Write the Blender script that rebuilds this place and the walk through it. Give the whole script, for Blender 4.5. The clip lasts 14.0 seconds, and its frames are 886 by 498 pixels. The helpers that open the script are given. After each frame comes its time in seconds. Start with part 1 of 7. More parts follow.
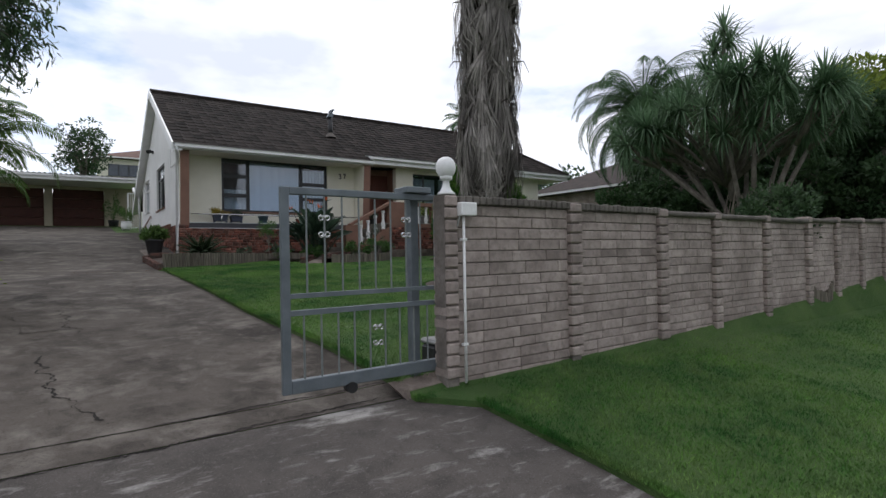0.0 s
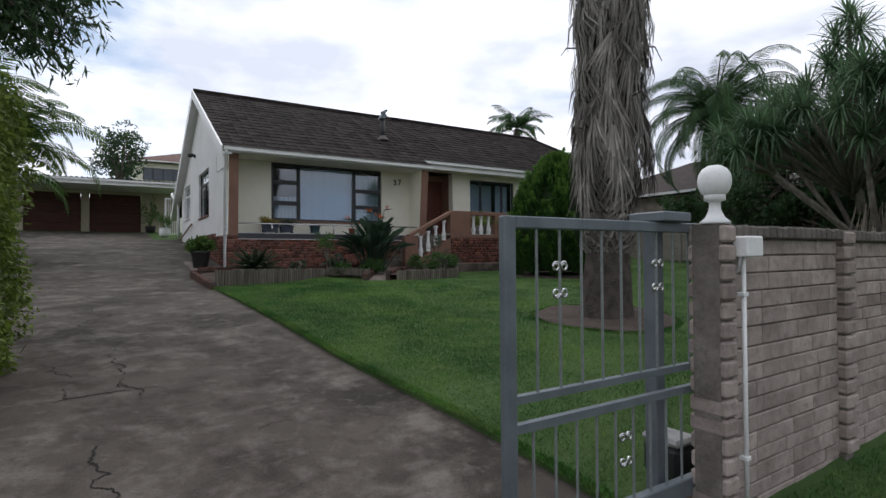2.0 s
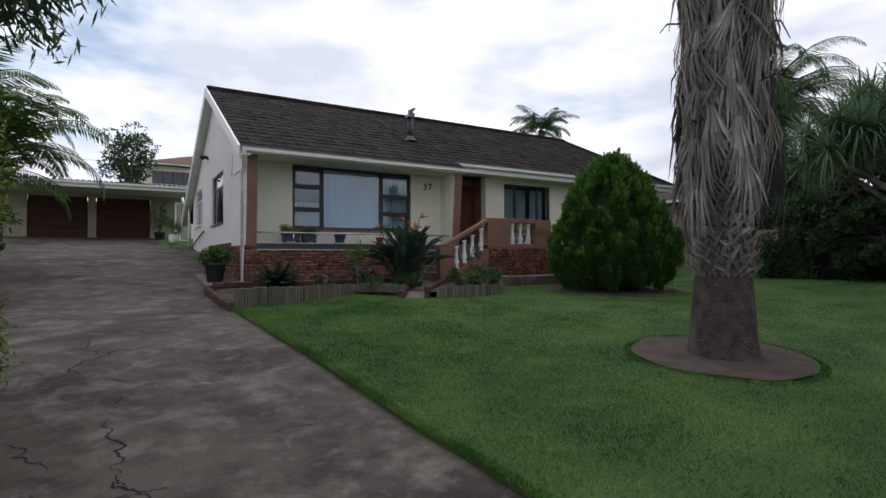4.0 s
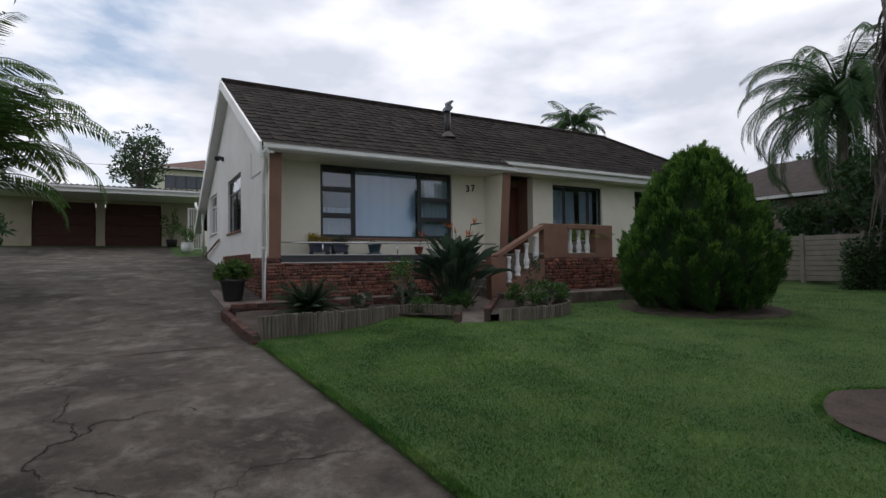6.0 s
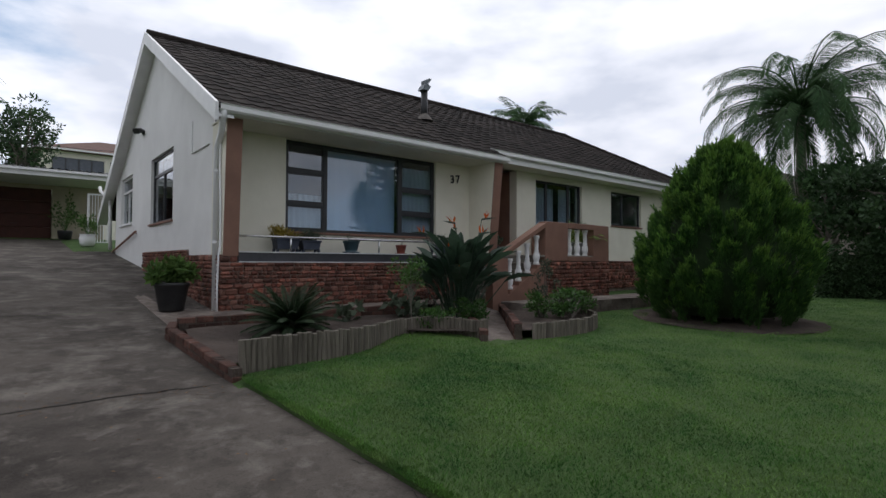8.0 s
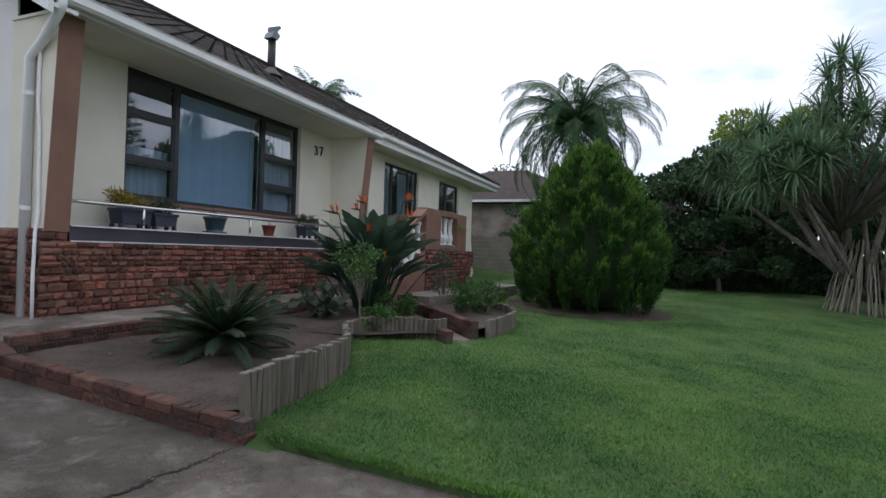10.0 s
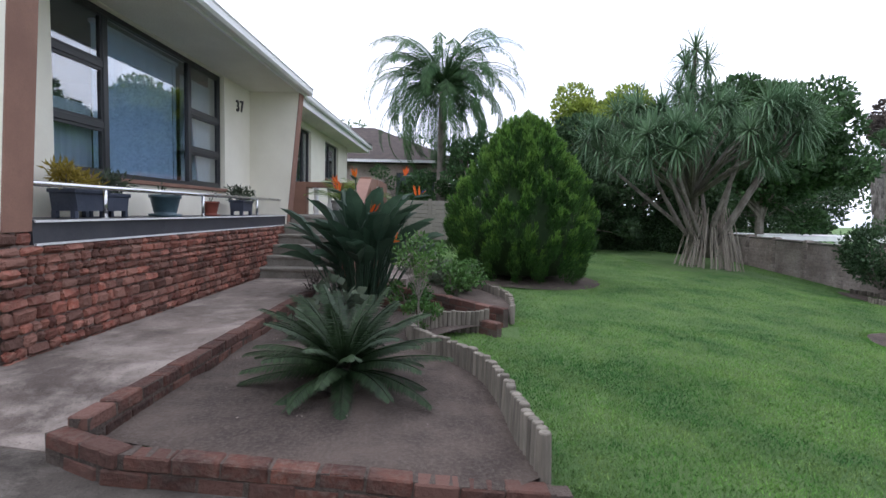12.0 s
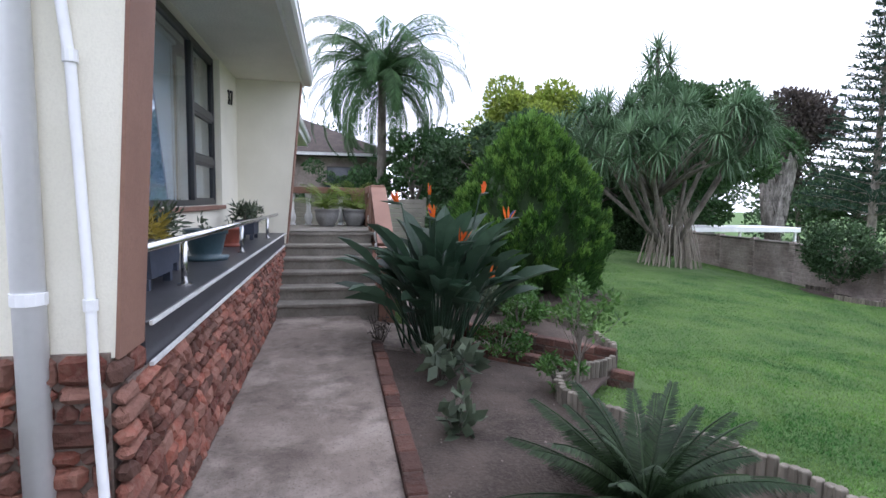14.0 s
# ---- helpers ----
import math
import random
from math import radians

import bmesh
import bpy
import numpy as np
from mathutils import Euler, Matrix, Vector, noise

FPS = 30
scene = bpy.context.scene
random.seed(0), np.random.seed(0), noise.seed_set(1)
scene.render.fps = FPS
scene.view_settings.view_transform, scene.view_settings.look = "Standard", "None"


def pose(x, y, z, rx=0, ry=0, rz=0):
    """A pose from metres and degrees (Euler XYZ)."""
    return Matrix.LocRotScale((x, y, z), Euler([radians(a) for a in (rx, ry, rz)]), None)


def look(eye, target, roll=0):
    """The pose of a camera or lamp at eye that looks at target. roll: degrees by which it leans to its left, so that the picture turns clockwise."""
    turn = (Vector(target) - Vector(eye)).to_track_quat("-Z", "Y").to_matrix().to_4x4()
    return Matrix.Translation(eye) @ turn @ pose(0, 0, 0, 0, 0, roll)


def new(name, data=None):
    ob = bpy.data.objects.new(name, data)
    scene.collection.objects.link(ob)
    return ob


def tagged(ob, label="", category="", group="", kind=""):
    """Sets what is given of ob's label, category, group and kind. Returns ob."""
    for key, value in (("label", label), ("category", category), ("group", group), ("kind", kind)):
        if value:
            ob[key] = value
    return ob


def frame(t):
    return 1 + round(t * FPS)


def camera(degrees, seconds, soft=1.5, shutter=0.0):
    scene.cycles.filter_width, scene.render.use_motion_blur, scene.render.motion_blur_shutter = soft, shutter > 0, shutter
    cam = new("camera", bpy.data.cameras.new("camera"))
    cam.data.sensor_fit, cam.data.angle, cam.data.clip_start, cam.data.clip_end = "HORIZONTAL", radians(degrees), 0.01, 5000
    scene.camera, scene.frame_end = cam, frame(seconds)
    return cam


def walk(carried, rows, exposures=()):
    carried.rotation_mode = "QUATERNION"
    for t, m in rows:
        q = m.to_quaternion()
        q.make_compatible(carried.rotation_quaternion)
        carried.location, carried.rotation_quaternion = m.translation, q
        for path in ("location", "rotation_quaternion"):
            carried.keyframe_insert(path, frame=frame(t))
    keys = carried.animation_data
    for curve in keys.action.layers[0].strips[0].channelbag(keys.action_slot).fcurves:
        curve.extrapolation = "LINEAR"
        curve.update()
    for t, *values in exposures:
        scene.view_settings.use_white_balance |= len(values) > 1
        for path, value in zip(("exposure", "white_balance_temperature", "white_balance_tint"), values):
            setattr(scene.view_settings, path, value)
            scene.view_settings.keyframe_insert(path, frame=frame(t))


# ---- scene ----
cam = camera(80.0, 14.0)
ROWS = [
    (0.0, (0.295, -0.637, 1.598), (1.439, 1.004, 1.609), -1.0),
    (0.5, (0.228, -0.099, 1.677), (1.353, 1.555, 1.696), -0.8),
    (1.0, (0.166, 0.412, 1.772), (1.275, 2.077, 1.792), -0.7),
    (1.5, (0.096, 0.933, 1.853), (1.184, 2.611, 1.876), -0.5),
    (2.0, (0.08, 1.423, 1.926), (1.156, 3.11, 1.952), -0.5),
    (2.5, (0.073, 1.876, 1.997), (1.142, 3.566, 2.027), -0.4),
    (5.0, (0.303, 4.071, 2.289), (1.341, 5.781, 2.328), -0.6),
    (5.5, (0.361, 4.637, 2.356), (1.387, 6.353, 2.395), -0.7),
    (6.0, (0.396, 5.187, 2.41), (1.412, 6.908, 2.459), -0.7),
    (6.5, (0.384, 5.772, 2.436), (1.416, 7.484, 2.49), -0.6),
    (7.0, (0.357, 6.401, 2.426), (1.452, 8.074, 2.481), -0.5),
    (9.5, (-0.391, 9.891, 2.458), (1.323, 10.921, 2.487), 1.6),
    (10.0, (-0.566, 10.666, 2.438), (1.289, 11.414, 2.45), 1.8),
    (10.5, (-0.661, 11.414, 2.487), (1.264, 11.955, 2.468), 1.6),
    (11.0, (-0.728, 12.102, 2.557), (1.24, 12.454, 2.489), 1.7),
    (11.5, (-0.687, 12.76, 2.656), (1.303, 12.925, 2.547), 1.7),
    (12.0, (-0.53, 13.441, 2.724), (1.465, 13.464, 2.583), 1.3),
    (12.5, (-0.274, 14.081, 2.837), (1.716, 13.984, 2.663), 1.6),
    (13.0, (0.052, 14.649, 2.941), (2.034, 14.465, 2.754), 1.6),
    (13.5, (0.372, 15.115, 3.04), (2.342, 14.826, 2.845), 1.2),
    (14.0, (0.857, 15.573, 3.086), (2.81, 15.179, 2.905), 0.9),
]
walk(cam, [(t, look(eye, target, roll)) for t, eye, target, roll in ROWS],
     [(0.0, -0.04, 6500, 13), (2.5, -0.13, 6500, 13), (5.0, -0.25, 6600, 14), (7.0, -0.38, 6600, 13), (9.5, 0.16, 6250, 14), (11.0, 0.62, 6200, 13), (12.5, 1.22, 6050, 18), (14.0, 1.32, 6000, 18)])


# ---- world, sun ----
world = bpy.data.worlds.new("sky")
scene.world = world
world.use_nodes = True
wn, wl = world.node_tree.nodes, world.node_tree.links
wn.clear()
SUN_EL, SUN_ROT = radians(52), radians(20)
sky = wn.new("ShaderNodeTexSky")
sky.sky_type, sky.sun_disc, sky.sun_elevation, sky.sun_rotation = "NISHITA", False, SUN_EL, SUN_ROT
coord = wn.new("ShaderNodeTexCoord")
flat = wn.new("ShaderNodeMapping")
flat.inputs["Scale"].default_value, flat.inputs["Rotation"].default_value = (1.0, 1.0, 2.6), (0, 0, -0.80)
cloud = wn.new("ShaderNodeTexNoise")
cloud.inputs["Scale"].default_value, cloud.inputs["Detail"].default_value, cloud.inputs["Roughness"].default_value = 2.1, 7, 0.55
cover = wn.new("ShaderNodeValToRGB")
cover.color_ramp.elements[0].position, cover.color_ramp.elements[1].position = 0.30, 0.42
shade = wn.new("ShaderNodeTexNoise")
shade.inputs["Scale"].default_value, shade.inputs["Detail"].default_value = 3.3, 5
tone = wn.new("ShaderNodeValToRGB")
tone.color_ramp.elements[0].position, tone.color_ramp.elements[1].position = 0.38, 0.62
tone.color_ramp.elements[0].color, tone.color_ramp.elements[1].color = (5.4, 5.9, 6.8, 1), (9.0, 9.3, 9.8, 1)
mixs = wn.new("ShaderNodeMixRGB")
back = wn.new("ShaderNodeBackground")
back.inputs["Strength"].default_value = 0.10
wout = wn.new("ShaderNodeOutputWorld")
wl.new(coord.outputs["Generated"], flat.inputs["Vector"])
wl.new(flat.outputs["Vector"], cloud.inputs["Vector"])
wl.new(flat.outputs["Vector"], shade.inputs["Vector"])
wl.new(cloud.outputs["Fac"], cover.inputs["Fac"])
wl.new(shade.outputs["Fac"], tone.inputs["Fac"])
wl.new(cover.outputs["Color"], mixs.inputs["Fac"])
haze = wn.new("ShaderNodeMixRGB")
haze.inputs["Fac"].default_value, haze.inputs["Color2"].default_value = 0.6, (6.2, 8.2, 10.8, 1)
wl.new(sky.outputs["Color"], haze.inputs["Color1"])
wl.new(haze.outputs["Color"], mixs.inputs["Color1"])
near = wn.new("ShaderNodeVectorMath")
near.operation = "DOT_PRODUCT"
near.inputs[1].default_value = (math.cos(SUN_EL) * math.sin(SUN_ROT), math.cos(SUN_EL) * math.cos(SUN_ROT), math.sin(SUN_EL))
glow = wn.new("ShaderNodeMapRange")
glow.inputs["From Min"].default_value, glow.inputs["From Max"].default_value = -0.2, 1.0
glow.inputs["To Min"].default_value, glow.inputs["To Max"].default_value = 1.05, 1.62
bright = wn.new("ShaderNodeVectorMath")
bright.operation = "SCALE"
wl.new(coord.outputs["Generated"], near.inputs[0])
wl.new(near.outputs["Value"], glow.inputs["Value"])
wl.new(tone.outputs["Color"], bright.inputs[0])
wl.new(glow.outputs["Result"], bright.inputs["Scale"])
wl.new(bright.outputs["Vector"], mixs.inputs["Color2"])
wl.new(mixs.outputs["Color"], back.inputs["Color"])
wl.new(back.outputs["Background"], wout.inputs["Surface"])
sun = new("sun", bpy.data.lights.new("sun", "SUN"))
sun.data.energy, sun.data.angle, sun.data.color = 0.6, radians(25), (1.0, 0.97, 0.92)
SUN_AT = Vector((math.cos(SUN_EL) * math.sin(SUN_ROT), math.cos(SUN_EL) * math.cos(SUN_ROT), math.sin(SUN_EL)))
sun.matrix_world = look(SUN_AT * 40, (0, 0, 0))


# ---- materials ----
def material(name, a, b, scale=6.0, rough=0.8, bump=0.3, fine=60.0, metal=0.0, c=None, detail=6.0, spread=(0.35, 0.65), alt=None, by_piece=0.0, stretch=(1, 1, 1), bump_dist=0.01, spec=0.3, coat=0.0, island=0.0):
    """Two colours mixed by a large noise, a third by a finer one, relief from a fine noise; pieces may differ in tone."""
    mat = bpy.data.materials.new(name)
    mat.use_nodes = True
    n, l = mat.node_tree.nodes, mat.node_tree.links
    p = n["Principled BSDF"]
    tc, mp = n.new("ShaderNodeTexCoord"), n.new("ShaderNodeMapping")
    mp.inputs["Scale"].default_value = stretch
    l.new(tc.outputs["Object"], mp.inputs["Vector"])
    if by_piece:
        own, far = n.new("ShaderNodeObjectInfo"), n.new("ShaderNodeMath")
        far.operation, far.inputs[1].default_value = "MULTIPLY", 37.0
        l.new(own.outputs["Random"], far.inputs[0])
        l.new(far.outputs[0], mp.inputs["Location"])
    n1, n2 = n.new("ShaderNodeTexNoise"), n.new("ShaderNodeTexNoise")
    n1.inputs["Scale"].default_value, n1.inputs["Detail"].default_value, n1.inputs["Roughness"].default_value = scale, detail, 0.6
    n2.inputs["Scale"].default_value, n2.inputs["Detail"].default_value, n2.inputs["Roughness"].default_value = fine, 4.0, 0.6
    l.new(mp.outputs["Vector"], n1.inputs["Vector"])
    l.new(mp.outputs["Vector"], n2.inputs["Vector"])
    ramp = n.new("ShaderNodeValToRGB")
    e = ramp.color_ramp.elements
    e[0].position, e[1].position = spread
    e[0].color, e[1].color = (*a, 1), (*b, 1)
    l.new(n1.outputs["Fac"], ramp.inputs["Fac"])
    col = ramp.outputs["Color"]
    r2 = n.new("ShaderNodeValToRGB")
    r2.color_ramp.elements[0].position, r2.color_ramp.elements[1].position = 0.45, 0.72
    l.new(n2.outputs["Fac"], r2.inputs["Fac"])
    m = n.new("ShaderNodeMixRGB")
    third = c or tuple(0.6 * v for v in a)
    m.inputs["Color2"].default_value = (*third, 1)
    half = n.new("ShaderNodeMath")
    half.operation, half.inputs[1].default_value = "MULTIPLY", 0.5
    l.new(r2.outputs["Color"], half.inputs[0])
    l.new(half.outputs[0], m.inputs["Fac"])
    l.new(col, m.inputs["Color1"])
    col = m.outputs["Color"]
    if alt:
        pick, sel, am = n.new("ShaderNodeObjectInfo" if by_piece else "ShaderNodeNewGeometry"), n.new("ShaderNodeMath"), n.new("ShaderNodeMixRGB")
        sel.operation, sel.inputs[1].default_value = "MULTIPLY", 7.31
        wrap = n.new("ShaderNodeMath")
        wrap.operation = "FRACT"
        l.new(pick.outputs["Random" if by_piece else "Random Per Island"], sel.inputs[0])
        l.new(sel.outputs[0], wrap.inputs[0])
        l.new(wrap.outputs[0], am.inputs["Fac"])
        am.inputs["Color2"].default_value = (*alt, 1)
        l.new(col, am.inputs["Color1"])
        col = am.outputs["Color"]
    if by_piece or island:
        hsv = n.new("ShaderNodeHueSaturation")
        mr = n.new("ShaderNodeMapRange")
        s = by_piece or island
        mr.inputs["To Min"].default_value, mr.inputs["To Max"].default_value = 1 - s, 1 + s
        if by_piece:
            oi = n.new("ShaderNodeObjectInfo")
            l.new(oi.outputs["Random"], mr.inputs["Value"])
        else:
            ge = n.new("ShaderNodeNewGeometry")
            l.new(ge.outputs["Random Per Island"], mr.inputs["Value"])
        l.new(mr.outputs["Result"], hsv.inputs["Value"])
        l.new(col, hsv.inputs["Color"])
        col = hsv.outputs["Color"]
    l.new(col, p.inputs["Base Color"])
    p.inputs["Roughness"].default_value, p.inputs["Metallic"].default_value = rough, metal
    p.inputs["Specular IOR Level"].default_value = spec
    p.inputs["Coat Weight"].default_value = coat
    if bump:
        bp = n.new("ShaderNodeBump")
        bp.inputs["Strength"].default_value, bp.inputs["Distance"].default_value = bump, bump_dist
        l.new(n2.outputs["Fac"], bp.inputs["Height"])
        l.new(bp.outputs["Normal"], p.inputs["Normal"])
    return mat


def worn_concrete(name, dark, mid, light, stretch, much, ends):
    """Old concrete: broad stains, ragged pale worn patches, dark pits and grit."""
    mat = bpy.data.materials.new(name)
    mat.use_nodes = True
    n, l = mat.node_tree.nodes, mat.node_tree.links
    p = n["Principled BSDF"]
    p.inputs["Roughness"].default_value, p.inputs["Specular IOR Level"].default_value = 0.9, 0.22
    tc, mp = n.new("ShaderNodeTexCoord"), n.new("ShaderNodeMapping")
    mp.inputs["Scale"].default_value, mp.inputs["Rotation"].default_value = stretch, (0, 0, 0.25)
    l.new(tc.outputs["Object"], mp.inputs["Vector"])

    def layer(scale, detail, lo, hi, vec, twist=0.0):
        t, r = n.new("ShaderNodeTexNoise"), n.new("ShaderNodeMapRange")
        t.inputs["Scale"].default_value, t.inputs["Detail"].default_value, t.inputs["Roughness"].default_value, t.inputs["Distortion"].default_value = scale, detail, 0.65, twist
        r.inputs["From Min"].default_value, r.inputs["From Max"].default_value = lo, hi
        l.new(vec, t.inputs["Vector"])
        l.new(t.outputs["Fac"], r.inputs["Value"])
        return t.outputs["Fac"], r.outputs["Result"]

    def blend(fac, share, first, second):
        m, k = n.new("ShaderNodeMixRGB"), n.new("ShaderNodeMath")
        k.operation, k.inputs[1].default_value = "MULTIPLY", share
        l.new(fac, k.inputs[0])
        l.new(k.outputs[0], m.inputs["Fac"])
        l.new(first, m.inputs["Color1"])
        m.inputs["Color2"].default_value = (*second, 1)
        return m.outputs["Color"]

    base = n.new("ShaderNodeRGB")
    base.outputs[0].default_value = (*mid, 1)
    flat = tc.outputs["Object"]
    col = blend(layer(0.55, 9, 0.42, 0.66, flat, 0.2)[1], 0.9, base.outputs[0], dark)
    col = blend(layer(1.9, 10, *ends, mp.outputs["Vector"], 0.25)[1], much, col, light)
    col = blend(layer(7.0, 8, 0.56, 0.74, mp.outputs["Vector"], 0.4)[1], much * 0.7, col, light)
    col = blend(layer(3.4, 9, 0.49, 0.67, flat, 0.2)[1], 0.6, col, dark)
    grit, pits = layer(70, 5, 0.56, 0.66, flat)
    col = blend(pits, 0.55, col, tuple(0.6 * v for v in dark))
    col = blend(layer(120, 3, 0.60, 0.70, flat)[1], 0.35, col, light)
    l.new(col, p.inputs["Base Color"])
    bp, add = n.new("ShaderNodeBump"), n.new("ShaderNodeMath")
    add.operation = "ADD"
    l.new(grit, add.inputs[0])
    l.new(layer(9, 8, 0, 1, flat)[0], add.inputs[1])
    bp.inputs["Strength"].default_value, bp.inputs["Distance"].default_value = 0.6, 0.012
    l.new(add.outputs[0], bp.inputs["Height"])
    l.new(bp.outputs["Normal"], p.inputs["Normal"])
    return mat


def leafy(name, a, b, s=0.35, rough=0.55, spec=0.3):
    mat = material(name, a, b, scale=1.2, rough=rough, bump=0.0, fine=9.0, island=s, spec=spec)
    n, l = mat.node_tree.nodes, mat.node_tree.links
    p = n["Principled BSDF"]
    col = p.inputs["Base Color"].links[0].from_socket
    tl, mix, out = n.new("ShaderNodeBsdfTranslucent"), n.new("ShaderNodeMixShader"), n["Material Output"]
    mix.inputs["Fac"].default_value = 0.30
    l.new(col, tl.inputs["Color"])
    l.new(p.outputs["BSDF"], mix.inputs[1])
    l.new(tl.outputs["BSDF"], mix.inputs[2])
    l.new(mix.outputs["Shader"], out.inputs["Surface"])
    return mat


PLASTER = material("cream_plaster", (0.73, 0.70, 0.59), (0.81, 0.78, 0.67), scale=1.4, rough=0.9, bump=0.15, fine=120, c=(0.68, 0.65, 0.55))
# beige plaster with the shade under the deep eave put into its colour
GARAGESHADED = material("garage_plaster_shaded", (0.36, 0.32, 0.24), (0.44, 0.39, 0.30), scale=1.4, rough=0.9, bump=0.25, fine=120)
WHITEWALL = material("white_plaster", (0.74, 0.735, 0.72), (0.82, 0.815, 0.80), scale=1.1, rough=0.9, bump=0.3, fine=120, c=(0.62, 0.61, 0.58))
BROWN = material("brown_paint", (0.21, 0.115, 0.085), (0.26, 0.145, 0.105), scale=2.5, rough=0.75, bump=0.2, fine=90, c=(0.18, 0.10, 0.075))
PIPE = material("pipe_paint", (0.80, 0.81, 0.82), (0.84, 0.845, 0.85), scale=1.5, rough=0.4, bump=0.0, fine=30, c=(0.76, 0.77, 0.78))
WHITE = material("white_paint", (0.76, 0.76, 0.76), (0.84, 0.84, 0.83), scale=3, rough=0.45, bump=0.1, fine=60, c=(0.62, 0.62, 0.60))
SOFFIT = material("soffit_paint", (0.68, 0.66, 0.58), (0.76, 0.74, 0.66), scale=2, rough=0.85, bump=0.1)
ROOF = material("roof_tile", (0.015, 0.0125, 0.0115), (0.032, 0.026, 0.023), scale=2.2, rough=0.85, bump=0.5, fine=50, c=(0.042, 0.036, 0.031), by_piece=0.45, spec=0.08)
ROOFREST = material("roof_tile_rest", (0.015, 0.0125, 0.0115), (0.032, 0.026, 0.023), scale=2.2, rough=0.85, bump=0.5, fine=50, c=(0.042, 0.036, 0.031), island=0.45, spec=0.08)
FENCEMORTAR = material("fence_mortar", (0.15, 0.13, 0.115), (0.24, 0.21, 0.19), scale=6, rough=0.95, bump=0.6, fine=40)
STONE = material("red_stone", (0.080, 0.018, 0.013), (0.255, 0.088, 0.058), scale=4.0, rough=0.88, bump=1.0, fine=26, c=(0.24, 0.165, 0.125), by_piece=0.55, alt=(0.155, 0.082, 0.062), detail=8, bump_dist=0.02)
MORTAR = material("mortar", (0.12, 0.085, 0.07), (0.25, 0.20, 0.17), scale=7, rough=0.95, bump=0.6, fine=40)
TILE = material("slate_tile", (0.030, 0.031, 0.038), (0.050, 0.050, 0.058), scale=4, rough=0.42, bump=0.1, fine=80, c=(0.07, 0.07, 0.08), spec=0.5)
CONCRETE = worn_concrete("driveway_concrete", (0.027, 0.022, 0.018), (0.098, 0.084, 0.071), (0.205, 0.183, 0.158), (1.0, 1.0, 1.0), 0.75, (0.49, 0.67))
APRON = worn_concrete("apron_concrete", (0.045, 0.040, 0.036), (0.100, 0.088, 0.079), (0.40, 0.38, 0.355), (0.55, 1.7, 1.0), 0.85, (0.57, 0.68))
PATHCON = worn_concrete("path_concrete", (0.070, 0.055, 0.047), (0.208, 0.170, 0.145), (0.35, 0.30, 0.26), (1.0, 1.0, 1.0), 0.7, (0.46, 0.63))
STEPCON = material("step_concrete", (0.17, 0.155, 0.13), (0.27, 0.25, 0.215), scale=3, rough=0.92, bump=0.4, fine=40, c=(0.12, 0.11, 0.095))
CRACK = material("crack_dirt", (0.015, 0.013, 0.011), (0.03, 0.026, 0.022), rough=1.0, bump=0.0)
SOIL = material("bed_soil", (0.042, 0.031, 0.025), (0.088, 0.067, 0.054), scale=3, rough=0.98, bump=0.9, fine=45, c=(0.125, 0.105, 0.09), bump_dist=0.02)
GROUND = material("lawn_ground", (0.045, 0.105, 0.024), (0.090, 0.155, 0.046), scale=0.9, rough=0.95, bump=1.0, fine=85, c=(0.10, 0.12, 0.045), bump_dist=0.03, detail=8)
GRASS = material("grass_blade", (0.027, 0.106, 0.018), (0.104, 0.222, 0.042), scale=0.9, rough=0.6, bump=0.0, fine=2.6, c=(0.23, 0.30, 0.10), island=0.38, spec=0.2, detail=9, spread=(0.41, 0.60))
BLOCK = material("fence_block", (0.215, 0.175, 0.157), (0.46, 0.387, 0.350), scale=1.3, rough=0.93, bump=0.9, fine=16, c=(0.125, 0.108, 0.098), by_piece=0.08, detail=9, bump_dist=0.015)
BLOCKREST = material("fence_block_rest", (0.215, 0.175, 0.157), (0.46, 0.387, 0.350), scale=1.3, rough=0.93, bump=0.9, fine=16, c=(0.125, 0.108, 0.098), island=0.08, detail=9, bump_dist=0.015)
COPING = material("fence_coping", (0.10, 0.09, 0.08), (0.19, 0.17, 0.15), scale=3, rough=0.95, bump=0.8, fine=40)
KERB = material("red_kerb_brick", (0.026, 0.016, 0.013), (0.115, 0.045, 0.030), scale=4.5, rough=0.94, bump=1.0, fine=30, c=(0.13, 0.105, 0.088), by_piece=0.40, alt=(0.10, 0.052, 0.040), detail=9, bump_dist=0.02)
LOG = material("weathered_log", (0.10, 0.088, 0.070), (0.20, 0.178, 0.145), scale=8, rough=0.92, bump=0.7, fine=30, c=(0.07, 0.062, 0.05), by_piece=0.25, stretch=(1, 1, 0.15))
STEEL = material("galvanised_steel", (0.115, 0.135, 0.15), (0.17, 0.195, 0.215), scale=5, rough=0.5, bump=0.1, fine=60, metal=0.25, c=(0.16, 0.18, 0.185), spec=0.4)
THINBAR = material("grey_bar", (0.17, 0.19, 0.19), (0.25, 0.27, 0.265), scale=9, rough=0.55, bump=0.1, metal=0.2)
CHROME = material("stainless_steel", (0.55, 0.55, 0.55), (0.65, 0.65, 0.65), scale=4, rough=0.22, bump=0.0, metal=1.0, c=(0.5, 0.5, 0.5))
FRAME = material("dark_window_frame", (0.022, 0.024, 0.028), (0.032, 0.034, 0.038), scale=5, rough=0.4, bump=0.0, spec=0.5)
TIMBER = material("brown_timber", (0.095, 0.030, 0.020), (0.13, 0.045, 0.028), scale=6, rough=0.6, bump=0.3, fine=40, stretch=(1, 1, 0.2))
GARAGE = material("garage_door_wood", (0.050, 0.017, 0.012), (0.078, 0.027, 0.019), scale=5, rough=0.65, bump=0.2)
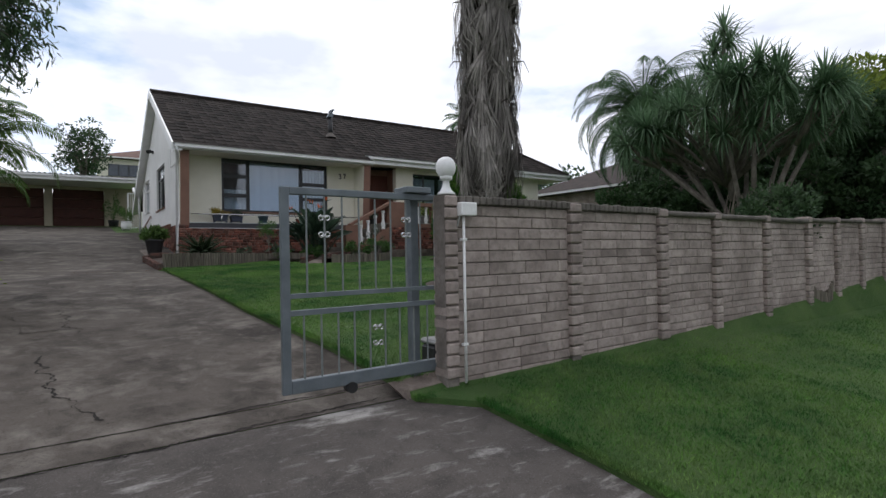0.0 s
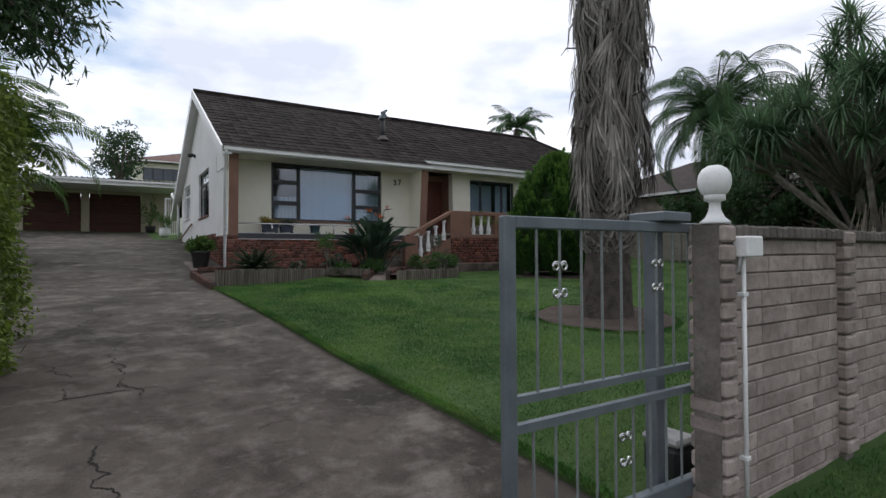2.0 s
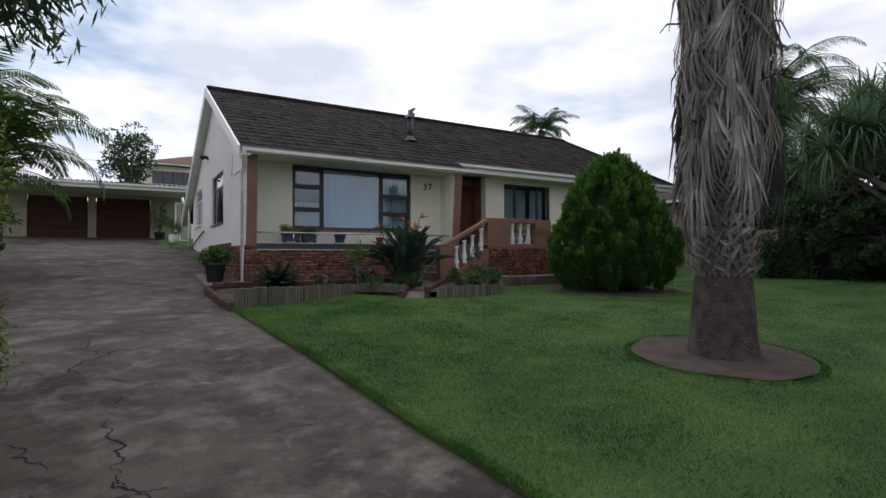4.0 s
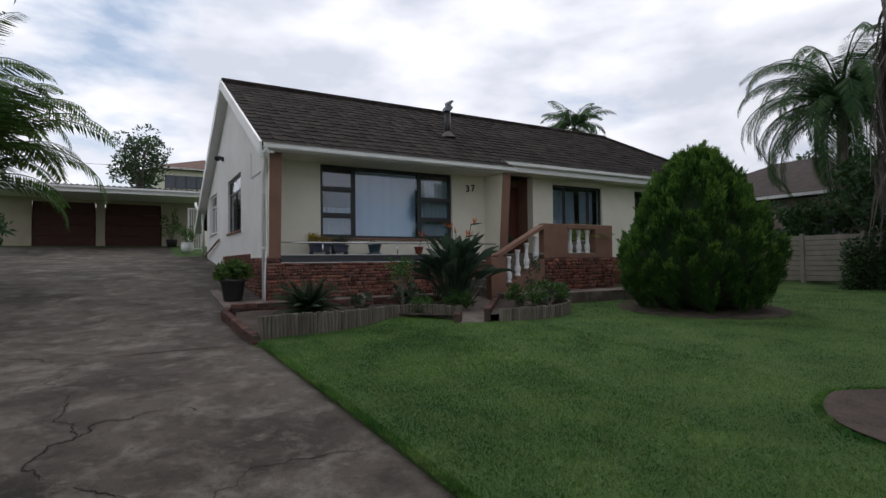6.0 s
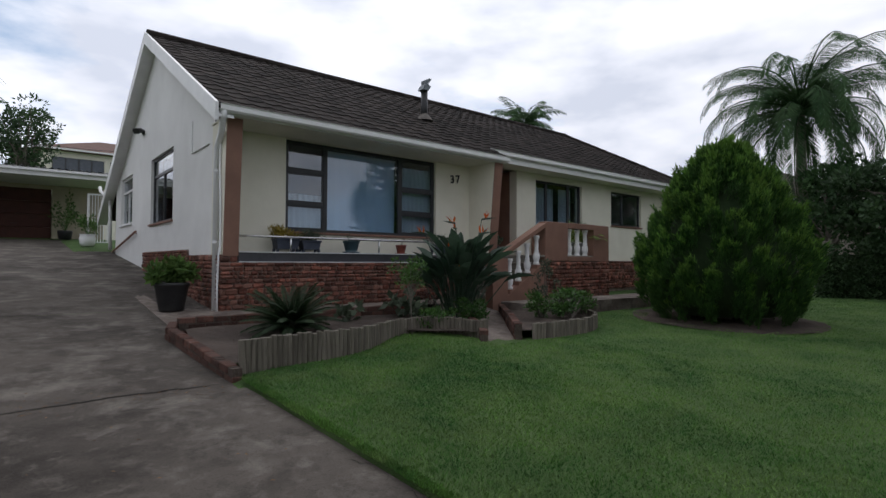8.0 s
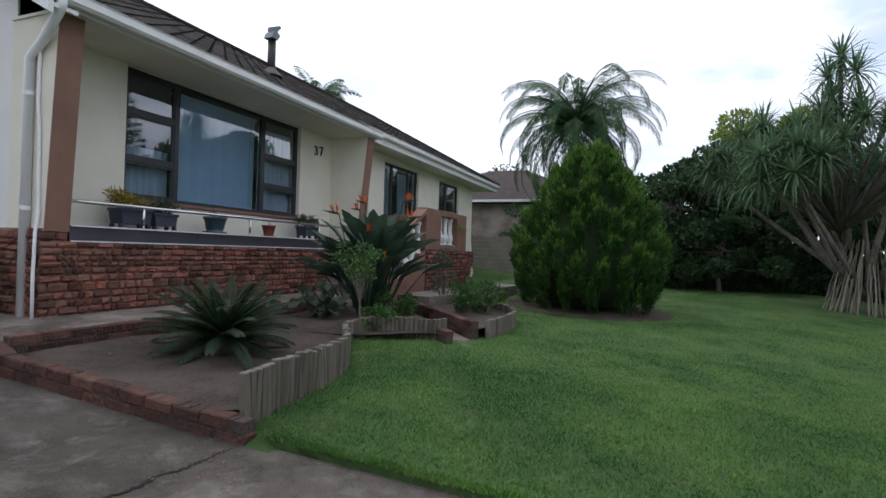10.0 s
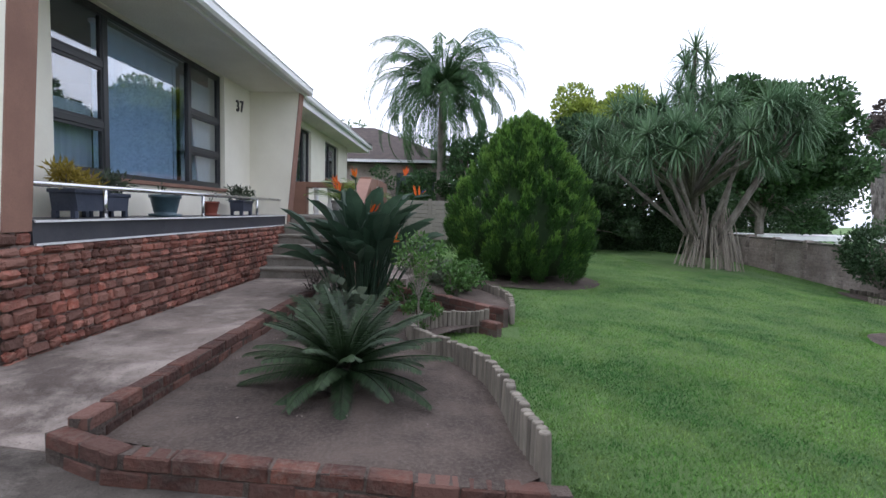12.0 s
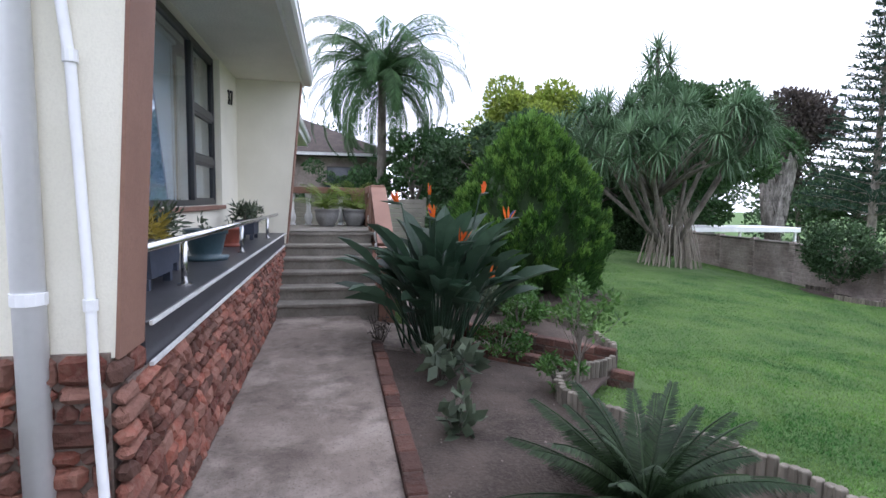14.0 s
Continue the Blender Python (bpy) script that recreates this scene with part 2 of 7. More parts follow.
# near-black for room surfaces: the gloom indoors is put into the colour
UNLIT = material("unlit_interior", (0.03, 0.03, 0.032), (0.045, 0.045, 0.045), rough=0.9, bump=0.0)
CURTAIN = material("pale_blind", (0.64, 0.76, 0.88), (0.72, 0.82, 0.91), scale=2, rough=0.9, bump=0.0, c=(0.45, 0.48, 0.52))
LACE = material("net_curtain", (0.62, 0.63, 0.64), (0.72, 0.73, 0.73), scale=8, rough=0.9, bump=0.2)
SHEET = material("metal_roof_sheet", (0.50, 0.50, 0.50), (0.60, 0.60, 0.60), scale=2, rough=0.5, bump=0.1, c=(0.40, 0.38, 0.36))
BLACK = material("black_plastic", (0.018, 0.018, 0.02), (0.03, 0.03, 0.03), rough=0.45, bump=0.05, spec=0.4)
BLUEPOT = material("blue_grey_plastic", (0.045, 0.055, 0.080), (0.065, 0.075, 0.105), scale=6, rough=0.5, bump=0.05)
TEALPOT = material("teal_glaze", (0.045, 0.085, 0.105), (0.065, 0.11, 0.13), scale=6, rough=0.35, bump=0.05, spec=0.5)
TERRA = material("red_pot", (0.20, 0.055, 0.04), (0.27, 0.08, 0.055), scale=6, rough=0.6, bump=0.1)
GREYPOT = material("grey_cement_pot", (0.25, 0.25, 0.25), (0.36, 0.36, 0.35), scale=6, rough=0.85, bump=0.4)
BARK = material("grey_bark", (0.11, 0.095, 0.08), (0.24, 0.215, 0.185), scale=5, rough=0.95, bump=0.9, fine=25, stretch=(1, 1, 0.4), bump_dist=0.03)
DARKBARK = material("dark_palm_bark", (0.05, 0.042, 0.036), (0.12, 0.10, 0.085), scale=7, rough=0.95, bump=1.0, fine=40, bump_dist=0.04)
ALU = material("dull_aluminium", (0.62, 0.63, 0.63), (0.74, 0.74, 0.73), scale=5, rough=0.5, bump=0.05, metal=0.15)
ROOTS = material("stilt_root", (0.24, 0.205, 0.165), (0.37, 0.33, 0.275), scale=6, rough=0.9, bump=0.5, stretch=(1, 1, 0.2))
THATCH = material("dead_palm_leaf", (0.13, 0.118, 0.108), (0.32, 0.295, 0.272), scale=2.5, rough=0.9, bump=0.2, fine=30, c=(0.09, 0.075, 0.065), island=0.4, stretch=(1, 1, 0.3))
ARECA = leafy("areca_green", (0.055, 0.120, 0.030), (0.120, 0.195, 0.050), 0.4, 0.6, 0.2)
CONIFER = leafy("conifer_green", (0.026, 0.078, 0.015), (0.058, 0.130, 0.028), 0.45, 0.7)
# near-black green: the shade deep between leaves, put into the colour
LEAFSHADE = leafy("leaf_gap_shade", (0.020, 0.042, 0.014), (0.032, 0.058, 0.020), 0.3, 0.9)
CYCAD = leafy("cycad_green", (0.018, 0.038, 0.015), (0.044, 0.074, 0.030), 0.4, 0.6, 0.3)
STREL = leafy("strelitzia_green", (0.026, 0.054, 0.033), (0.056, 0.096, 0.060), 0.35, 0.42, 0.5)
ORANGE = leafy("orange_petal", (0.60, 0.10, 0.015), (0.70, 0.20, 0.03), 0.15)
BLUEPET = leafy("blue_petal", (0.05, 0.06, 0.25), (0.08, 0.09, 0.35), 0.15)
PANDAN = leafy("pandanus_green", (0.068, 0.135, 0.066), (0.145, 0.228, 0.128), 0.4, 0.5, 0.35)
PALM = leafy("palm_green", (0.030, 0.080, 0.028), (0.075, 0.140, 0.055), 0.4, 0.65, 0.2)
SHRUB = leafy("shrub_green", (0.035, 0.095, 0.020), (0.085, 0.165, 0.040), 0.45)
LIME = leafy("lime_green", (0.12, 0.20, 0.03), (0.20, 0.27, 0.05), 0.3)
YELLOWTREE = leafy("yellow_green_tree", (0.14, 0.205, 0.03), (0.25, 0.30, 0.05), 0.35)
CONTIP = leafy("conifer_tip", (0.078, 0.185, 0.026), (0.135, 0.250, 0.044), 0.4, 0.65)
# beige concrete, lowered in tone to carry the shade of nearby plants
SLATFENCE = material("beige_slat_shaded", (0.20, 0.185, 0.155), (0.27, 0.25, 0.21), scale=2, rough=0.9, bump=0.3, fine=60, c=(0.22, 0.20, 0.17))
DARKTREE = leafy("dark_tree_green", (0.033, 0.070, 0.030), (0.060, 0.108, 0.044), 0.45, 0.6)
MIDTREE = leafy("mid_tree_green", (0.030, 0.075, 0.026), (0.060, 0.120, 0.040), 0.45, 0.6)
PURPLETREE = leafy("dusky_tree", (0.045, 0.038, 0.035), (0.085, 0.068, 0.055), 0.4, 0.7)
PINE = leafy("norfolk_pine_green", (0.015, 0.040, 0.025), (0.030, 0.060, 0.036), 0.35, 0.7)
YELLOWLEAF = leafy("yellow_succulent", (0.25, 0.20, 0.035), (0.38, 0.28, 0.05), 0.3)
GREYLEAF = leafy("grey_green_succulent", (0.06, 0.085, 0.055), (0.11, 0.135, 0.085), 0.3)
OLDROOF = material("neighbour_roof", (0.036, 0.027, 0.024), (0.060, 0.045, 0.038), scale=3, rough=0.9, bump=0.5, fine=20)
FARROOF = material("far_roof_tile", (0.13, 0.075, 0.06), (0.18, 0.11, 0.09), scale=3, rough=0.9, bump=0.4, fine=20)


def glass(name, tint):
    mat = bpy.data.materials.new(name)
    mat.use_nodes = True
    n, l = mat.node_tree.nodes, mat.node_tree.links
    n.clear()
    out, mix = n.new("ShaderNodeOutputMaterial"), n.new("ShaderNodeMixShader")
    tr, gl, lw = n.new("ShaderNodeBsdfTransparent"), n.new("ShaderNodeBsdfGlossy"), n.new("ShaderNodeLayerWeight")
    tr.inputs["Color"].default_value = (*tint, 1)
    gl.inputs["Roughness"].default_value = 0.015
    lw.inputs["Blend"].default_value = 0.5
    rise, lift = n.new("ShaderNodeMath"), n.new("ShaderNodeMath")
    rise.operation, rise.inputs[1].default_value = "POWER", 2.5
    lift.operation, lift.inputs[1].default_value, lift.inputs[2].default_value = "MULTIPLY_ADD", 0.62, 0.13
    l.new(lw.outputs["Facing"], rise.inputs[0])
    l.new(rise.outputs[0], lift.inputs[0])
    l.new(lift.outputs[0], mix.inputs["Fac"])
    l.new(tr.outputs["BSDF"], mix.inputs[1])
    l.new(gl.outputs["BSDF"], mix.inputs[2])
    l.new(mix.outputs["Shader"], out.inputs["Surface"])
    return mat


GLASS = glass("window_glass", (0.80, 0.87, 0.93))


# ---- mesh building ----
class Shape:
    """Vertices and faces gathered from simple solids."""

    def __init__(self):
        self.v, self.f = [], []

    def add(self, verts, faces):
        o = len(self.v)
        self.v.extend(tuple(p) for p in verts)
        self.f.extend(tuple(o + i for i in q) for q in faces)
        return self

    def box(self, lo, hi, m=None, cut=0.0):
        """A box between two corners, its edges cut back by cut."""
        lo, hi = Vector(lo), Vector(hi)
        c, h = (lo + hi) / 2, (hi - lo) / 2
        cut = min(cut, min(h) * 0.8)
        if cut <= 0:
            vs = [Vector((c.x + sx * h.x, c.y + sy * h.y, c.z + sz * h.z)) for sx in (-1, 1) for sy in (-1, 1) for sz in (-1, 1)]
            fs = [(0, 1, 3, 2), (4, 6, 7, 5), (0, 4, 5, 1), (2, 3, 7, 6), (0, 2, 6, 4), (1, 5, 7, 3)]
        else:
            vs, key = [], {}
            for sx in (-1, 1):
                for sy in (-1, 1):
                    for sz in (-1, 1):
                        for ax in range(3):
                            s = [sx, sy, sz]
                            p = [c[i] + s[i] * (h[i] - (0 if i == ax else cut)) for i in range(3)]
                            key[(sx, sy, sz, ax)] = len(vs)
                            vs.append(Vector(p))
            fs = []
            for ax in range(3):
                u, w = [i for i in range(3) if i != ax]
                for sg in (-1, 1):
                    q = []
                    for su, sw in ((-1, -1), (1, -1), (1, 1), (-1, 1)):
                        s = [0, 0, 0]
                        s[ax], s[u], s[w] = sg, su, sw
                        q.append(key[(*s, ax)])
                    fs.append(tuple(q))
            for ax in range(3):
                u, w = [i for i in range(3) if i != ax]
                for su in (-1, 1):
                    for sw in (-1, 1):
                        s1, s2 = [0, 0, 0], [0, 0, 0]
                        s1[ax], s1[u], s1[w] = -1, su, sw
                        s2[ax], s2[u], s2[w] = 1, su, sw
                        fs.append((key[(*s1, u)], key[(*s2, u)], key[(*s2, w)], key[(*s1, w)]))
            for sx in (-1, 1):
                for sy in (-1, 1):
                    for sz in (-1, 1):
                        fs.append(tuple(key[(sx, sy, sz, a)] for a in range(3)))
        if m is not None:
            vs = [m @ p for p in vs]
        return self.add(vs, fs)

    def prism(self, outline, axis, lo, hi, m=None):
        """An outline of 2D points pushed along an axis (0, 1, 2) from lo to hi."""
        def at(p, k):
            q = list(p)
            q.insert(axis, k)
            return Vector(q)
        n = len(outline)
        vs = [at(p, lo) for p in outline] + [at(p, hi) for p in outline]
        if m is not None:
            vs = [m @ p for p in vs]
        return self.add(vs, [tuple(range(n)), tuple(range(2 * n - 1, n - 1, -1))] + [(i, (i + 1) % n, n + (i + 1) % n, n + i) for i in range(n)])

    def tube(self, path, radii, sides=8, caps=True):
        path = [Vector(p) for p in path]
        if not hasattr(radii, "__len__"):
            radii = [radii] * len(path)
        vs, fs, side = [], [], None
        for i, p in enumerate(path):
            d = (path[min(i + 1, len(path) - 1)] - path[max(i - 1, 0)]).normalized()
            if side is None:
                side = d.orthogonal().normalized()
            side = (side - d * side.dot(d)).normalized()
            up = d.cross(side)
            for k in range(sides):
                a = 2 * math.pi * k / sides
                vs.append(p + (side * math.cos(a) + up * math.sin(a)) * radii[i])
        for i in range(len(path) - 1):
            for k in range(sides):
                a, b = i * sides + k, i * sides + (k + 1) % sides
                fs.append((a, b, b + sides, a + sides))
        if caps:
            fs.append(tuple(range(sides - 1, -1, -1)))
            fs.append(tuple(range(len(vs) - sides, len(vs))))
        return self.add(vs, fs)

    def lathe(self, profile, at=(0, 0, 0), sides=16):
        """A profile of (radius, height) turned round the upright axis."""
        return self.tube([(at[0], at[1], at[2] + z + i * 1e-5) for i, (r, z) in enumerate(profile)], [max(r, 0.001) for r, z in profile], sides)

    def blade(self, path, widths, up=(0, 0, 1), fold=0.0):
        """A leaf along a path; fold lifts its two edges above the midrib."""
        path = [Vector(p) for p in path]
        vs, fs, n = [], [], len(path)
        for i, p in enumerate(path):
            d = (path[min(i + 1, n - 1)] - path[max(i - 1, 0)]).normalized()
            s = d.cross(Vector(up))
            s = s.normalized() if s.length > 1e-4 else d.orthogonal().normalized()
            w = s.cross(d)
            vs += [p - s * widths[i] + w * fold * widths[i], p, p + s * widths[i] + w * fold * widths[i]] if fold else [p - s * widths[i], p + s * widths[i]]
        k = 3 if fold else 2
        for i in range(n - 1):
            for j in range(k - 1):
                fs.append((i * k + j, i * k + j + 1, (i + 1) * k + j + 1, (i + 1) * k + j))
        return self.add(vs, fs)

    def leaf(self, base, way, length, width, up=(0, 0, 1)):
        """A small pointed leaf of two faces."""
        base, way = Vector(base), Vector(way).normalized()
        s = way.cross(Vector(up))
        s = s.normalized() if s.length > 1e-3 else way.orthogonal().normalized()
        mid = base + way * length * 0.5
        return self.add([base, mid - s * width / 2, base + way * length, mid + s * width / 2], [(0, 1, 2, 3)])

    def mesh(self, name, mat, smooth=False):
        me = bpy.data.meshes.new(name)
        me.from_pydata([tuple(p) for p in self.v], [], self.f)
        if mat:
            me.materials.append(mat)
        if smooth:
            me.polygons.foreach_set("use_smooth", [True] * len(me.polygons))
        me.update()
        return me


def part(name, shape, mat, parent=None, label="", smooth=False):
    ob = new(name, shape.mesh(name, mat, smooth))
    if parent is not None:
        ob.parent = parent
        ob.matrix_parent_inverse = parent.matrix_world.inverted() if parent.matrix_basis != Matrix() else Matrix()
    return tagged(ob, label)


def thing(name, label, category, at=(0, 0, 0), group="", kind=""):
    ob = new(name)
    ob.empty_display_size = 0.1
    ob.location = at
    ob.matrix_world = ob.matrix_basis = Matrix.Translation(at)
    return tagged(ob, label, category, group, kind)


def structure(name, shape, mat, label, category, smooth=False):
    return tagged(part(name, shape, mat, None, "", smooth), label, category, "", "structure")


rnd = random.Random(7)
U = rnd.uniform

# ---- ground ----
PROFILE = [(-400, -3.0), (-40, -1.2), (-6, -0.35), (-2.3, -0.20), (-0.3, -0.045), (0.69, 0.085), (1.68, 0.23), (2.98, 0.445), (3.75, 0.545), (4.8, 0.645), (6.72, 0.825), (8.71, 1.02), (10.7, 1.20), (12.8, 1.325), (14.95, 1.515), (16.3, 1.645), (20, 2.05), (33, 3.3), (60, 4.2), (400, 6.0)]
SIDE = [(-400, 0.0), (0, 0.0), (2.96, -0.009), (3.06, 0.003), (3.25, 0.044), (6.3, 0.044), (9.7, 0.022), (12.75, 0.008), (17, 0.006), (33, 0.0), (400, 0.0)]
PY, PZ = [p[0] for p in PROFILE], [p[1] for p in PROFILE]
SY, SZ = [p[0] for p in SIDE], [p[1] for p in SIDE]


def ground_z(x, y):
    z = sum(float(np.interp(y + d, PY, PZ)) for d in (-0.6, -0.3, 0, 0.3, 0.6)) / 5
    return z + float(np.interp(y, SY, SZ)) * (min(max(x, 2.0), 20.0) - 2.0)


def steps(*spans):
    out = []
    for lo, hi, d in spans:
        out += list(np.arange(lo, hi - 1e-6, d))
    return out + [spans[-1][1]]


def right_edge(y):
    return float(np.interp(y, [-3.3, 1.58, 2.88, 2.93, 4.84, 6.72, 8.71, 10.68, 12.75, 12.8, 16.4, 16.45, 26.9, 27.1, 34], [3.30, 3.09, 2.94, 2.52, 2.43, 2.23, 2.13, 2.0, 1.915, 1.865, 2.1, 2.85, 2.85, 3.35, 3.35]))


def left_edge(y):
    return float(np.interp(y, [-3, 3.0, 9.2, 10.2, 20, 34], [-1.6, -0.9, -0.85, -1.6, -2.4, -4.5]))


def dip(x, y):
    """The earth lies lower under the driveway, the beds and the house."""
    if -3 < y < 33.4 and left_edge(y) - 0.6 < x < (right_edge(y) if y < 12.8 else 2.0):
        return 0.14
    if (1.9 <= x < 7.4 and 14.0 < y < 27) or (7.4 <= x < 18 and 15.2 < y < 27) or (5.9 < x < 8.0 and 13.15 < y <= 15.2):
        return 0.25
    return 0.0


def sheet(xs, ys, lift=0.0, keep=None):
    s = Shape()
    nx = len(xs)
    for y in ys:
        for x in xs:
            if -3 < y < 12.8 and x in (2.0, 2.1):
                x = right_edge(y) + (-0.02 if x == 2.0 else 0.025)
            s.v.append((x, y, ground_z(x, y) + lift - dip(x, y)))
    s.f = [(j * nx + i, j * nx + i + 1, (j + 1) * nx + i + 1, (j + 1) * nx + i) for j in range(len(ys) - 1) for i in range(nx - 1)]
    return s


ground = structure("ground", sheet(steps((-400, -40, 60), (-40, -6, 4), (-6, 1.5, 0.5), (1.5, 2.0, 0.5), (2.0, 2.1, 0.1), (2.1, 3.45, 1.35), (3.45, 20, 0.4138), (20, 40, 4), (40, 400, 60)), steps((-400, -40, 60), (-40, -6, 4), (-6, 3.3, 0.31), (3.3, 3.8, 0.25), (3.8, 20, 0.45), (20, 36, 2), (36, 400, 52)), 0, None), GROUND, "short green lawn and verge ground sloping up", "ground")

# ---- driveway ----
def drive_sheet(y0, y1, lift, n=9):
    s, ys = Shape(), list(np.linspace(y0, y1, max(2, int((y1 - y0) / 0.3) + 1)))
    for y in ys:
        a, b = left_edge(y), right_edge(y)
        s.v += [(a + (b - a) * i / (n - 1), y, ground_z(a + (b - a) * i / (n - 1), y) + lift) for i in range(n)]
    s.f = [(j * n + i, j * n + i + 1, (j + 1) * n + i + 1, (j + 1) * n + i) for j in range(len(ys) - 1) for i in range(n - 1)]
    k = len(s.v)
    for j in range(len(ys)):
        for i in (0, n - 1):
            x, y, z = s.v[j * n + i]
            s.v.append((x, y, z - 0.15))
    for j in range(len(ys) - 1):
        s.f += [(j * n, (j + 1) * n, k + 2 * j + 2, k + 2 * j), (j * n + n - 1, k + 2 * j + 1, k + 2 * j + 3, (j + 1) * n + n - 1)]
    return s


driveway = thing("driveway", "weathered grey cracked concrete driveway running uphill to garage", "driveway", kind="structure")
JOINTS = [-3.0, 3.09, 3.41, 17.0, 26.0, 33.45]
for a, b in zip(JOINTS, JOINTS[1:]):
    part("slab", drive_sheet(a + 0.007, b - 0.007, -0.045), CONCRETE if a > 3 else APRON, driveway)


# ---- house shell ----
FRONT, WALL, RWALL, GABLE = 16.30, 16.92, 17.10, 2.85
LEDGE, WTOP, RIDGE_Y, RIDGE_Z = 2.60, 4.69, 21.35, 7.67
EAVE_Y, EAVE_Z, EAVE2_Y = 15.98, 4.82, 16.50
SLOPE = (RIDGE_Z - EAVE_Z) / (RIDGE_Y - EAVE_Y)
EAST = 18.15
BACK_Y = 2 * RIDGE_Y - 15.9


def roof_z(y, x=2.62):
    return RIDGE_Z - SLOPE * abs(RIDGE_Y - y) + 0.004 * (x - 2.62) * max(0.0, 1 - abs(RIDGE_Y - y) / (RIDGE_Y - EAVE_Y))


def wall_with_holes(x0, x1, z0, z1, y, thick, holes):
    """A wall along x with openings (x0, x1, z0, z1), its outer face at y."""
    s = Shape()
    cuts = sorted({x0, x1, *[h[0] for h in holes], *[h[1] for h in holes]})
    for a, b in zip(cuts, cuts[1:]):
        gaps = sorted((h[2], h[3]) for h in holes if h[0] <= a + 1e-6 and h[1] >= b - 1e-6)
        z = z0
        for g0, g1 in gaps:
            if g0 > z:
                s.box((a, y, z), (b, y + thick, g0))
            z = g1
        if z1 > z:
            s.box((a, y, z), (b, y + thick, z1))
    return s


W1 = (4.10, 7.62, 3.00, WTOP)
W2 = (11.27, 13.36, 3.30, 4.70)
W3 = (14.9, 16.7, 3.62, 4.70)
FIN0, FIN1 = 8.64, 8.88
structure("wall_south_1", wall_with_holes(GABLE + 0.02, FIN0, 1.2, 5.02, WALL, 0.25, [W1]), PLASTER, "cream painted plaster front wall with large window", "wall")
structure("wall_south_2", wall_with_holes(10.5, EAST, 1.2, 5.12, RWALL, 0.25, [W2, W3]), PLASTER, "cream painted plaster front wall beyond porch", "wall")
s = Shape().box((FIN1, WALL + 0.9, 1.2), (10.5, WALL + 1.1, 5.2)).box((10.5, RWALL + 0.25, 1.2), (10.65, WALL + 1.1, 5.2)).box((FIN1 - 0.2, WALL + 0.25, 1.2), (FIN1, WALL + 1.1, 5.2))
structure("wall_porch", s, BROWN, "brown painted recessed porch walls", "wall")
s = Shape()
GH = [(19.70, 21.82, 3.31, 4.84), (24.15, 25.9, 3.48, 4.82)]
cuts = [WALL, 19.70, 21.82, 24.15, 25.9, BACK_Y]


def gable_piece(a, b, z0, z1=None):
    if z1 is not None:
        s.box((GABLE, a, z0), (GABLE + 0.25, b, z1))
        return
    ys = [a] + ([RIDGE_Y] if a < RIDGE_Y < b else []) + [b]
    s.prism([(a, z0), (b, z0)] + [(y, roof_z(y) - 0.10) for y in reversed(ys)], 0, GABLE, GABLE + 0.25)


for i, (a, b) in enumerate(zip(cuts, cuts[1:])):
    hole = [h for h in GH if abs(h[0] - a) < 1e-6]
    if hole:
        gable_piece(a, b, 1.2, hole[0][2])
        gable_piece(a, b, hole[0][3])
    else:
        gable_piece(a, b, 1.2)
structure("wall_west", s, WHITEWALL, "white plastered gable end wall with two windows", "wall")
s = Shape()
s.prism([(WALL, 1.2), (BACK_Y, 1.2), (BACK_Y, roof_z(BACK_Y) - 0.1), (RIDGE_Y, RIDGE_Z - 2.4), (RWALL + 0.25, roof_z(RWALL + 0.25) - 0.1)], 0, EAST - 0.25, EAST)
s.box((GABLE, BACK_Y - 0.25, 1.2), (EAST, BACK_Y, roof_z(BACK_Y) - 0.12))
structure("wall_east_north", s, PLASTER, "cream plaster rear and east walls", "wall")
# floor, ceiling and partitions are coloured near black as an unlit room
structure("floor", Shape().box((GABLE + 0.25, WALL + 0.25, 1.2), (EAST - 0.25, BACK_Y - 0.25, 2.5)), UNLIT, "interior floor behind the windows coloured dark for unlit room", "floor")
structure("ceiling", Shape().box((GABLE + 0.25, WALL + 0.25, 4.86), (EAST - 0.25, BACK_Y - 0.25, 4.90)), UNLIT, "interior ceiling coloured dark for unlit room", "ceiling")
structure("wall_inside", Shape().box((GABLE + 0.25, 21.3, 2.5), (EAST - 0.25, 21.4, 4.86)).box((9.0, 18.05, 2.5), (9.1, 21.3, 4.86)), UNLIT, "partition wall inside the house coloured dark for unlit room", "wall")

# roof: planes under the tiles, verge boards, fascia and gutters
ROOF_X0, ROOF_X1 = 2.62, 19.55
s = Shape()


def slab(pts, t=0.06):
    n = len(pts)
    s.add([Vector(p) for p in pts] + [Vector(p) - Vector((0, 0, t)) for p in pts], [tuple(range(n)), tuple(range(2 * n - 1, n - 1, -1))] + [(i, (i + 1) % n, n + (i + 1) % n, n + i) for i in range(n)])


slab([(ROOF_X0, EAVE_Y, roof_z(EAVE_Y)), (8.98, EAVE_Y, roof_z(EAVE_Y)), (8.98, RIDGE_Y, roof_z(RIDGE_Y, 8.98)), (ROOF_X0, RIDGE_Y, RIDGE_Z)])
HIPX = 18.0
slab([(8.98, EAVE2_Y, roof_z(EAVE2_Y)), (ROOF_X1, EAVE2_Y, roof_z(EAVE2_Y)), (HIPX, RIDGE_Y, roof_z(RIDGE_Y, HIPX)), (8.98, RIDGE_Y, roof_z(RIDGE_Y, 8.98))])
YB = 2 * RIDGE_Y - EAVE2_Y
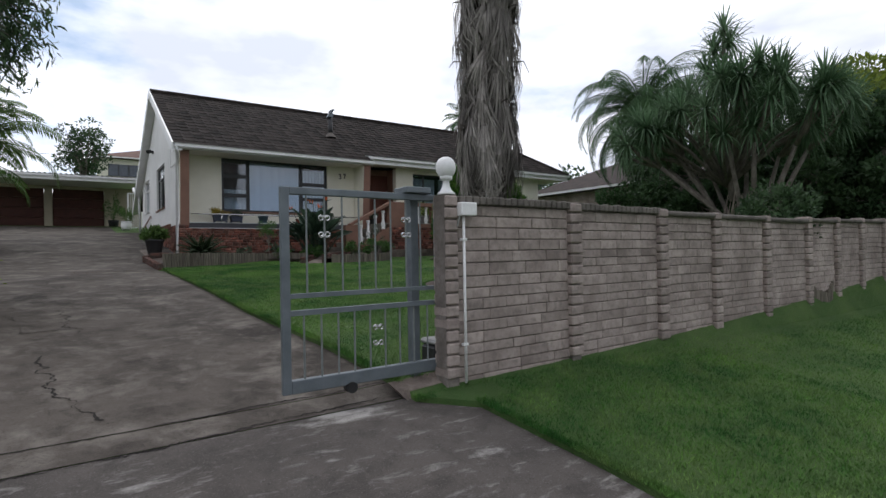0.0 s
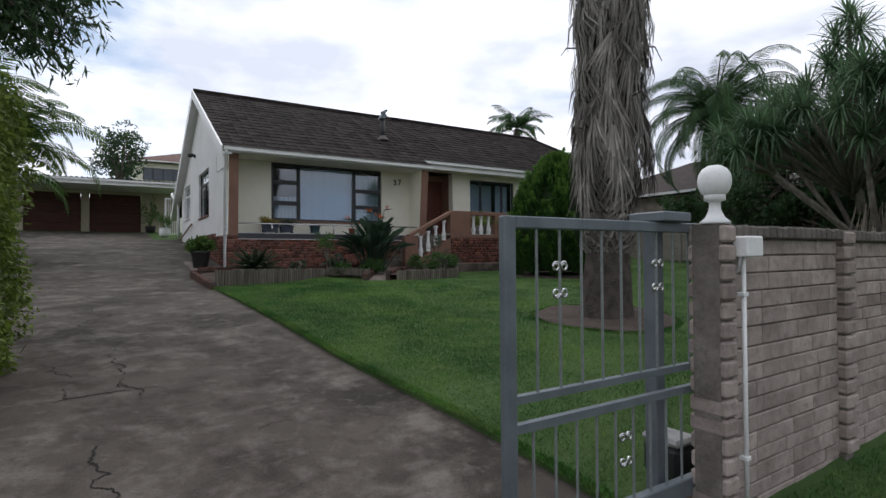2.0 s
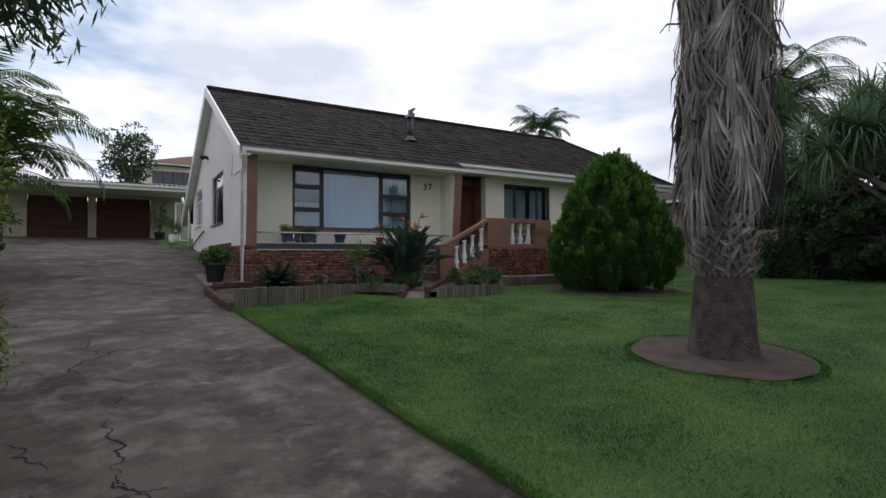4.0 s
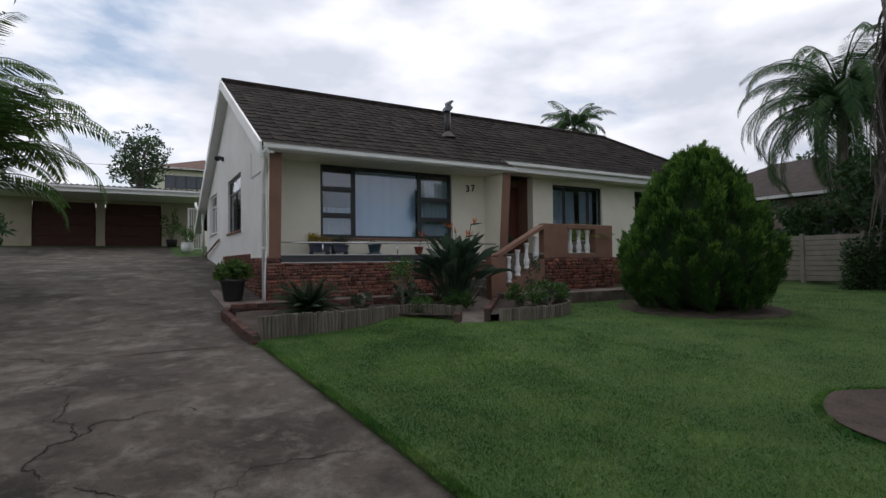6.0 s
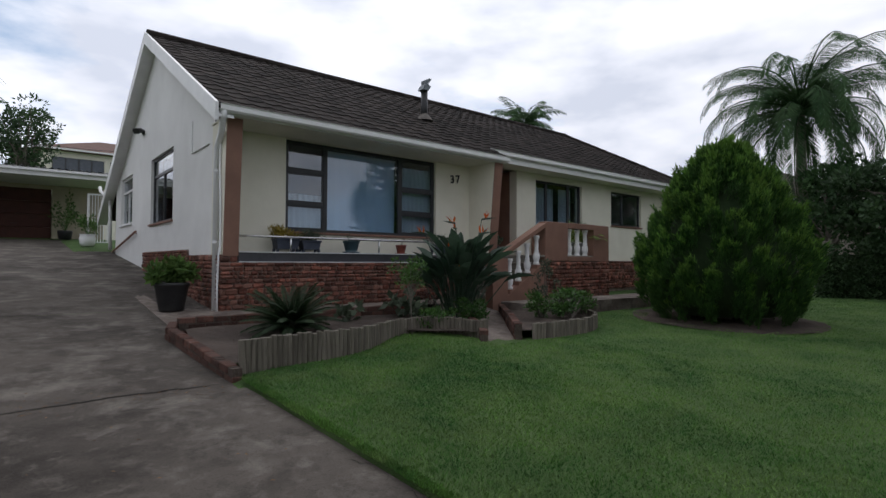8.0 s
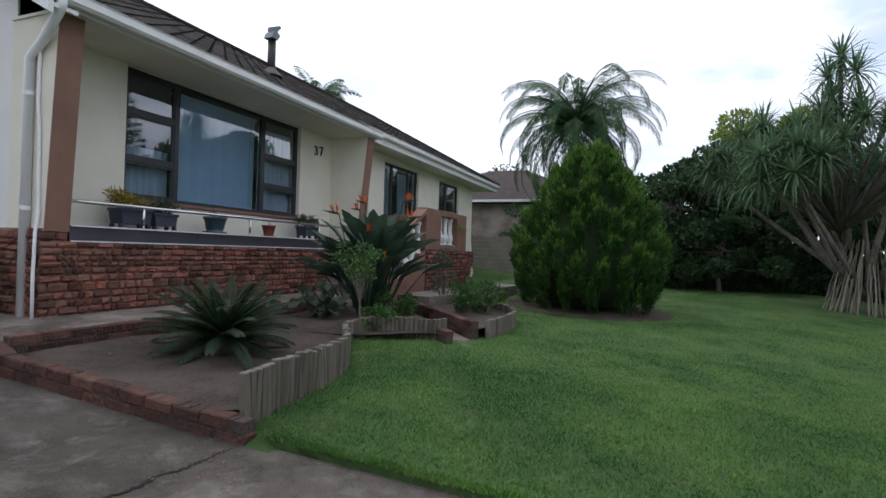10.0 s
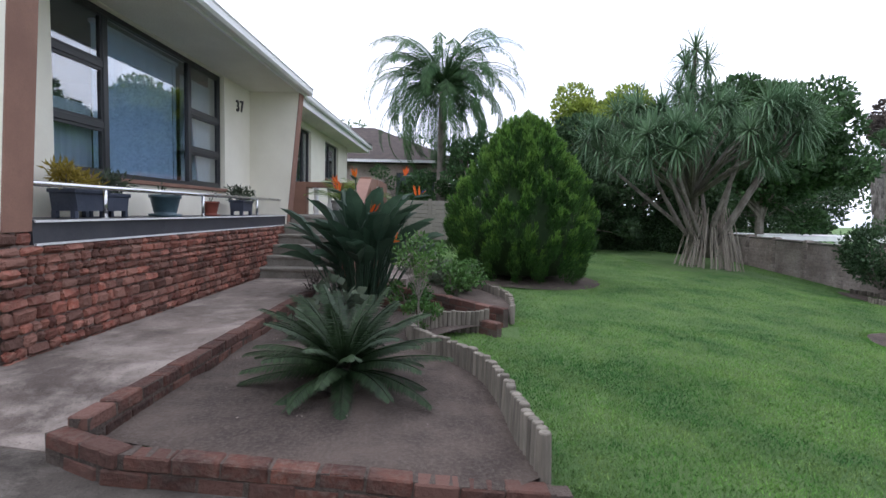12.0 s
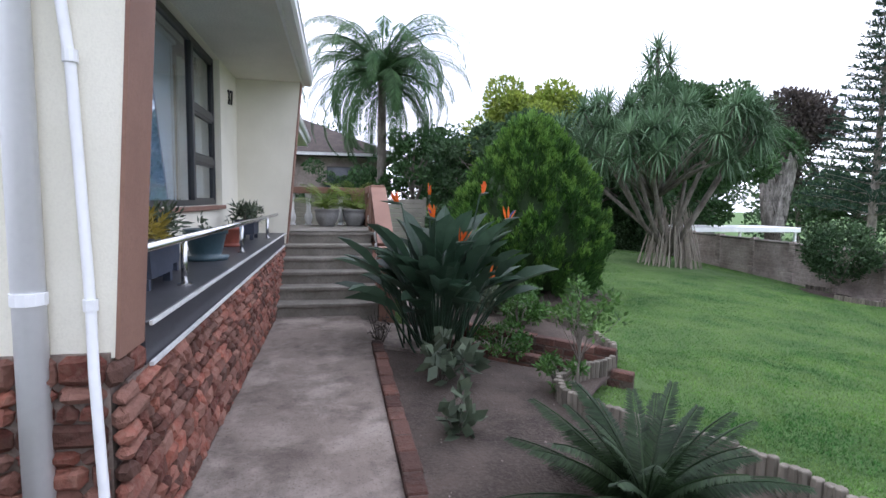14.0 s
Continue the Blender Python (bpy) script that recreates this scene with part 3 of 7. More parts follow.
slab([(HIPX, RIDGE_Y, roof_z(RIDGE_Y, HIPX)), (ROOF_X1, EAVE2_Y, roof_z(EAVE2_Y)), (ROOF_X1, YB, roof_z(YB))])
slab([(ROOF_X0, RIDGE_Y, RIDGE_Z), (HIPX, RIDGE_Y, roof_z(RIDGE_Y, HIPX)), (ROOF_X1, YB, roof_z(YB)), (ROOF_X0, 28.6, roof_z(28.6))])
roof = structure("roof", s, ROOFREST, "dark brown concrete tiled pitched roof", "roof")
structure("soffit", Shape().box((GABLE - 0.05, EAVE_Y + 0.08, 4.70), (8.92, WALL, 4.73)).box((8.92, EAVE2_Y + 0.05, 4.86), (ROOF_X1 - 0.1, RWALL + 1.0, 4.89)), SOFFIT, "cream painted boarded eave soffit", "soffit")
structure("fascia", Shape().box((ROOF_X0 + 0.1, EAVE_Y + 0.05, 4.69), (8.95, EAVE_Y + 0.08, roof_z(EAVE_Y))).box((8.95, EAVE2_Y + 0.03, 4.85), (ROOF_X1, EAVE2_Y + 0.06, roof_z(EAVE2_Y))), WHITE, "white painted fascia boards", "trim")


def gutter(x0, x1, y, z):
    g = Shape()
    prof = [(y + 0.05, z), (y + 0.05, z - 0.11), (y - 0.035, z - 0.12), (y - 0.065, z - 0.09), (y - 0.065, z - 0.02), (y - 0.08, z), (y - 0.06, z), (y - 0.05, z - 0.08), (y + 0.03, z - 0.09), (y + 0.03, z)]
    return g.prism(prof, 0, x0, x1)


tagged(part("gutter", gutter(ROOF_X0 + 0.02, 8.98, EAVE_Y, EAVE_Z + 0.01), WHITE), "white painted metal gutter along the eave", "gutter", "", "structure")
tagged(part("gutter", gutter(8.88, ROOF_X1 + 0.05, EAVE2_Y, roof_z(EAVE2_Y) + 0.01), WHITE), "white painted metal gutter along the eave", "gutter", "", "structure")
s = Shape()
for y0, y1 in ((EAVE_Y - 0.02, RIDGE_Y), (RIDGE_Y, 28.6)):
    s.prism([(y0, roof_z(y0) + 0.04), (y1, roof_z(y1) + 0.04), (y1, roof_z(y1) - 0.24), (y0, roof_z(y0) - 0.24)], 0, ROOF_X0 - 0.05, ROOF_X0)
    s.prism([(y0, roof_z(y0) - 0.14), (y1, roof_z(y1) - 0.14), (y1, roof_z(y1) - 0.18), (y0, roof_z(y0) - 0.18)], 0, ROOF_X0, GABLE)
structure("barge_board", s, WHITE, "white painted barge boards on gable verge", "trim")

# plinth, ledge and fins
structure("plinth", Shape().box((GABLE + 0.02, FRONT + 0.004, 1.3), (FIN0 + 0.2, WALL, 2.43)).box((GABLE - 0.05, FRONT + 0.035, 1.3), (GABLE + 0.02, 18.4, 2.55)).box((GABLE - 0.03, FRONT + 0.03, 2.43), (3.05, WALL - 0.01, 2.528)).box((GABLE - 0.02, 18.4, 1.5), (GABLE, 22.3, 2.66)).box((11.1, RWALL - 0.06, 1.3), (EAST, RWALL, 2.5)), MORTAR, "mortar backing of red stone plinth", "wall")
ledge = structure("ledge", Shape().box((3.06, FRONT + 0.005, 2.43), (FIN0, WALL, LEDGE - 0.012)).box((3.06, FRONT, LEDGE - 0.010), (FIN0, WALL, LEDGE), cut=0.003), TILE, "dark slate tiled window ledge", "ledge")
part("edge_strip", Shape().box((3.06, FRONT - 0.022, LEDGE - 0.014), (FIN0, FRONT - 0.011, LEDGE + 0.003)), ALU, ledge, "thin steel edge strip")
part("edge_strip", Shape().box((3.06, FRONT - 0.022, 2.425), (FIN0, FRONT - 0.006, 2.440)), ALU, ledge, "thin steel edge strip")


def fin(name, x0, x1, zb, zt, yb, yt, yw):
    ob = structure(name, Shape().prism([(yb, zb), (yw, zb), (yw, zt), (yt, zt)], 0, x0, x1), PLASTER, "tapering plaster fin wall carrying the eave", "wall")
    d = (yt - yb) / (zt - zb)
    part("front_face", Shape().prism([(yb - 0.012, zb - 0.005), (yb + 0.002, zb - 0.005), (yt + 0.002, zt), (yt - 0.012, zt)], 0, x0 - 0.004, x1 + 0.004), BROWN, ob, "brown painted front edge")
    return ob


fin("fin_1", GABLE - 0.03, 3.055, 2.53, 4.70, FRONT + 0.02, 16.185, WALL)
fin("fin_2", FIN0, FIN1, 2.45, 4.76, FRONT - 0.02, 16.06, WALL + 0.25)

# ---- windows and doors ----
def window_x(name, box4, y, across, label, rows, blind="net"):
    """A window in a wall along x: across is a list of pane edges, rows gives each light's transoms."""
    x0, x1, z0, z1 = box4
    ob = thing(name, label, "window", kind="structure")
    t, d0, d1 = 0.055, y + 0.07, y + 0.13
    part("window_sill", Shape().box((x0 - 0.03, y - 0.04, z0 - 0.05), (x1 + 0.03, y + 0.10, z0 - 0.002), cut=0.008), BROWN, ob, "brown painted sill")
    fr = Shape()
    fr.box((x0 + 0.002, d0, z0 + 0.001), (x1 - 0.002, d1, z0 + t)).box((x0 + 0.002, d0, z1 - t), (x1 - 0.002, d1, z1 - 0.002))
    fr.box((x0 + 0.002, d0, z0 + t), (x0 + t, d1, z1 - t)).box((x1 - t, d0, z0 + t), (x1 - 0.002, d1, z1 - t))
    part("window_frame", fr, FRAME, ob, "dark steel frame")
    edges = [x0] + across + [x1]
    for i in range(len(edges) - 1):
        a, b = edges[i], edges[i + 1]
        if i:
            part("mullion", Shape().box((a - 0.04, d0 - 0.004, z0 + t), (a + 0.04, d1, z1 - t), cut=0.006), FRAME, ob)
        a2, b2 = a + (t if i == 0 else 0.04), b - (t if i == len(edges) - 2 else 0.04)
        zs = [z0 + t] + rows[i] + [z1 - t]
        for k in range(len(zs) - 1):
            if k:
                part("transom", Shape().box((a2, d0 - 0.002, zs[k] - 0.035), (b2, d1, zs[k] + 0.035), cut=0.006), FRAME, ob)
            lo, hi = zs[k] + (0.035 if k else 0), zs[k + 1] - (0.035 if k < len(zs) - 2 else 0)
            if len(rows[i]) > 0:
                part("sash", Shape().box((a2, d0 + 0.01, lo), (a2 + 0.025, d1 - 0.01, hi)).box((b2 - 0.025, d0 + 0.01, lo), (b2, d1 - 0.01, hi)).box((a2 + 0.025, d0 + 0.01, lo), (b2 - 0.025, d1 - 0.01, lo + 0.025)).box((a2 + 0.025, d0 + 0.01, hi - 0.025), (b2 - 0.025, d1 - 0.01, hi)), FRAME, ob)
            p = part("pane", Shape().box((a2, d0 + 0.028, lo), (b2, d0 + 0.032, hi)), GLASS, ob, "clear reflecting glass pane")
            p.visible_shadow = False
    return ob


window_x("window_1", W1, WALL, [4.93, 6.68], "large dark framed picture window with blinds", [[3.52, 4.13], [], [3.49, 4.0]])
window_x("window_2", W2, RWALL, [11.80, 12.8], "dark framed front window with curtains", [[], [], []])
window_x("window_3", W3, RWALL, [15.65], "small dark framed front window", [[], []])


def blind(x0, x1, z0, z1, y):
    ob = thing("vertical_blind", "pale grey vertical slat blind hanging inside window", "blind")
    n = int((x1 - x0) / 0.115)
    me = Shape().add([(-0.055, 0.025, 0), (0.0, -0.004, 0), (0.055, -0.03, 0), (0.055, -0.03, z1 - z0), (0.0, -0.004, z1 - z0), (-0.055, 0.025, z1 - z0)], [(0, 1, 4, 5), (1, 2, 3, 4)]).mesh("slat", CURTAIN)
    for i in range(n):
        o = new("slat", me)
        o.parent = ob
        o.matrix_basis = pose(x0 + (i + 0.5) * (x1 - x0) / n, y, z0, 0, 0, U(14, 40))
    part("head_rail", Shape().box((x0, y - 0.03, z1), (x1, y + 0.03, z1 + 0.04)), WHITE, ob)
    return ob


def net(x0, x1, z0, z1, y, label):
    s = Shape()
    n = max(8, int((x1 - x0) / 0.02))
    for i in range(n + 1):
        x = x0 + (x1 - x0) * i / n
        d = 0.025 * math.sin(i * 1.1) + 0.012 * math.sin(i * 2.7)
        s.v += [(x, y + d, z0), (x, y + d * 0.6, z1)]
    s.f = [(2 * i, 2 * i + 2, 2 * i + 3, 2 * i + 1) for i in range(n)]
    return tagged(part("curtain", s, LACE, None, "", True), label, "curtain")


blind(4.97, 6.66, 3.05, 4.58, WALL + 0.24)
net(4.14, 4.90, 3.02, 3.72, WALL + 0.22, "white net half curtain inside window")
net(6.72, 7.60, 3.02, 4.5, WALL + 0.22, "white net curtain inside window")
net(11.29, 11.75, 3.25, 4.6, RWALL + 0.36, "white net curtain inside window")
net(12.7, 13.3, 3.25, 4.6, RWALL + 0.36, "white net curtain inside window")
net(11.8, 12.6, 3.25, 4.6, RWALL + 0.5, "white net curtain inside window")


def window_y(name, y0, y1, z0, z1, split, label):
    ob = thing(name, label, "window", kind="structure")
    x, t = GABLE + 0.06, 0.05
    fr = Shape().box((x, y0 + 0.002, z0 + 0.002), (x + 0.06, y1 - 0.002, z0 + t)).box((x, y0 + 0.002, z1 - t), (x + 0.06, y1 - 0.002, z1 - 0.002)).box((x, y0 + 0.002, z0 + t), (x + 0.06, y0 + t, z1 - t)).box((x, y1 - t, z0 + t), (x + 0.06, y1 - 0.002, z1 - t))
    part("window_frame", fr, FRAME if y0 < 22 else WHITE, ob, "dark frame" if y0 < 22 else "white frame")
    part("transom", Shape().box((x - 0.002, y0 + t, split - 0.03), (x + 0.06, y1 - t, split + 0.03)), FRAME if y0 < 22 else WHITE, ob)
    part("mullion", Shape().box((x - 0.003, (y0 + y1) / 2 - 0.03, z0 + t), (x + 0.061, (y0 + y1) / 2 + 0.03, split - 0.03)), FRAME if y0 < 22 else WHITE, ob)
    for a, b in ((z0 + t, split - 0.03), (split + 0.03, z1 - t)):
        p = part("pane", Shape().box((x + 0.02, y0 + t, a), (x + 0.025, y1 - t, b)), GLASS, ob, "clear reflecting glass pane")
        p.visible_shadow = False
    part("window_sill", Shape().box((GABLE - 0.05, y0 - 0.04, z0 - 0.05), (GABLE + 0.05, y1 + 0.04, z0 - 0.002), cut=0.008), BROWN if y0 < 22 else WHITE, ob)


window_y("window_4", 19.70, 21.82, 3.31, 4.84, 4.42, "dark framed gable window standing in white wall")
window_y("window_5", 24.15, 25.9, 3.48, 4.82, 4.42, "white framed small gable window")
door = thing("door_1", "brown varnished timber front door in recessed porch", "door", kind="structure")
DY = WALL + 0.895
part("door_leaf", Shape().box((9.55, DY - 0.04, 2.56), (10.40, DY, 4.55), cut=0.004), TIMBER, door)
for z0, z1 in ((2.7, 3.4), (3.55, 4.4)):
    for x0 in (9.65, 10.02):
        part("panel", Shape().box((x0, DY - 0.052, z0), (x0 + 0.28, DY - 0.04, z1), cut=0.005), TIMBER, door)
part("door_frame", Shape().box((9.47, DY - 0.06, 2.56), (9.55, DY, 4.62)).box((10.40, DY - 0.06, 2.56), (10.48, DY, 4.62)).box((9.55, DY - 0.06, 4.55), (10.40, DY, 4.62)), TIMBER, door)
part("door_handle", Shape().tube([(10.33, DY - 0.04, 3.5), (10.33, DY - 0.09, 3.5), (10.23, DY - 0.09, 3.5)], 0.01), CHROME, door, "steel lever handle")

# house number in steel strokes: a 3 and a 7
num = thing("house_number", "black metal house number 37 on cream wall", "sign")


def digit(ch, x, z, h):
    cu = bpy.data.curves.new("digit", "FONT")
    cu.body, cu.size, cu.extrude, cu.align_x, cu.offset = ch, h, 0.008, "CENTER", 0.004
    tmp = new("digit", cu)
    me = bpy.data.meshes.new_from_object(tmp.evaluated_get(bpy.context.evaluated_depsgraph_get()))
    bpy.data.objects.remove(tmp)
    me.materials.clear()
    me.materials.append(BLACK)
    o = new("digit", me)
    o.parent = num
    o.matrix_basis = pose(x, WALL - 0.010, z, 90, -6, 0)
    return o


digit("3", 8.11, 4.27, 0.25)
digit("7", 8.28, 4.29, 0.25)

# ---- pipes, lights and small fixtures on the house ----
def downpipe(name, path, r, mat, label, brackets):
    ob = thing(name, label, "pipe")
    part("pipe", Shape().tube(path, r, 12), mat, ob, "", True)
    for x, y, z in brackets:
        part("bracket", Shape().tube([(x, y, z - 0.02), (x, y, z + 0.02)], r + 0.006, 12).box((x + r, y - 0.01, z - 0.012), (x + r + 0.05, y + 0.01, z + 0.012)), mat, ob)
    return ob


downpipe("downpipe", [(2.70, 15.96, 4.76), (2.70, 15.98, 4.66), (2.76, 16.30, 4.44), (2.775, 16.555, 4.26), (2.775, 16.55, 1.66)], 0.047, PIPE, "white painted round downpipe beside the gable corner", [(2.775, 16.555, 3.9), (2.775, 16.552, 2.75)])
downpipe("conduit", [(2.80, 16.40, 4.55), (2.80, 16.44, 4.40), (2.80, 16.445, 3.85), (2.80, 16.41, 3.5), (2.80, 16.383, 2.72), (2.77, 16.37, 2.50), (2.748, 16.345, 2.05), (2.745, 16.33, 1.60)], 0.017, PIPE, "thin white painted conduit pipe running down corner", [(2.80, 16.41, 3.53), (2.80, 16.383, 2.72)])
downpipe("gable_conduit", [(2.835, 18.25, 5.05), (2.835, 18.25, 4.45), (2.835, 17.2, 4.45)], 0.012, WHITE, "thin surface conduit on white gable wall", [])
downpipe("rear_downpipe", [(2.62, 28.5, 4.9), (2.62, 28.4, 4.75), (2.75, 27.3, 4.35), (2.78, 27.3, 2.8)], 0.05, WHITE, "white downpipe with slanting top at rear corner", [])
spot = thing("floodlight", "black twin floodlight fixed high on gable wall", "lamp")
part("base", Shape().box((2.80, 22.63, 5.62), (2.85, 22.75, 5.74), cut=0.01), BLACK, spot)
for a, c in ((22.55, 0.0), (22.85, 0.05)):
    part("lamp_head", Shape().tube([(2.80, 22.70, 5.68), (2.74, a + 0.02, 5.70 + c), (2.66, a - 0.02, 5.65 + c)], [0.03, 0.055, 0.075], 10), BLACK, spot)
handrail = thing("side_handrail", "sloping brown handrail fixed along gable wall", "handrail")
part("rail", Shape().tube([(2.78, 23.2, 3.2), (2.78, 26.9, 2.72)], 0.03, 8), BROWN, handrail)
for y, z in ((23.4, 3.17), (26.7, 2.74)):
    part("bracket", Shape().tube([(2.78, y, z), (2.86, y, z - 0.02)], 0.012, 6), BROWN, handrail)

# stainless rail above the ledge
rail = thing("ledge_rail", "polished stainless steel rail on short posts above ledge", "railing")
part("top_rail", Shape().tube([(3.10, FRONT + 0.10, 2.86), (8.63, FRONT + 0.10, 2.86)], 0.021, 12), CHROME, rail, "", True)
for x in (3.98, 5.78, 7.55):
    part("post", Shape().tube([(x, FRONT + 0.10, LEDGE), (x, FRONT + 0.10, 2.845)], 0.018, 10), CHROME, rail, "", True)
    part("flange", Shape().lathe([(0.0, 0.0), (0.04, 0.0), (0.04, 0.008), (0.02, 0.012)], (x, FRONT + 0.10, LEDGE), 12), CHROME, rail)

# flue with cowl on the roof
flue = thing("roof_flue", "dark metal flue pipe with slanted cowl on roof", "chimney")
fx, fy = 8.35, 18.3
fz = roof_z(fy)
part("pipe", Shape().tube([(fx, fy, fz - 0.1), (fx, fy, fz + 0.75)], 0.085, 14), BLACK, flue, "", True)
part("flashing", Shape().lathe([(0.24, 0.0), (0.2, 0.05), (0.1, 0.16), (0.09, 0.18)], (fx, fy, fz - 0.02), 14), COPING, flue)
m = pose(fx, fy, fz + 0.75)
part("cowl", Shape().prism([(-0.13, 0.0), (0.05, 0.0), (0.13, 0.12), (0.04, 0.17), (0.15, 0.30), (0.10, 0.33), (-0.02, 0.27), (-0.02, 0.17), (-0.08, 0.12)], 1, -0.11, 0.11, m), STEEL, flue, "grey metal wind cowl")

# ---- path, porch and stairs ----
def path_z(x, y):
    """Level beside the plinth, run down to meet the driveway."""
    k = min(max((x - 2.1) / 0.75, 0.0), 1.0)
    return (1 - k) * max(ground_z(x, y) - 0.035, 1.46) + k * 1.665


s = Shape()
for px0 in range(10):
    xa, xb = 1.93 + px0 * 0.093, 1.93 + (px0 + 1) * 0.093
    ring = [(xa, 15.255), (xb, 15.255), (xb, FRONT + 0.03), (xb, 18.4), (xa, 18.4 - 0.02 * (10 - px0)), (xa, FRONT + 0.03)]
    s.add([(x, y, 1.3) for x, y in ring] + [(x, y, path_z(x, y)) for x, y in ring], [(5, 4, 3, 2, 1, 0), (6, 7, 8, 11), (11, 8, 9, 10)] + [(i, (i + 1) % 6, 6 + (i + 1) % 6, 6 + i) for i in range(6)])
s.prism([(2.86, 15.255), (6.3, 15.24), (7.36, 15.30), (7.36, FRONT + 0.03), (2.86, FRONT + 0.03)], 2, 1.3, 1.665)
structure("path", s, PATHCON, "pale worn concrete path beside the house plinth", "path")
gp = [(5.21, 12.69), (5.61, 12.64), (7.20, 14.52), (7.36, 15.33), (6.3, 15.33)]
structure("garden_path", Shape().add([(x, y, 1.1) for x, y in gp] + [(x, y, 1.365 + 0.105 * (y - 12.9)) for x, y in gp], [(4, 3, 2, 1, 0), (5, 6, 7, 8, 9)] + [(i, (i + 1) % 5, 5 + (i + 1) % 5, 5 + i) for i in range(5)]), PATHCON, "narrow concrete garden path between two beds", "path")
structure("porch_path", Shape().prism([(7.39, 14.08), (8.59, 13.82), (12.09, 13.72), (12.09, 14.61), (7.40, 14.68)], 2, 1.3, 1.70), PATHCON, "concrete strip along front of porch", "path")
STAIR0, PORCHZ = 7.36, 2.60
NR = 6
rise, tread = (PORCHZ - 1.665) / NR, 0.285
stairs = thing("stairs", "grey cement steps rising from path to porch", "stairs", kind="structure")
for i in range(NR):
    x = STAIR0 + i * tread
    z = 1.665 + (i + 1) * rise
    part("step", Shape().box((x, 15.07, z - rise - (0.3 if i == 0 else 0.0)), (9.05 if i < NR - 1 else 9.06, FRONT + 0.02, z - 0.045)).box((x - 0.025, 15.07, z - 0.044), (x + tread + 0.02, FRONT + 0.02, z), cut=0.008), STEPCON, stairs)
PX0, PX1, PY0 = 9.06, 11.26, 14.86
structure("porch_floor", Shape().box((PX0, PY0 + 0.2, 1.3), (PX1, WALL + 0.9, PORCHZ - 0.05)).box((8.78, PY0 + 0.02, PORCHZ - 0.049), (PX1 + 0.02, WALL + 0.9, PORCHZ), cut=0.01), STEPCON, "grey cement porch floor slab", "floor")
structure("porch_base", Shape().box((8.9, PY0 + 0.03, 1.3), (PX1 - 0.03, PY0 + 0.2, 2.46)).box((PX1 - 0.2, PY0 + 0.2, 1.3), (PX1 - 0.03, RWALL - 0.02, 2.46)), MORTAR, "mortar backing of stone porch base", "wall")
s = Shape()
s.box((8.93, PY0, 2.47), (9.70, PY0 + 0.2, 3.31), cut=0.01)
s.box((9.70, PY0, 2.47), (10.66, PY0 + 0.2, 2.575), cut=0.005)
s.box((10.66, PY0, 2.47), (PX1 + 0.02, PY0 + 0.2, 3.31), cut=0.01)
s.box((9.70, PY0 - 0.01, 3.19), (10.66, PY0 + 0.21, 3.315), cut=0.008)
structure("porch_parapet", s, BROWN, "brown painted porch parapet with piers", "wall")
s = Shape()
s.prism([(7.36, 1.3), (7.36, 2.50), (7.60, 2.52), (7.78, 2.52), (7.78, 1.78), (8.92, 2.46), (8.92, 1.3)], 1, PY0, PY0 + 0.2)
structure("stair_wall", s, BROWN, "brown painted stair side wall", "wall")
structure("stair_rail", Shape().prism([(7.55, 2.48), (8.93, 3.19), (8.93, 3.28), (7.50, 2.545)], 1, PY0 - 0.01, PY0 + 0.21), BROWN, "sloping brown painted stair coping rail", "handrail")
s = Shape().box((PX1 - 0.2, PY0 + 0.21, 2.47), (PX1 + 0.01, 15.3, 3.31), cut=0.01).box((PX1 - 0.2, 16.6, 2.47), (PX1 + 0.01, RWALL - 0.02, 3.31), cut=0.01).box((PX1 - 0.2, 15.3, 3.19), (PX1 + 0.01, 16.6, 3.31), cut=0.008).box((PX1 - 0.2, 15.3, 2.47), (PX1 + 0.01, 16.6, 2.575), cut=0.005)
structure("porch_parapet_east", s, BROWN, "brown painted porch parapet with piers", "wall")

BAL = [(0.066, 0.0), (0.066, 0.045), (0.045, 0.055), (0.062, 0.10), (0.075, 0.16), (0.068, 0.22), (0.045, 0.27), (0.052, 0.295), (0.04, 0.32), (0.046, 0.42), (0.040, 0.50), (0.052, 0.53), (0.052, 0.555), (0.064, 0.565), (0.064, 0.615)]
bal_me = Shape().lathe(BAL, (0, 0, 0), 14).mesh("baluster", WHITE, True)


def baluster(x, y, z):
    o = new("baluster", bal_me)
    o.matrix_basis = pose(x, y, z)
    return tagged(o, "white painted turned cement baluster in porch parapet", "baluster", "porch balusters")


for x in (9.86, 10.16, 10.46):
    baluster(x, PY0 + 0.1, 2.575)
for y in (15.5, 15.8, 16.1, 16.4):
    baluster(PX1 - 0.1, y, 2.575)
for x in (7.93, 8.19, 8.46, 8.75):
    k = 1.78 + (x - 7.78) * (2.46 - 1.78) / 1.14
    z0 = k + 0.035
    baluster(x, PY0 + 0.1, z0)
    part("baluster_foot", Shape().box((x - 0.075, PY0 + 0.02, k - 0.05), (x + 0.075, PY0 + 0.18, z0)), BROWN, bpy.data.objects["stair_wall"])

# ---- garage ----
GY = 34.0
s = Shape()
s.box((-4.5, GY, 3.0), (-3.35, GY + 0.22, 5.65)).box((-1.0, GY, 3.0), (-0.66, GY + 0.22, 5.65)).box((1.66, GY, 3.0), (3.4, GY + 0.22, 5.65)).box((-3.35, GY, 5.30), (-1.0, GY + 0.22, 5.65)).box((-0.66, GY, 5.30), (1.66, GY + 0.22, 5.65))
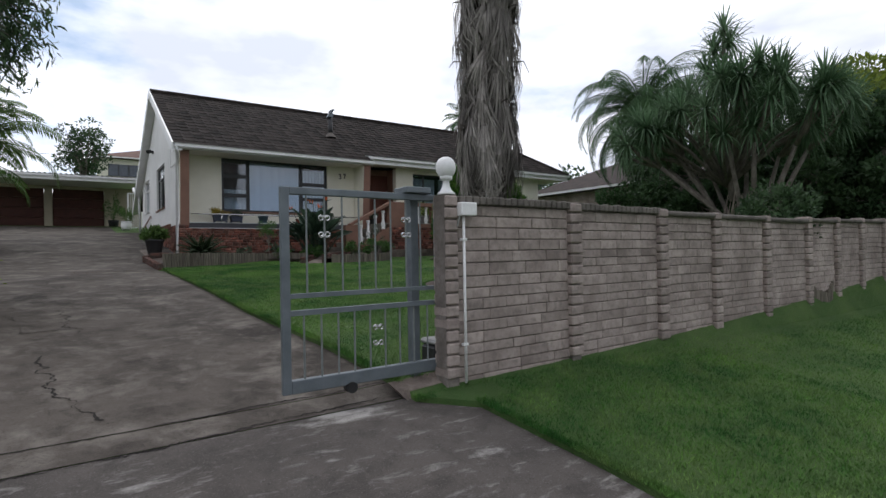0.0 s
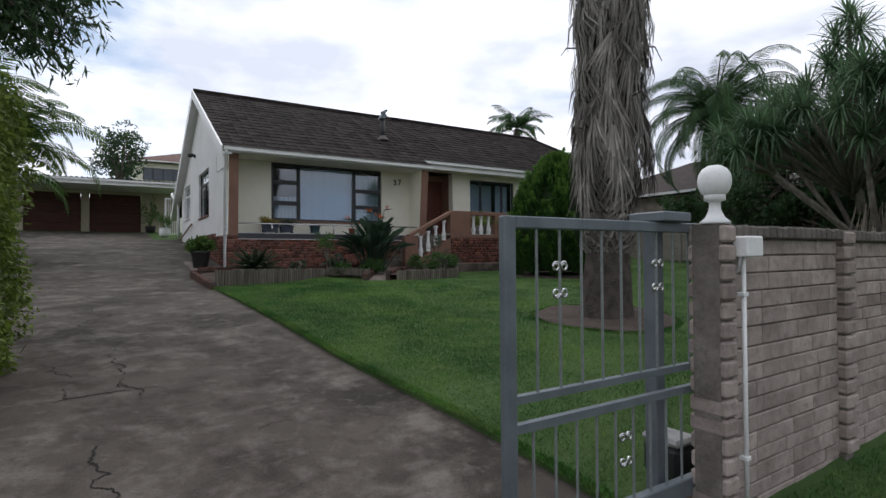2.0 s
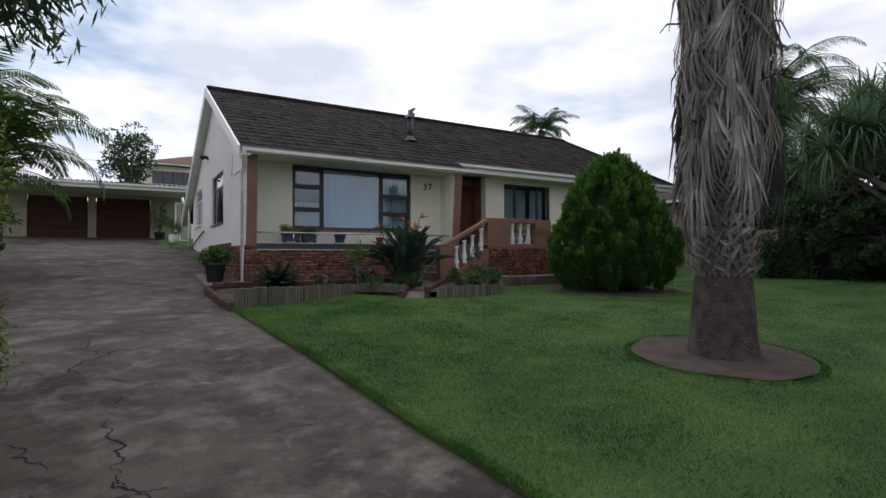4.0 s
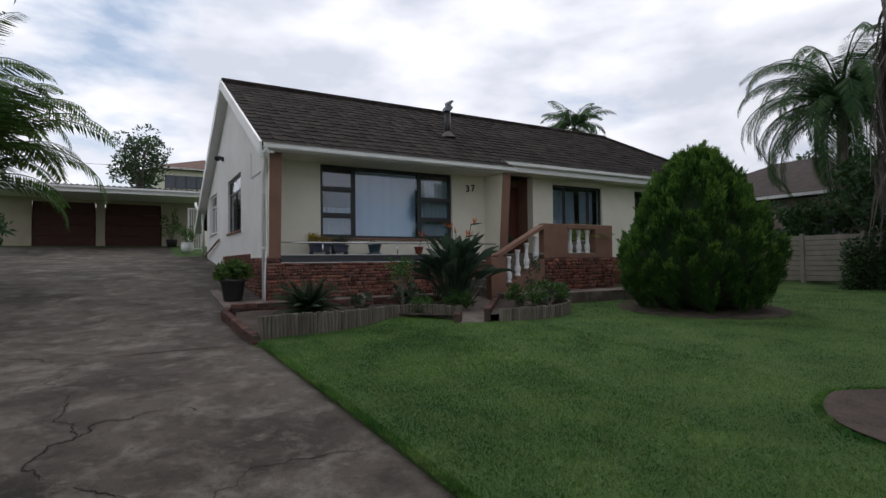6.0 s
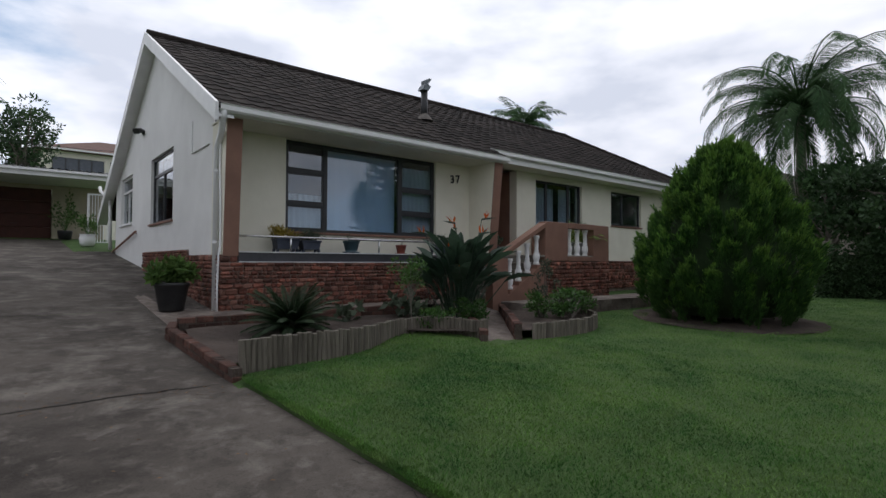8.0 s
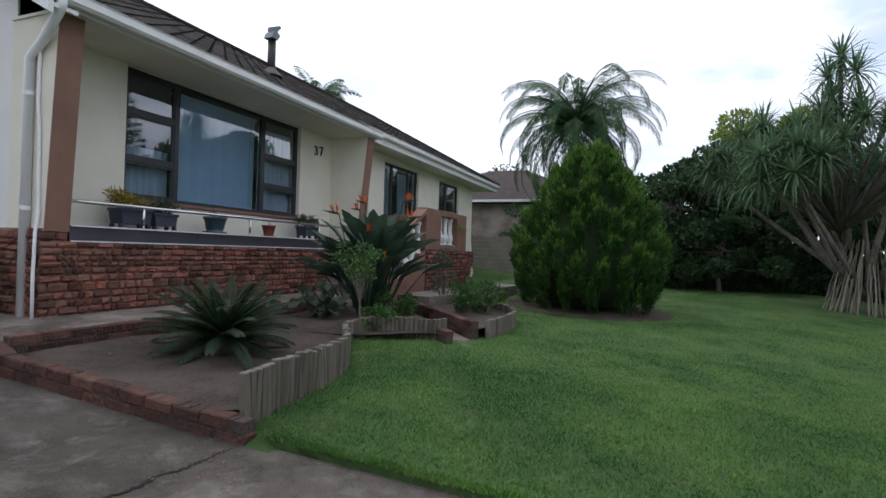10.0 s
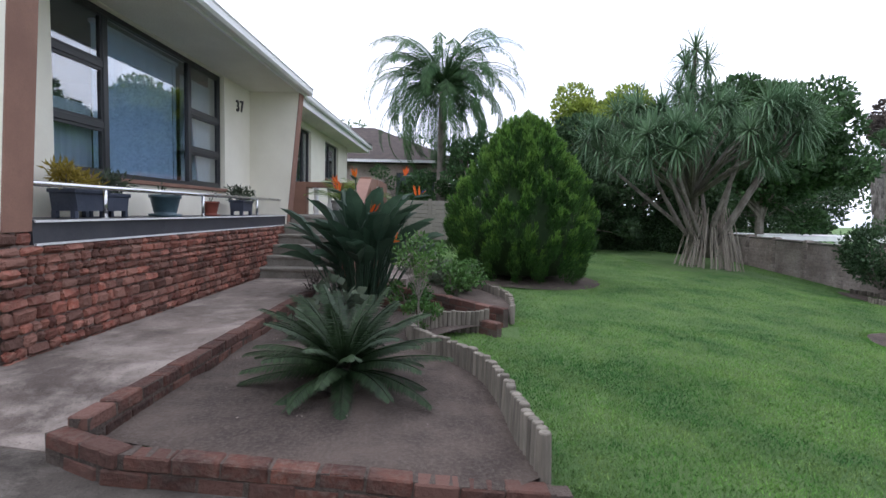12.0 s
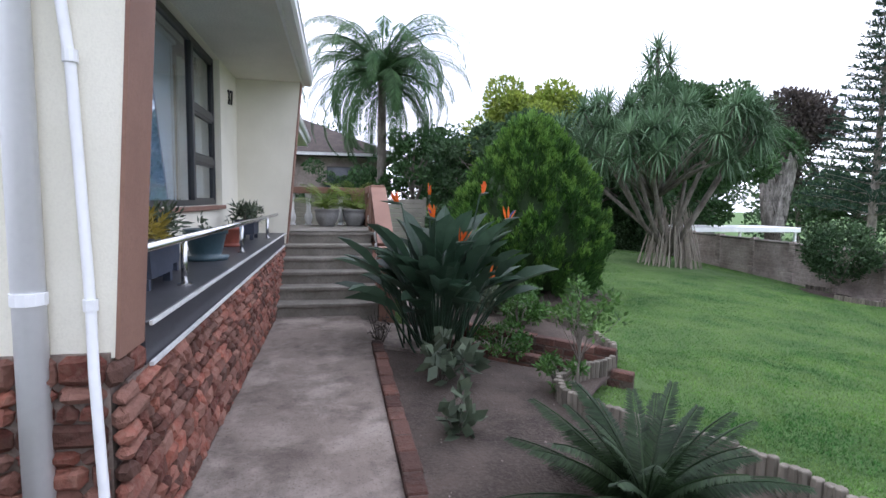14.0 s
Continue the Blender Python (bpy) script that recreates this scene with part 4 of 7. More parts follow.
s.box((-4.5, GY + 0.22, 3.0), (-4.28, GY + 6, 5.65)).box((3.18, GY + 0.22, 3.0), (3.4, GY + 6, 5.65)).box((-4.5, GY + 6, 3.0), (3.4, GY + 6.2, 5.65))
# wall colour is darkened to stand for the shaded front
structure("garage_wall", s, GARAGESHADED, "cream plaster double garage walls darkened for eave shade", "wall")
for x0, x1 in ((-3.35, -1.0), (-0.66, 1.66)):
    gd = thing("garage_door", "closed dark brown panelled timber garage door", "garage door", group="garage doors")
    for k in range(4):
        z = 3.26 + k * 0.515
        part("panel", Shape().box((x0 + 0.02, GY + 0.10, z + 0.005), (x1 - 0.02, GY + 0.14, z + 0.51), cut=0.01), GARAGE, gd)
    part("handle", Shape().tube([((x0 + x1) / 2 - 0.08, GY + 0.10, 3.9), ((x0 + x1) / 2 - 0.08, GY + 0.06, 3.9), ((x0 + x1) / 2 + 0.08, GY + 0.06, 3.9), ((x0 + x1) / 2 + 0.08, GY + 0.10, 3.9)], 0.012, 6), BLACK, gd)
s = Shape()
n = 160
xs = [-4.9 + 8.4 * i / n for i in range(n + 1)]
for i, x in enumerate(xs):
    w = 0.035 * math.sin(i * math.pi / 2)
    s.v += [(x, 31.0, 5.74 + w), (x, GY + 6.5, 6.35 + w)]
s.f = [(2 * i, 2 * i + 2, 2 * i + 3, 2 * i + 1) for i in range(n)]
structure("garage_roof", s, SHEET, "pale corrugated metal garage roof sheets", "roof")
structure("garage_fascia", Shape().box((-4.9, 31.03, 5.44), (3.5, 31.08, 5.70)).box((-4.9, 30.93, 5.60), (3.5, 31.03, 5.69)).box((-4.9, 31.08, 5.46), (3.5, GY, 5.49)), WHITE, "white painted garage fascia and gutter", "trim")
gate2 = thing("side_gate", "white painted metal side gate beside garage", "gate")
for i in range(7):
    part("bar", Shape().tube([(2.62 + i * 0.09, 31.2, 3.1), (2.62 + i * 0.09, 31.2, 4.9)], 0.012, 6), WHITE, gate2)
part("gate_frame", Shape().box((2.55, 31.18, 3.1), (2.60, 31.22, 4.95)).box((3.2, 31.18, 3.1), (3.25, 31.22, 4.95)).box((2.60, 31.18, 4.90), (3.2, 31.22, 4.95)).box((2.60, 31.18, 3.1), (3.2, 31.22, 3.15)), WHITE, gate2)

# ---- boundary wall of concrete bricks: posts, coping and panels ----
FENCE = [2.93, 4.53, 6.13, 7.42, 8.93, 10.5, 11.8, 13.1, 14.5, 15.9, 17.3, 18.7]


def fence_y(x):
    return 3.03 + 0.017 * (x - 3)


def fence_top(x):
    return 2.085 - 0.004 * (x - 3) + 0.02 * max(0.0, x - 9)


fence_wall = thing("boundary_wall", "weathered brown concrete brick boundary wall with piers", "wall", kind="structure")
for a, b in zip(FENCE, FENCE[1:]):
    y0, y1 = fence_y(a) + 0.055, fence_y(b) + 0.055
    zt = fence_top(a) - 0.07
    part("panel_core", Shape().add([(a, y0, 0.2), (b, y1, 0.2), (b, y1 + 0.06, 0.2), (a, y0 + 0.06, 0.2), (a, y0, zt), (b, y1, zt), (b, y1 + 0.06, zt), (a, y0 + 0.06, zt)], [(0, 1, 5, 4), (2, 3, 7, 6), (4, 5, 6, 7), (0, 3, 2, 1), (1, 2, 6, 5), (0, 4, 7, 3)]), FENCEMORTAR, fence_wall)

# ---- sliding gate ----
GYY = 3.20
gate = thing("sliding_gate", "open galvanised steel sliding gate with scroll ornaments", "gate")
G0, G1, GB, GT = 1.53, 4.5, 0.565, 2.10
gf = Shape().box((G0, GYY, GB), (G0 + 0.065, GYY + 0.045, GT), cut=0.005).box((G0 + 0.065, GYY, GT - 0.055), (G1, GYY + 0.045, GT), cut=0.005)
part("gate_frame", gf.box((G1 - 0.06, GYY, GB), (G1, GYY + 0.045, GT - 0.055), cut=0.005), STEEL, gate)
part("bottom_rail", Shape().box((G0 + 0.065, GYY - 0.005, GB), (G1 - 0.06, GYY + 0.05, GB + 0.10), cut=0.006), STEEL, gate)
part("middle_rail", Shape().box((G0 + 0.065, GYY + 0.004, 1.14), (G1 - 0.06, GYY + 0.04, 1.18)), STEEL, gate)
part("middle_rail", Shape().box((G0 + 0.065, GYY + 0.004, 1.27), (G1 - 0.06, GYY + 0.04, 1.305)), STEEL, gate)
me_low = Shape().tube([(0, 0, 0), (0, 0, 0.48)], 0.0075, 6).mesh("bar", THINBAR)
me_high = Shape().tube([(0, 0, 0), (0, 0, 0.745)], 0.0075, 6).mesh("bar", THINBAR)
for i in range(19):
    x = G0 + 0.17 + i * 0.138
    o = new("bar", me_low)
    o.parent, o.matrix_basis = gate, pose(x, GYY + 0.02, GB + 0.10)
for i in range(17):
    x = G0 + 0.20 + i * 0.145
    o = new("bar", me_high)
    o.parent, o.matrix_basis = gate, pose(x, GYY + 0.02, 1.305)


def scroll(x, z, name="scroll"):
    k0 = 0.62
    for sx in (-1, 1):
        for sz in (-1, 1):
            s = Shape()
            pts = []
            for k in range(15):
                a = k * 2 * math.pi * 1.35 / 14
                r = 0.040 * (1 - 0.55 * k / 14)
                pts.append((x + k0 * sx * (0.040 - r * math.cos(a)), GYY + 0.012, z + sz * (0.062 + k0 * r * math.sin(a))))
            part(name, s.tube(pts, 0.006, 5), CHROME, gate, "grey scroll ornament", True)


scroll(G0 + 0.34, 1.81)
scroll(G0 + 1.07, 1.81)
scroll(G0 + 0.79, 0.93)
part("wheel_box", Shape().box((2.02, GYY - 0.01, 0.53), (2.12, GYY + 0.055, 0.58), cut=0.008).tube([(2.07, GYY - 0.02, 0.545), (2.07, GYY + 0.06, 0.545)], 0.045, 14), BLACK, gate, "black guide wheel")
post = thing("gate_post", "square galvanised steel gate guide post", "post")
part("post", Shape().box((2.70, 3.30, 0.4), (2.78, 3.38, 2.07), cut=0.005), STEEL, post)
part("guide_arm", Shape().box((2.58, 3.15, 2.103), (2.82, 3.38, 2.155), cut=0.006), STEEL, post, "flat guide bracket")
motor = thing("gate_motor", "black gate motor housing with grey lid behind gate", "gate motor")
part("housing", Shape().box((2.98, 3.36, 0.46), (3.20, 3.62, 0.74), cut=0.03), BLACK, motor)
part("lid", Shape().box((2.975, 3.355, 0.74), (3.205, 3.625, 0.79), cut=0.02), GREYPOT, motor, "grey lid")
structure("gate_track", Shape().box((-0.6, 3.219, 0.38), (2.5, 3.227, 0.425)), STEEL, "steel gate track set in concrete", "track")
structure("pier_footing", Shape().add([(x, y, 0.1) for x, y in ((2.72, 2.82), (3.32, 2.82), (3.36, 3.04), (2.72, 3.03))] + [(x, y, ground_z(x, y) + 0.012) for x, y in ((2.43, 3.10), (2.95, 3.10), (2.99, 3.285), (2.43, 3.27))], [(0, 1, 5, 4), (1, 2, 6, 5), (2, 3, 7, 6), (3, 0, 4, 7), (4, 5, 6, 7)]), PATHCON, "small concrete footing slab at pier", "slab")
globe = thing("globe_lamp", "white globe lamp on flared white base atop pier", "lamp")
part("base", Shape().lathe([(0.078, 0.0), (0.078, 0.012), (0.05, 0.035), (0.032, 0.075), (0.028, 0.115), (0.036, 0.125), (0.055, 0.13), (0.055, 0.165), (0.045, 0.17)], (2.93, 3.08, 2.09), 20), WHITE, globe, "", True)
part("globe", Shape().lathe([(0.05, 0.0), (0.070, 0.02), (0.083, 0.05), (0.087, 0.085), (0.081, 0.12), (0.063, 0.15), (0.034, 0.168), (0.0, 0.173)], (2.93, 3.08, 2.245), 24), WHITE, globe, "opal white globe", True)
box = thing("junction_box", "white plastic electrical box with conduit on wall", "electrical box")
part("box", Shape().box((2.99, 2.935, 1.905), (3.155, 3.02, 2.02), cut=0.008), WHITE, box)
part("conduit", Shape().tube([(3.045, 2.99, 1.905), (3.045, 2.99, 0.47)], 0.0125, 10), WHITE, box, "", True)
for z in (1.70, 0.80):
    part("clip", Shape().box((3.02, 2.975, z - 0.012), (3.07, 3.02, z + 0.012), cut=0.003), WHITE, box)
part("cable", Shape().tube([(3.0, 2.98, 1.905), (2.98, 2.98, 1.855), (2.975, 2.99, 1.815)], 0.007, 6), GREYPOT, box)

# ---- beds ----
def soil(name, pts, z0, label):
    n = len(pts)
    s = Shape()
    c = Vector((sum(p[0] for p in pts) / n, sum(p[1] for p in pts) / n, 0))
    rings = 7
    for k in range(rings):
        f = 1 - k / rings
        for x, y in pts:
            q = c + (Vector((x, y, 0)) - c) * f
            s.v.append((q.x, q.y, z0(q.x, q.y) + 0.03 * noise.noise(Vector((q.x * 2, q.y * 2, 0))) + 0.02 * (1 - f)))
    s.v.append((c.x, c.y, z0(c.x, c.y) + 0.02))
    for k in range(rings - 1):
        s.f += [(k * n + i, k * n + (i + 1) % n, (k + 1) * n + (i + 1) % n, (k + 1) * n + i) for i in range(n)]
    s.f += [((rings - 1) * n + i, (rings - 1) * n + (i + 1) % n, rings * n) for i in range(n)]
    return structure(name, s, SOIL, label, "soil", True)


def densify(pts, d=0.15):
    out = []
    for (a, b), (c, e) in zip(pts, pts[1:]):
        k = max(1, int(math.hypot(c - a, e - b) / d))
        out += [(a + (c - a) * i / k, b + (e - b) * i / k) for i in range(k)]
    return out + [pts[-1]]


def smooth(pts, rounds=3):
    for _ in range(rounds):
        q = [pts[0]]
        for (a, b), (c, e) in zip(pts, pts[1:]):
            q += [(a * 0.75 + c * 0.25, b * 0.75 + e * 0.25), (a * 0.25 + c * 0.75, b * 0.25 + e * 0.75)]
        pts = q + [pts[-1]]
    return pts


LOGLINE = smooth([(1.97, 12.95), (2.4, 13.03), (2.95, 13.06), (3.5, 13.2), (3.9, 13.45), (4.3, 13.75), (4.75, 13.86), (5.15, 13.55), (5.36, 12.97)])
bed1 = densify(LOGLINE[::3] + [(5.29, 13.06), (6.3, 15.2), (2.0, 15.17), (1.82, 14.10), (1.87, 12.92)])[:-1]


def soil1(x, y):
    return 1.46 + 0.055 * (y - 13.2)


soil("bed_soil_1", bed1, soil1, "bare brown garden bed soil")
BED2 = [(7.32, 14.60), (5.71, 12.72), (6.59, 12.60), (7.38, 12.63), (7.99, 13.04), (8.19, 13.88), (8.19, 14.39)]
soil("bed_soil_2", densify(BED2 + [BED2[0]])[:-1], lambda x, y: 1.50 + 0.05 * (y - 13), "bare brown garden bed soil")
tree_ring = [(6.28 + 0.98 * math.cos(a) * (1 + 0.05 * math.sin(3 * a)), 6.74 + 0.98 * math.sin(a)) for a in [i * math.pi / 20 for i in range(40)]]
soil("tree_ring_soil", tree_ring, lambda x, y: ground_z(x, y) + 0.02, "bare soil ring around palm trunk")

log_me = [Shape().lathe([(0.032, -0.25), (0.033, 0.0), (0.032, h - 0.006), (0.027, h)], (0, 0, 0), 9).mesh("log", LOG) for h in (0.188, 0.195, 0.20, 0.207)]


def log_edge(line, label, z):
    ob = thing("log_edging", label, "log edging")
    acc, last = 0.0, line[0]
    k = 0
    for p in densify(line, 0.005):
        acc += math.hypot(p[0] - last[0], p[1] - last[1])
        last = p
        if acc >= 0.056 or k == 0:
            acc = 0.0
            k += 1
            o = new("log", rnd.choice(log_me))
            o.parent, o.matrix_basis = ob, pose(p[0], p[1], z(*p), U(-3, 3), U(-3, 3), U(0, 360))
    return ob


log_edge(LOGLINE, "wavy edging of upright weathered round logs round bed", lambda x, y: 1.485 - 0.014 * (x - 2.0))
log_edge(smooth([(5.95, 12.64), (6.59, 12.57), (7.38, 12.61), (8.01, 13.02), (8.21, 13.82)], 2), "edging of upright weathered round logs round bed", lambda x, y: ground_z(x, y) + 0.03)

kerb_me = [Shape().box((-0.105, -0.055, 0), (0.105, 0.055, h), cut=0.009).mesh("brick", KERB) for h in (0.072, 0.076, 0.08)]


def kerb(name, line, courses, top, label):
    ob = thing(name, label, "kerb")
    L = sum(math.hypot(c - a, e - b) for (a, b), (c, e) in zip(line, line[1:]))
    fine = densify(line, 0.01)
    core = Shape()
    for i in range(0, len(fine) - 1, 8):
        p, q = Vector((*fine[i], 0)), Vector((*fine[min(i + 8, len(fine) - 1)], 0))
        d = (q - p).normalized()
        nn = Vector((-d.y, d.x, 0)) * 0.0485
        zt, zb = top(*fine[i]) - 0.013, top(*fine[i]) - 0.08 * courses - 0.05
        core.add([p - nn + Vector((0, 0, zb)), q - nn + Vector((0, 0, zb)), q + nn + Vector((0, 0, zb)), p + nn + Vector((0, 0, zb)), p - nn + Vector((0, 0, zt)), q - nn + Vector((0, 0, zt)), q + nn + Vector((0, 0, zt)), p + nn + Vector((0, 0, zt))], [(0, 1, 5, 4), (2, 3, 7, 6), (4, 5, 6, 7), (1, 2, 6, 5), (0, 4, 7, 3)])
    part("mortar", core, SOIL, ob)
    step = 0.216
    for c in range(courses):
        acc, target, last = 0.0, 0.11 + (0.11 if c % 2 else 0.0), fine[0]
        for i, p in enumerate(fine):
            acc += math.hypot(p[0] - last[0], p[1] - last[1])
            last = p
            if acc >= target:
                target += step
                q = fine[min(i + 3, len(fine) - 1)]
                r = fine[max(i - 3, 0)]
                o = new("brick", rnd.choice(kerb_me))
                o.parent = ob
                o.matrix_basis = pose(p[0] + U(-0.006, 0.006), p[1] + U(-0.006, 0.006), top(*p) - 0.08 * (c + 1) + U(-0.003, 0.003), U(-0.8, 0.8), -math.degrees(math.atan((top(*q) - top(*r)) / max(0.01, math.hypot(q[0] - r[0], q[1] - r[1])))) + U(-0.8, 0.8), math.degrees(math.atan2(q[1] - r[1], q[0] - r[0])) + U(-1, 1))
    return ob


kerb("bed_kerb", [(1.92, 15.20), (6.05, 15.185)], 3, lambda x, y: 1.705, "weathered red brick kerb between bed and path")
kerb("bed_kerb", [(1.90, 15.30), (1.78, 14.95), (1.83, 13.89), (1.89, 12.84)], 4, lambda x, y: 1.45 + 0.095 * (y - 13.1), "weathered red brick kerb between bed and driveway")
kerb("bed_kerb", [(5.73, 12.74), (7.28, 14.56)], 3, lambda x, y: 1.60 + 0.05 * (y - 13), "weathered red brick kerb of small bed")
kerb("bed_kerb", [(5.19, 12.87), (5.41, 13.16), (6.21, 14.42)], 2, lambda x, y: 1.53 + 0.07 * (y - 13), "weathered red brick kerb beside garden path")

# ---- planting ----
rng = np.random.default_rng(11)


def unit(a):
    return a / np.maximum(np.linalg.norm(a, axis=-1, keepdims=True), 1e-9)


def leaf_mesh(name, base, way, length, width, mat, wide_at=0.45, side=None):
    """Many small leaves, each a four-cornered blade along way."""
    n = len(base)
    way = unit(way)
    side = unit(np.cross(way, unit(rng.normal(size=(n, 3))))) if side is None else unit(side)
    length, width = np.broadcast_to(length, n)[:, None], np.broadcast_to(width, n)[:, None]
    mid = base + way * length * wide_at
    v = np.stack([base, mid - side * width / 2, base + way * length, mid + side * width / 2], 1).reshape(-1, 3)
    me = bpy.data.meshes.new(name)
    me.vertices.add(4 * n)
    me.vertices.foreach_set("co", v.astype(np.float32).ravel())
    me.loops.add(4 * n)
    me.loops.foreach_set("vertex_index", np.arange(4 * n, dtype=np.int32))
    me.polygons.add(n)
    me.polygons.foreach_set("loop_start", np.arange(0, 4 * n, 4, dtype=np.int32))
    me.materials.append(mat)
    me.update(calc_edges=True)
    return me


def mesh_part(name, me, parent, label=""):
    o = new(name, me)
    o.parent = parent
    o.matrix_parent_inverse = parent.matrix_world.inverted()
    return tagged(o, label)


def ball(n):
    return unit(rng.normal(size=(n, 3)))


def foliage(clumps, per, size, width, up=0.3, shell=0.55):
    """Leaves in and on ellipsoid clumps (centre, radii): base points and directions."""
    P, D = [], []
    for c, r in clumps:
        d = ball(per)
        k = rng.uniform(shell, 1.0, (per, 1)) ** 0.7
        P.append(np.array(c) + d * k * np.array(r))
        D.append(unit(d + rng.normal(size=(per, 3)) * 0.7 + np.array([0, 0, up])))
    return np.concatenate(P), np.concatenate(D)


def broad_tree(name, label, at, height, crown, mat, clumps=26, per=260, leaf=0.16, bark=BARK, trunk_r=0.16, low=0.35, name_cat="tree"):
    """A tapered trunk, limbs to each clump, and a crown of uneven leaf clumps."""
    ob = thing(name, label, name_cat, at)
    x, y, z = at
    top = height * 0.62
    t = Shape()
    t.tube([(x, y, z - 0.2), (x + U(-.1, .1), y + U(-.1, .1), z + top * 0.4), (x + U(-.2, .2), y + U(-.2, .2), z + top)], [trunk_r, trunk_r * 0.75, trunk_r * 0.4], 9)
    cl = []
    for i in range(clumps):
        d = ball(1)[0]
        k = U(0.35, 1.0)
        c = (x + d[0] * crown[0] * k, y + d[1] * crown[1] * k, z + height * (1 + low) / 2 + d[2] * height * (1 - low) / 2 * k)
        r = U(0.22, 0.42) * min(crown)
        cl.append((c, (r * 1.15, r * 1.15, r * 0.8)))
        b = Vector((x, y, z + top * U(0.35, 0.95)))
        t.tube([b, b.lerp(Vector(c), 0.55) + Vector((0, 0, 0.1 * height * U(-0.3, 0.5))), Vector(c)], [trunk_r * 0.35, trunk_r * 0.2, trunk_r * 0.06], 5)
    part("trunk", t, bark, ob, "bare trunk and limbs")
    P, D = foliage(cl, per, leaf, leaf)
    mesh_part("crown", leaf_mesh("crown", P, D, rng.uniform(0.7, 1.3, len(P)) * leaf, rng.uniform(0.4, 0.7, len(P)) * leaf, mat), ob)
    return ob


def frond(P, D, S, L, W, rib, base, az, lift, length, n, leaflet, wid, droop, vee=0.5, hang=0.0):
    """One feather leaf: the rib into Shape rib, its leaflets appended to the lists."""
    h = Vector((math.cos(az), math.sin(az), 0))
    side = Vector((-math.sin(az), math.cos(az), 0))
    p, ang, pts = Vector(base), lift, [Vector(base)]
    m = 10
    for i in range(m):
        d = h * math.cos(ang) + Vector((0, 0, 1)) * math.sin(ang)
        p = p + d * length / m
        ang -= droop / m * (0.5 + 1.0 * i / m)
        pts.append(p.copy())
    rib.tube(pts, [0.014 * length / 1.6 * (1 - 0.85 * i / m) + 0.002 for i in range(m + 1)], 5, False)
    for i in range(n):
        t = 0.12 + 0.88 * i / (n - 1)
        k = min(int(t * m), m - 1)
        q = pts[k].lerp(pts[k + 1], t * m - k)
        d = (pts[k + 1] - pts[k]).normalized()
        nrm = side.cross(d)
        ll = leaflet * (0.35 + 0.65 * math.sin(math.pi * min(1, 0.18 + 0.80 * t))) * U(0.85, 1.1)
        for sgn in (-1, 1):
            w = side * sgn + d * (0.45 + 0.5 * t) - nrm * vee * -1 + Vector((U(-.1, .1), U(-.1, .1), U(-.1, .1) - hang))
            P.append(q), D.append(w), S.append(nrm.cross(w)), L.append(ll), W.append(wid)


def flush_fronds(name, lists, mat, parent, label=""):
    P, D, S, L, W = [np.array(a, float) for a in lists]
    return mesh_part(name, leaf_mesh(name, P, D, L, W, mat, 0.4, S), parent, label)


def feather_palm(name, label, at, trunk_h, trunk_r, fronds, length, mat, leaflet=0.5, wid=0.035, droop=2.0, lift=(0.1, 1.35), n=34, hang=0.35, bark=BARK, stems=((0, 0, 1.0),)):
    ob = thing(name, label, "palm", at)
    for dx, dy, k in stems:
        top = Vector((at[0] + dx * 1.4, at[1] + dy * 1.4, at[2] + trunk_h * k))
        base = Vector((at[0] + dx * 0.4, at[1] + dy * 0.4, at[2] - 0.2))
        tr = Shape()
        pts = [base.lerp(top, i / 14) for i in range(15)]
        tr.tube(pts, [trunk_r * (1.25 - 0.4 * i / 14) * (1 + 0.04 * (i % 2)) for i in range(15)], 12)
        part("trunk", tr, bark, ob, "ringed grey trunk")
        lists, rib = ([], [], [], [], []), Shape()
        for i in range(fronds):
            az = i * 2.39996 + U(-.2, .2)
            li = lift[0] + (lift[1] - lift[0]) * ((i + 0.5) / fronds) ** 0.8
            frond(*lists, rib, top + Vector((0, 0, 0.1)), az, li, length * U(0.85, 1.1), n, leaflet, wid, droop * U(0.8, 1.15), 0.3, hang)
        part("frond_ribs", rib, mat, ob)
        flush_fronds("fronds", lists, mat, ob, "arching green feather fronds")
    return ob


# lawn grass, mown short
def in_poly(pts, x, y):
    c = np.zeros(len(x), bool)
    j = len(pts) - 1
    for i in range(len(pts)):
        xi, yi = pts[i]
        xj, yj = pts[j]
        c ^= ((yi > y) != (yj > y)) & (x < (xj - xi) * (y - yi) / (yj - yi + 1e-12) + xi)
        j = i
    return c


def zs(x, y):
    z = sum(np.interp(y + d, PY, PZ) for d in (-0.6, -0.3, 0, 0.3, 0.6)) / 5
    return z + np.interp(y, SY, SZ) * (np.clip(x, 2.0, 20.0) - 2.0)


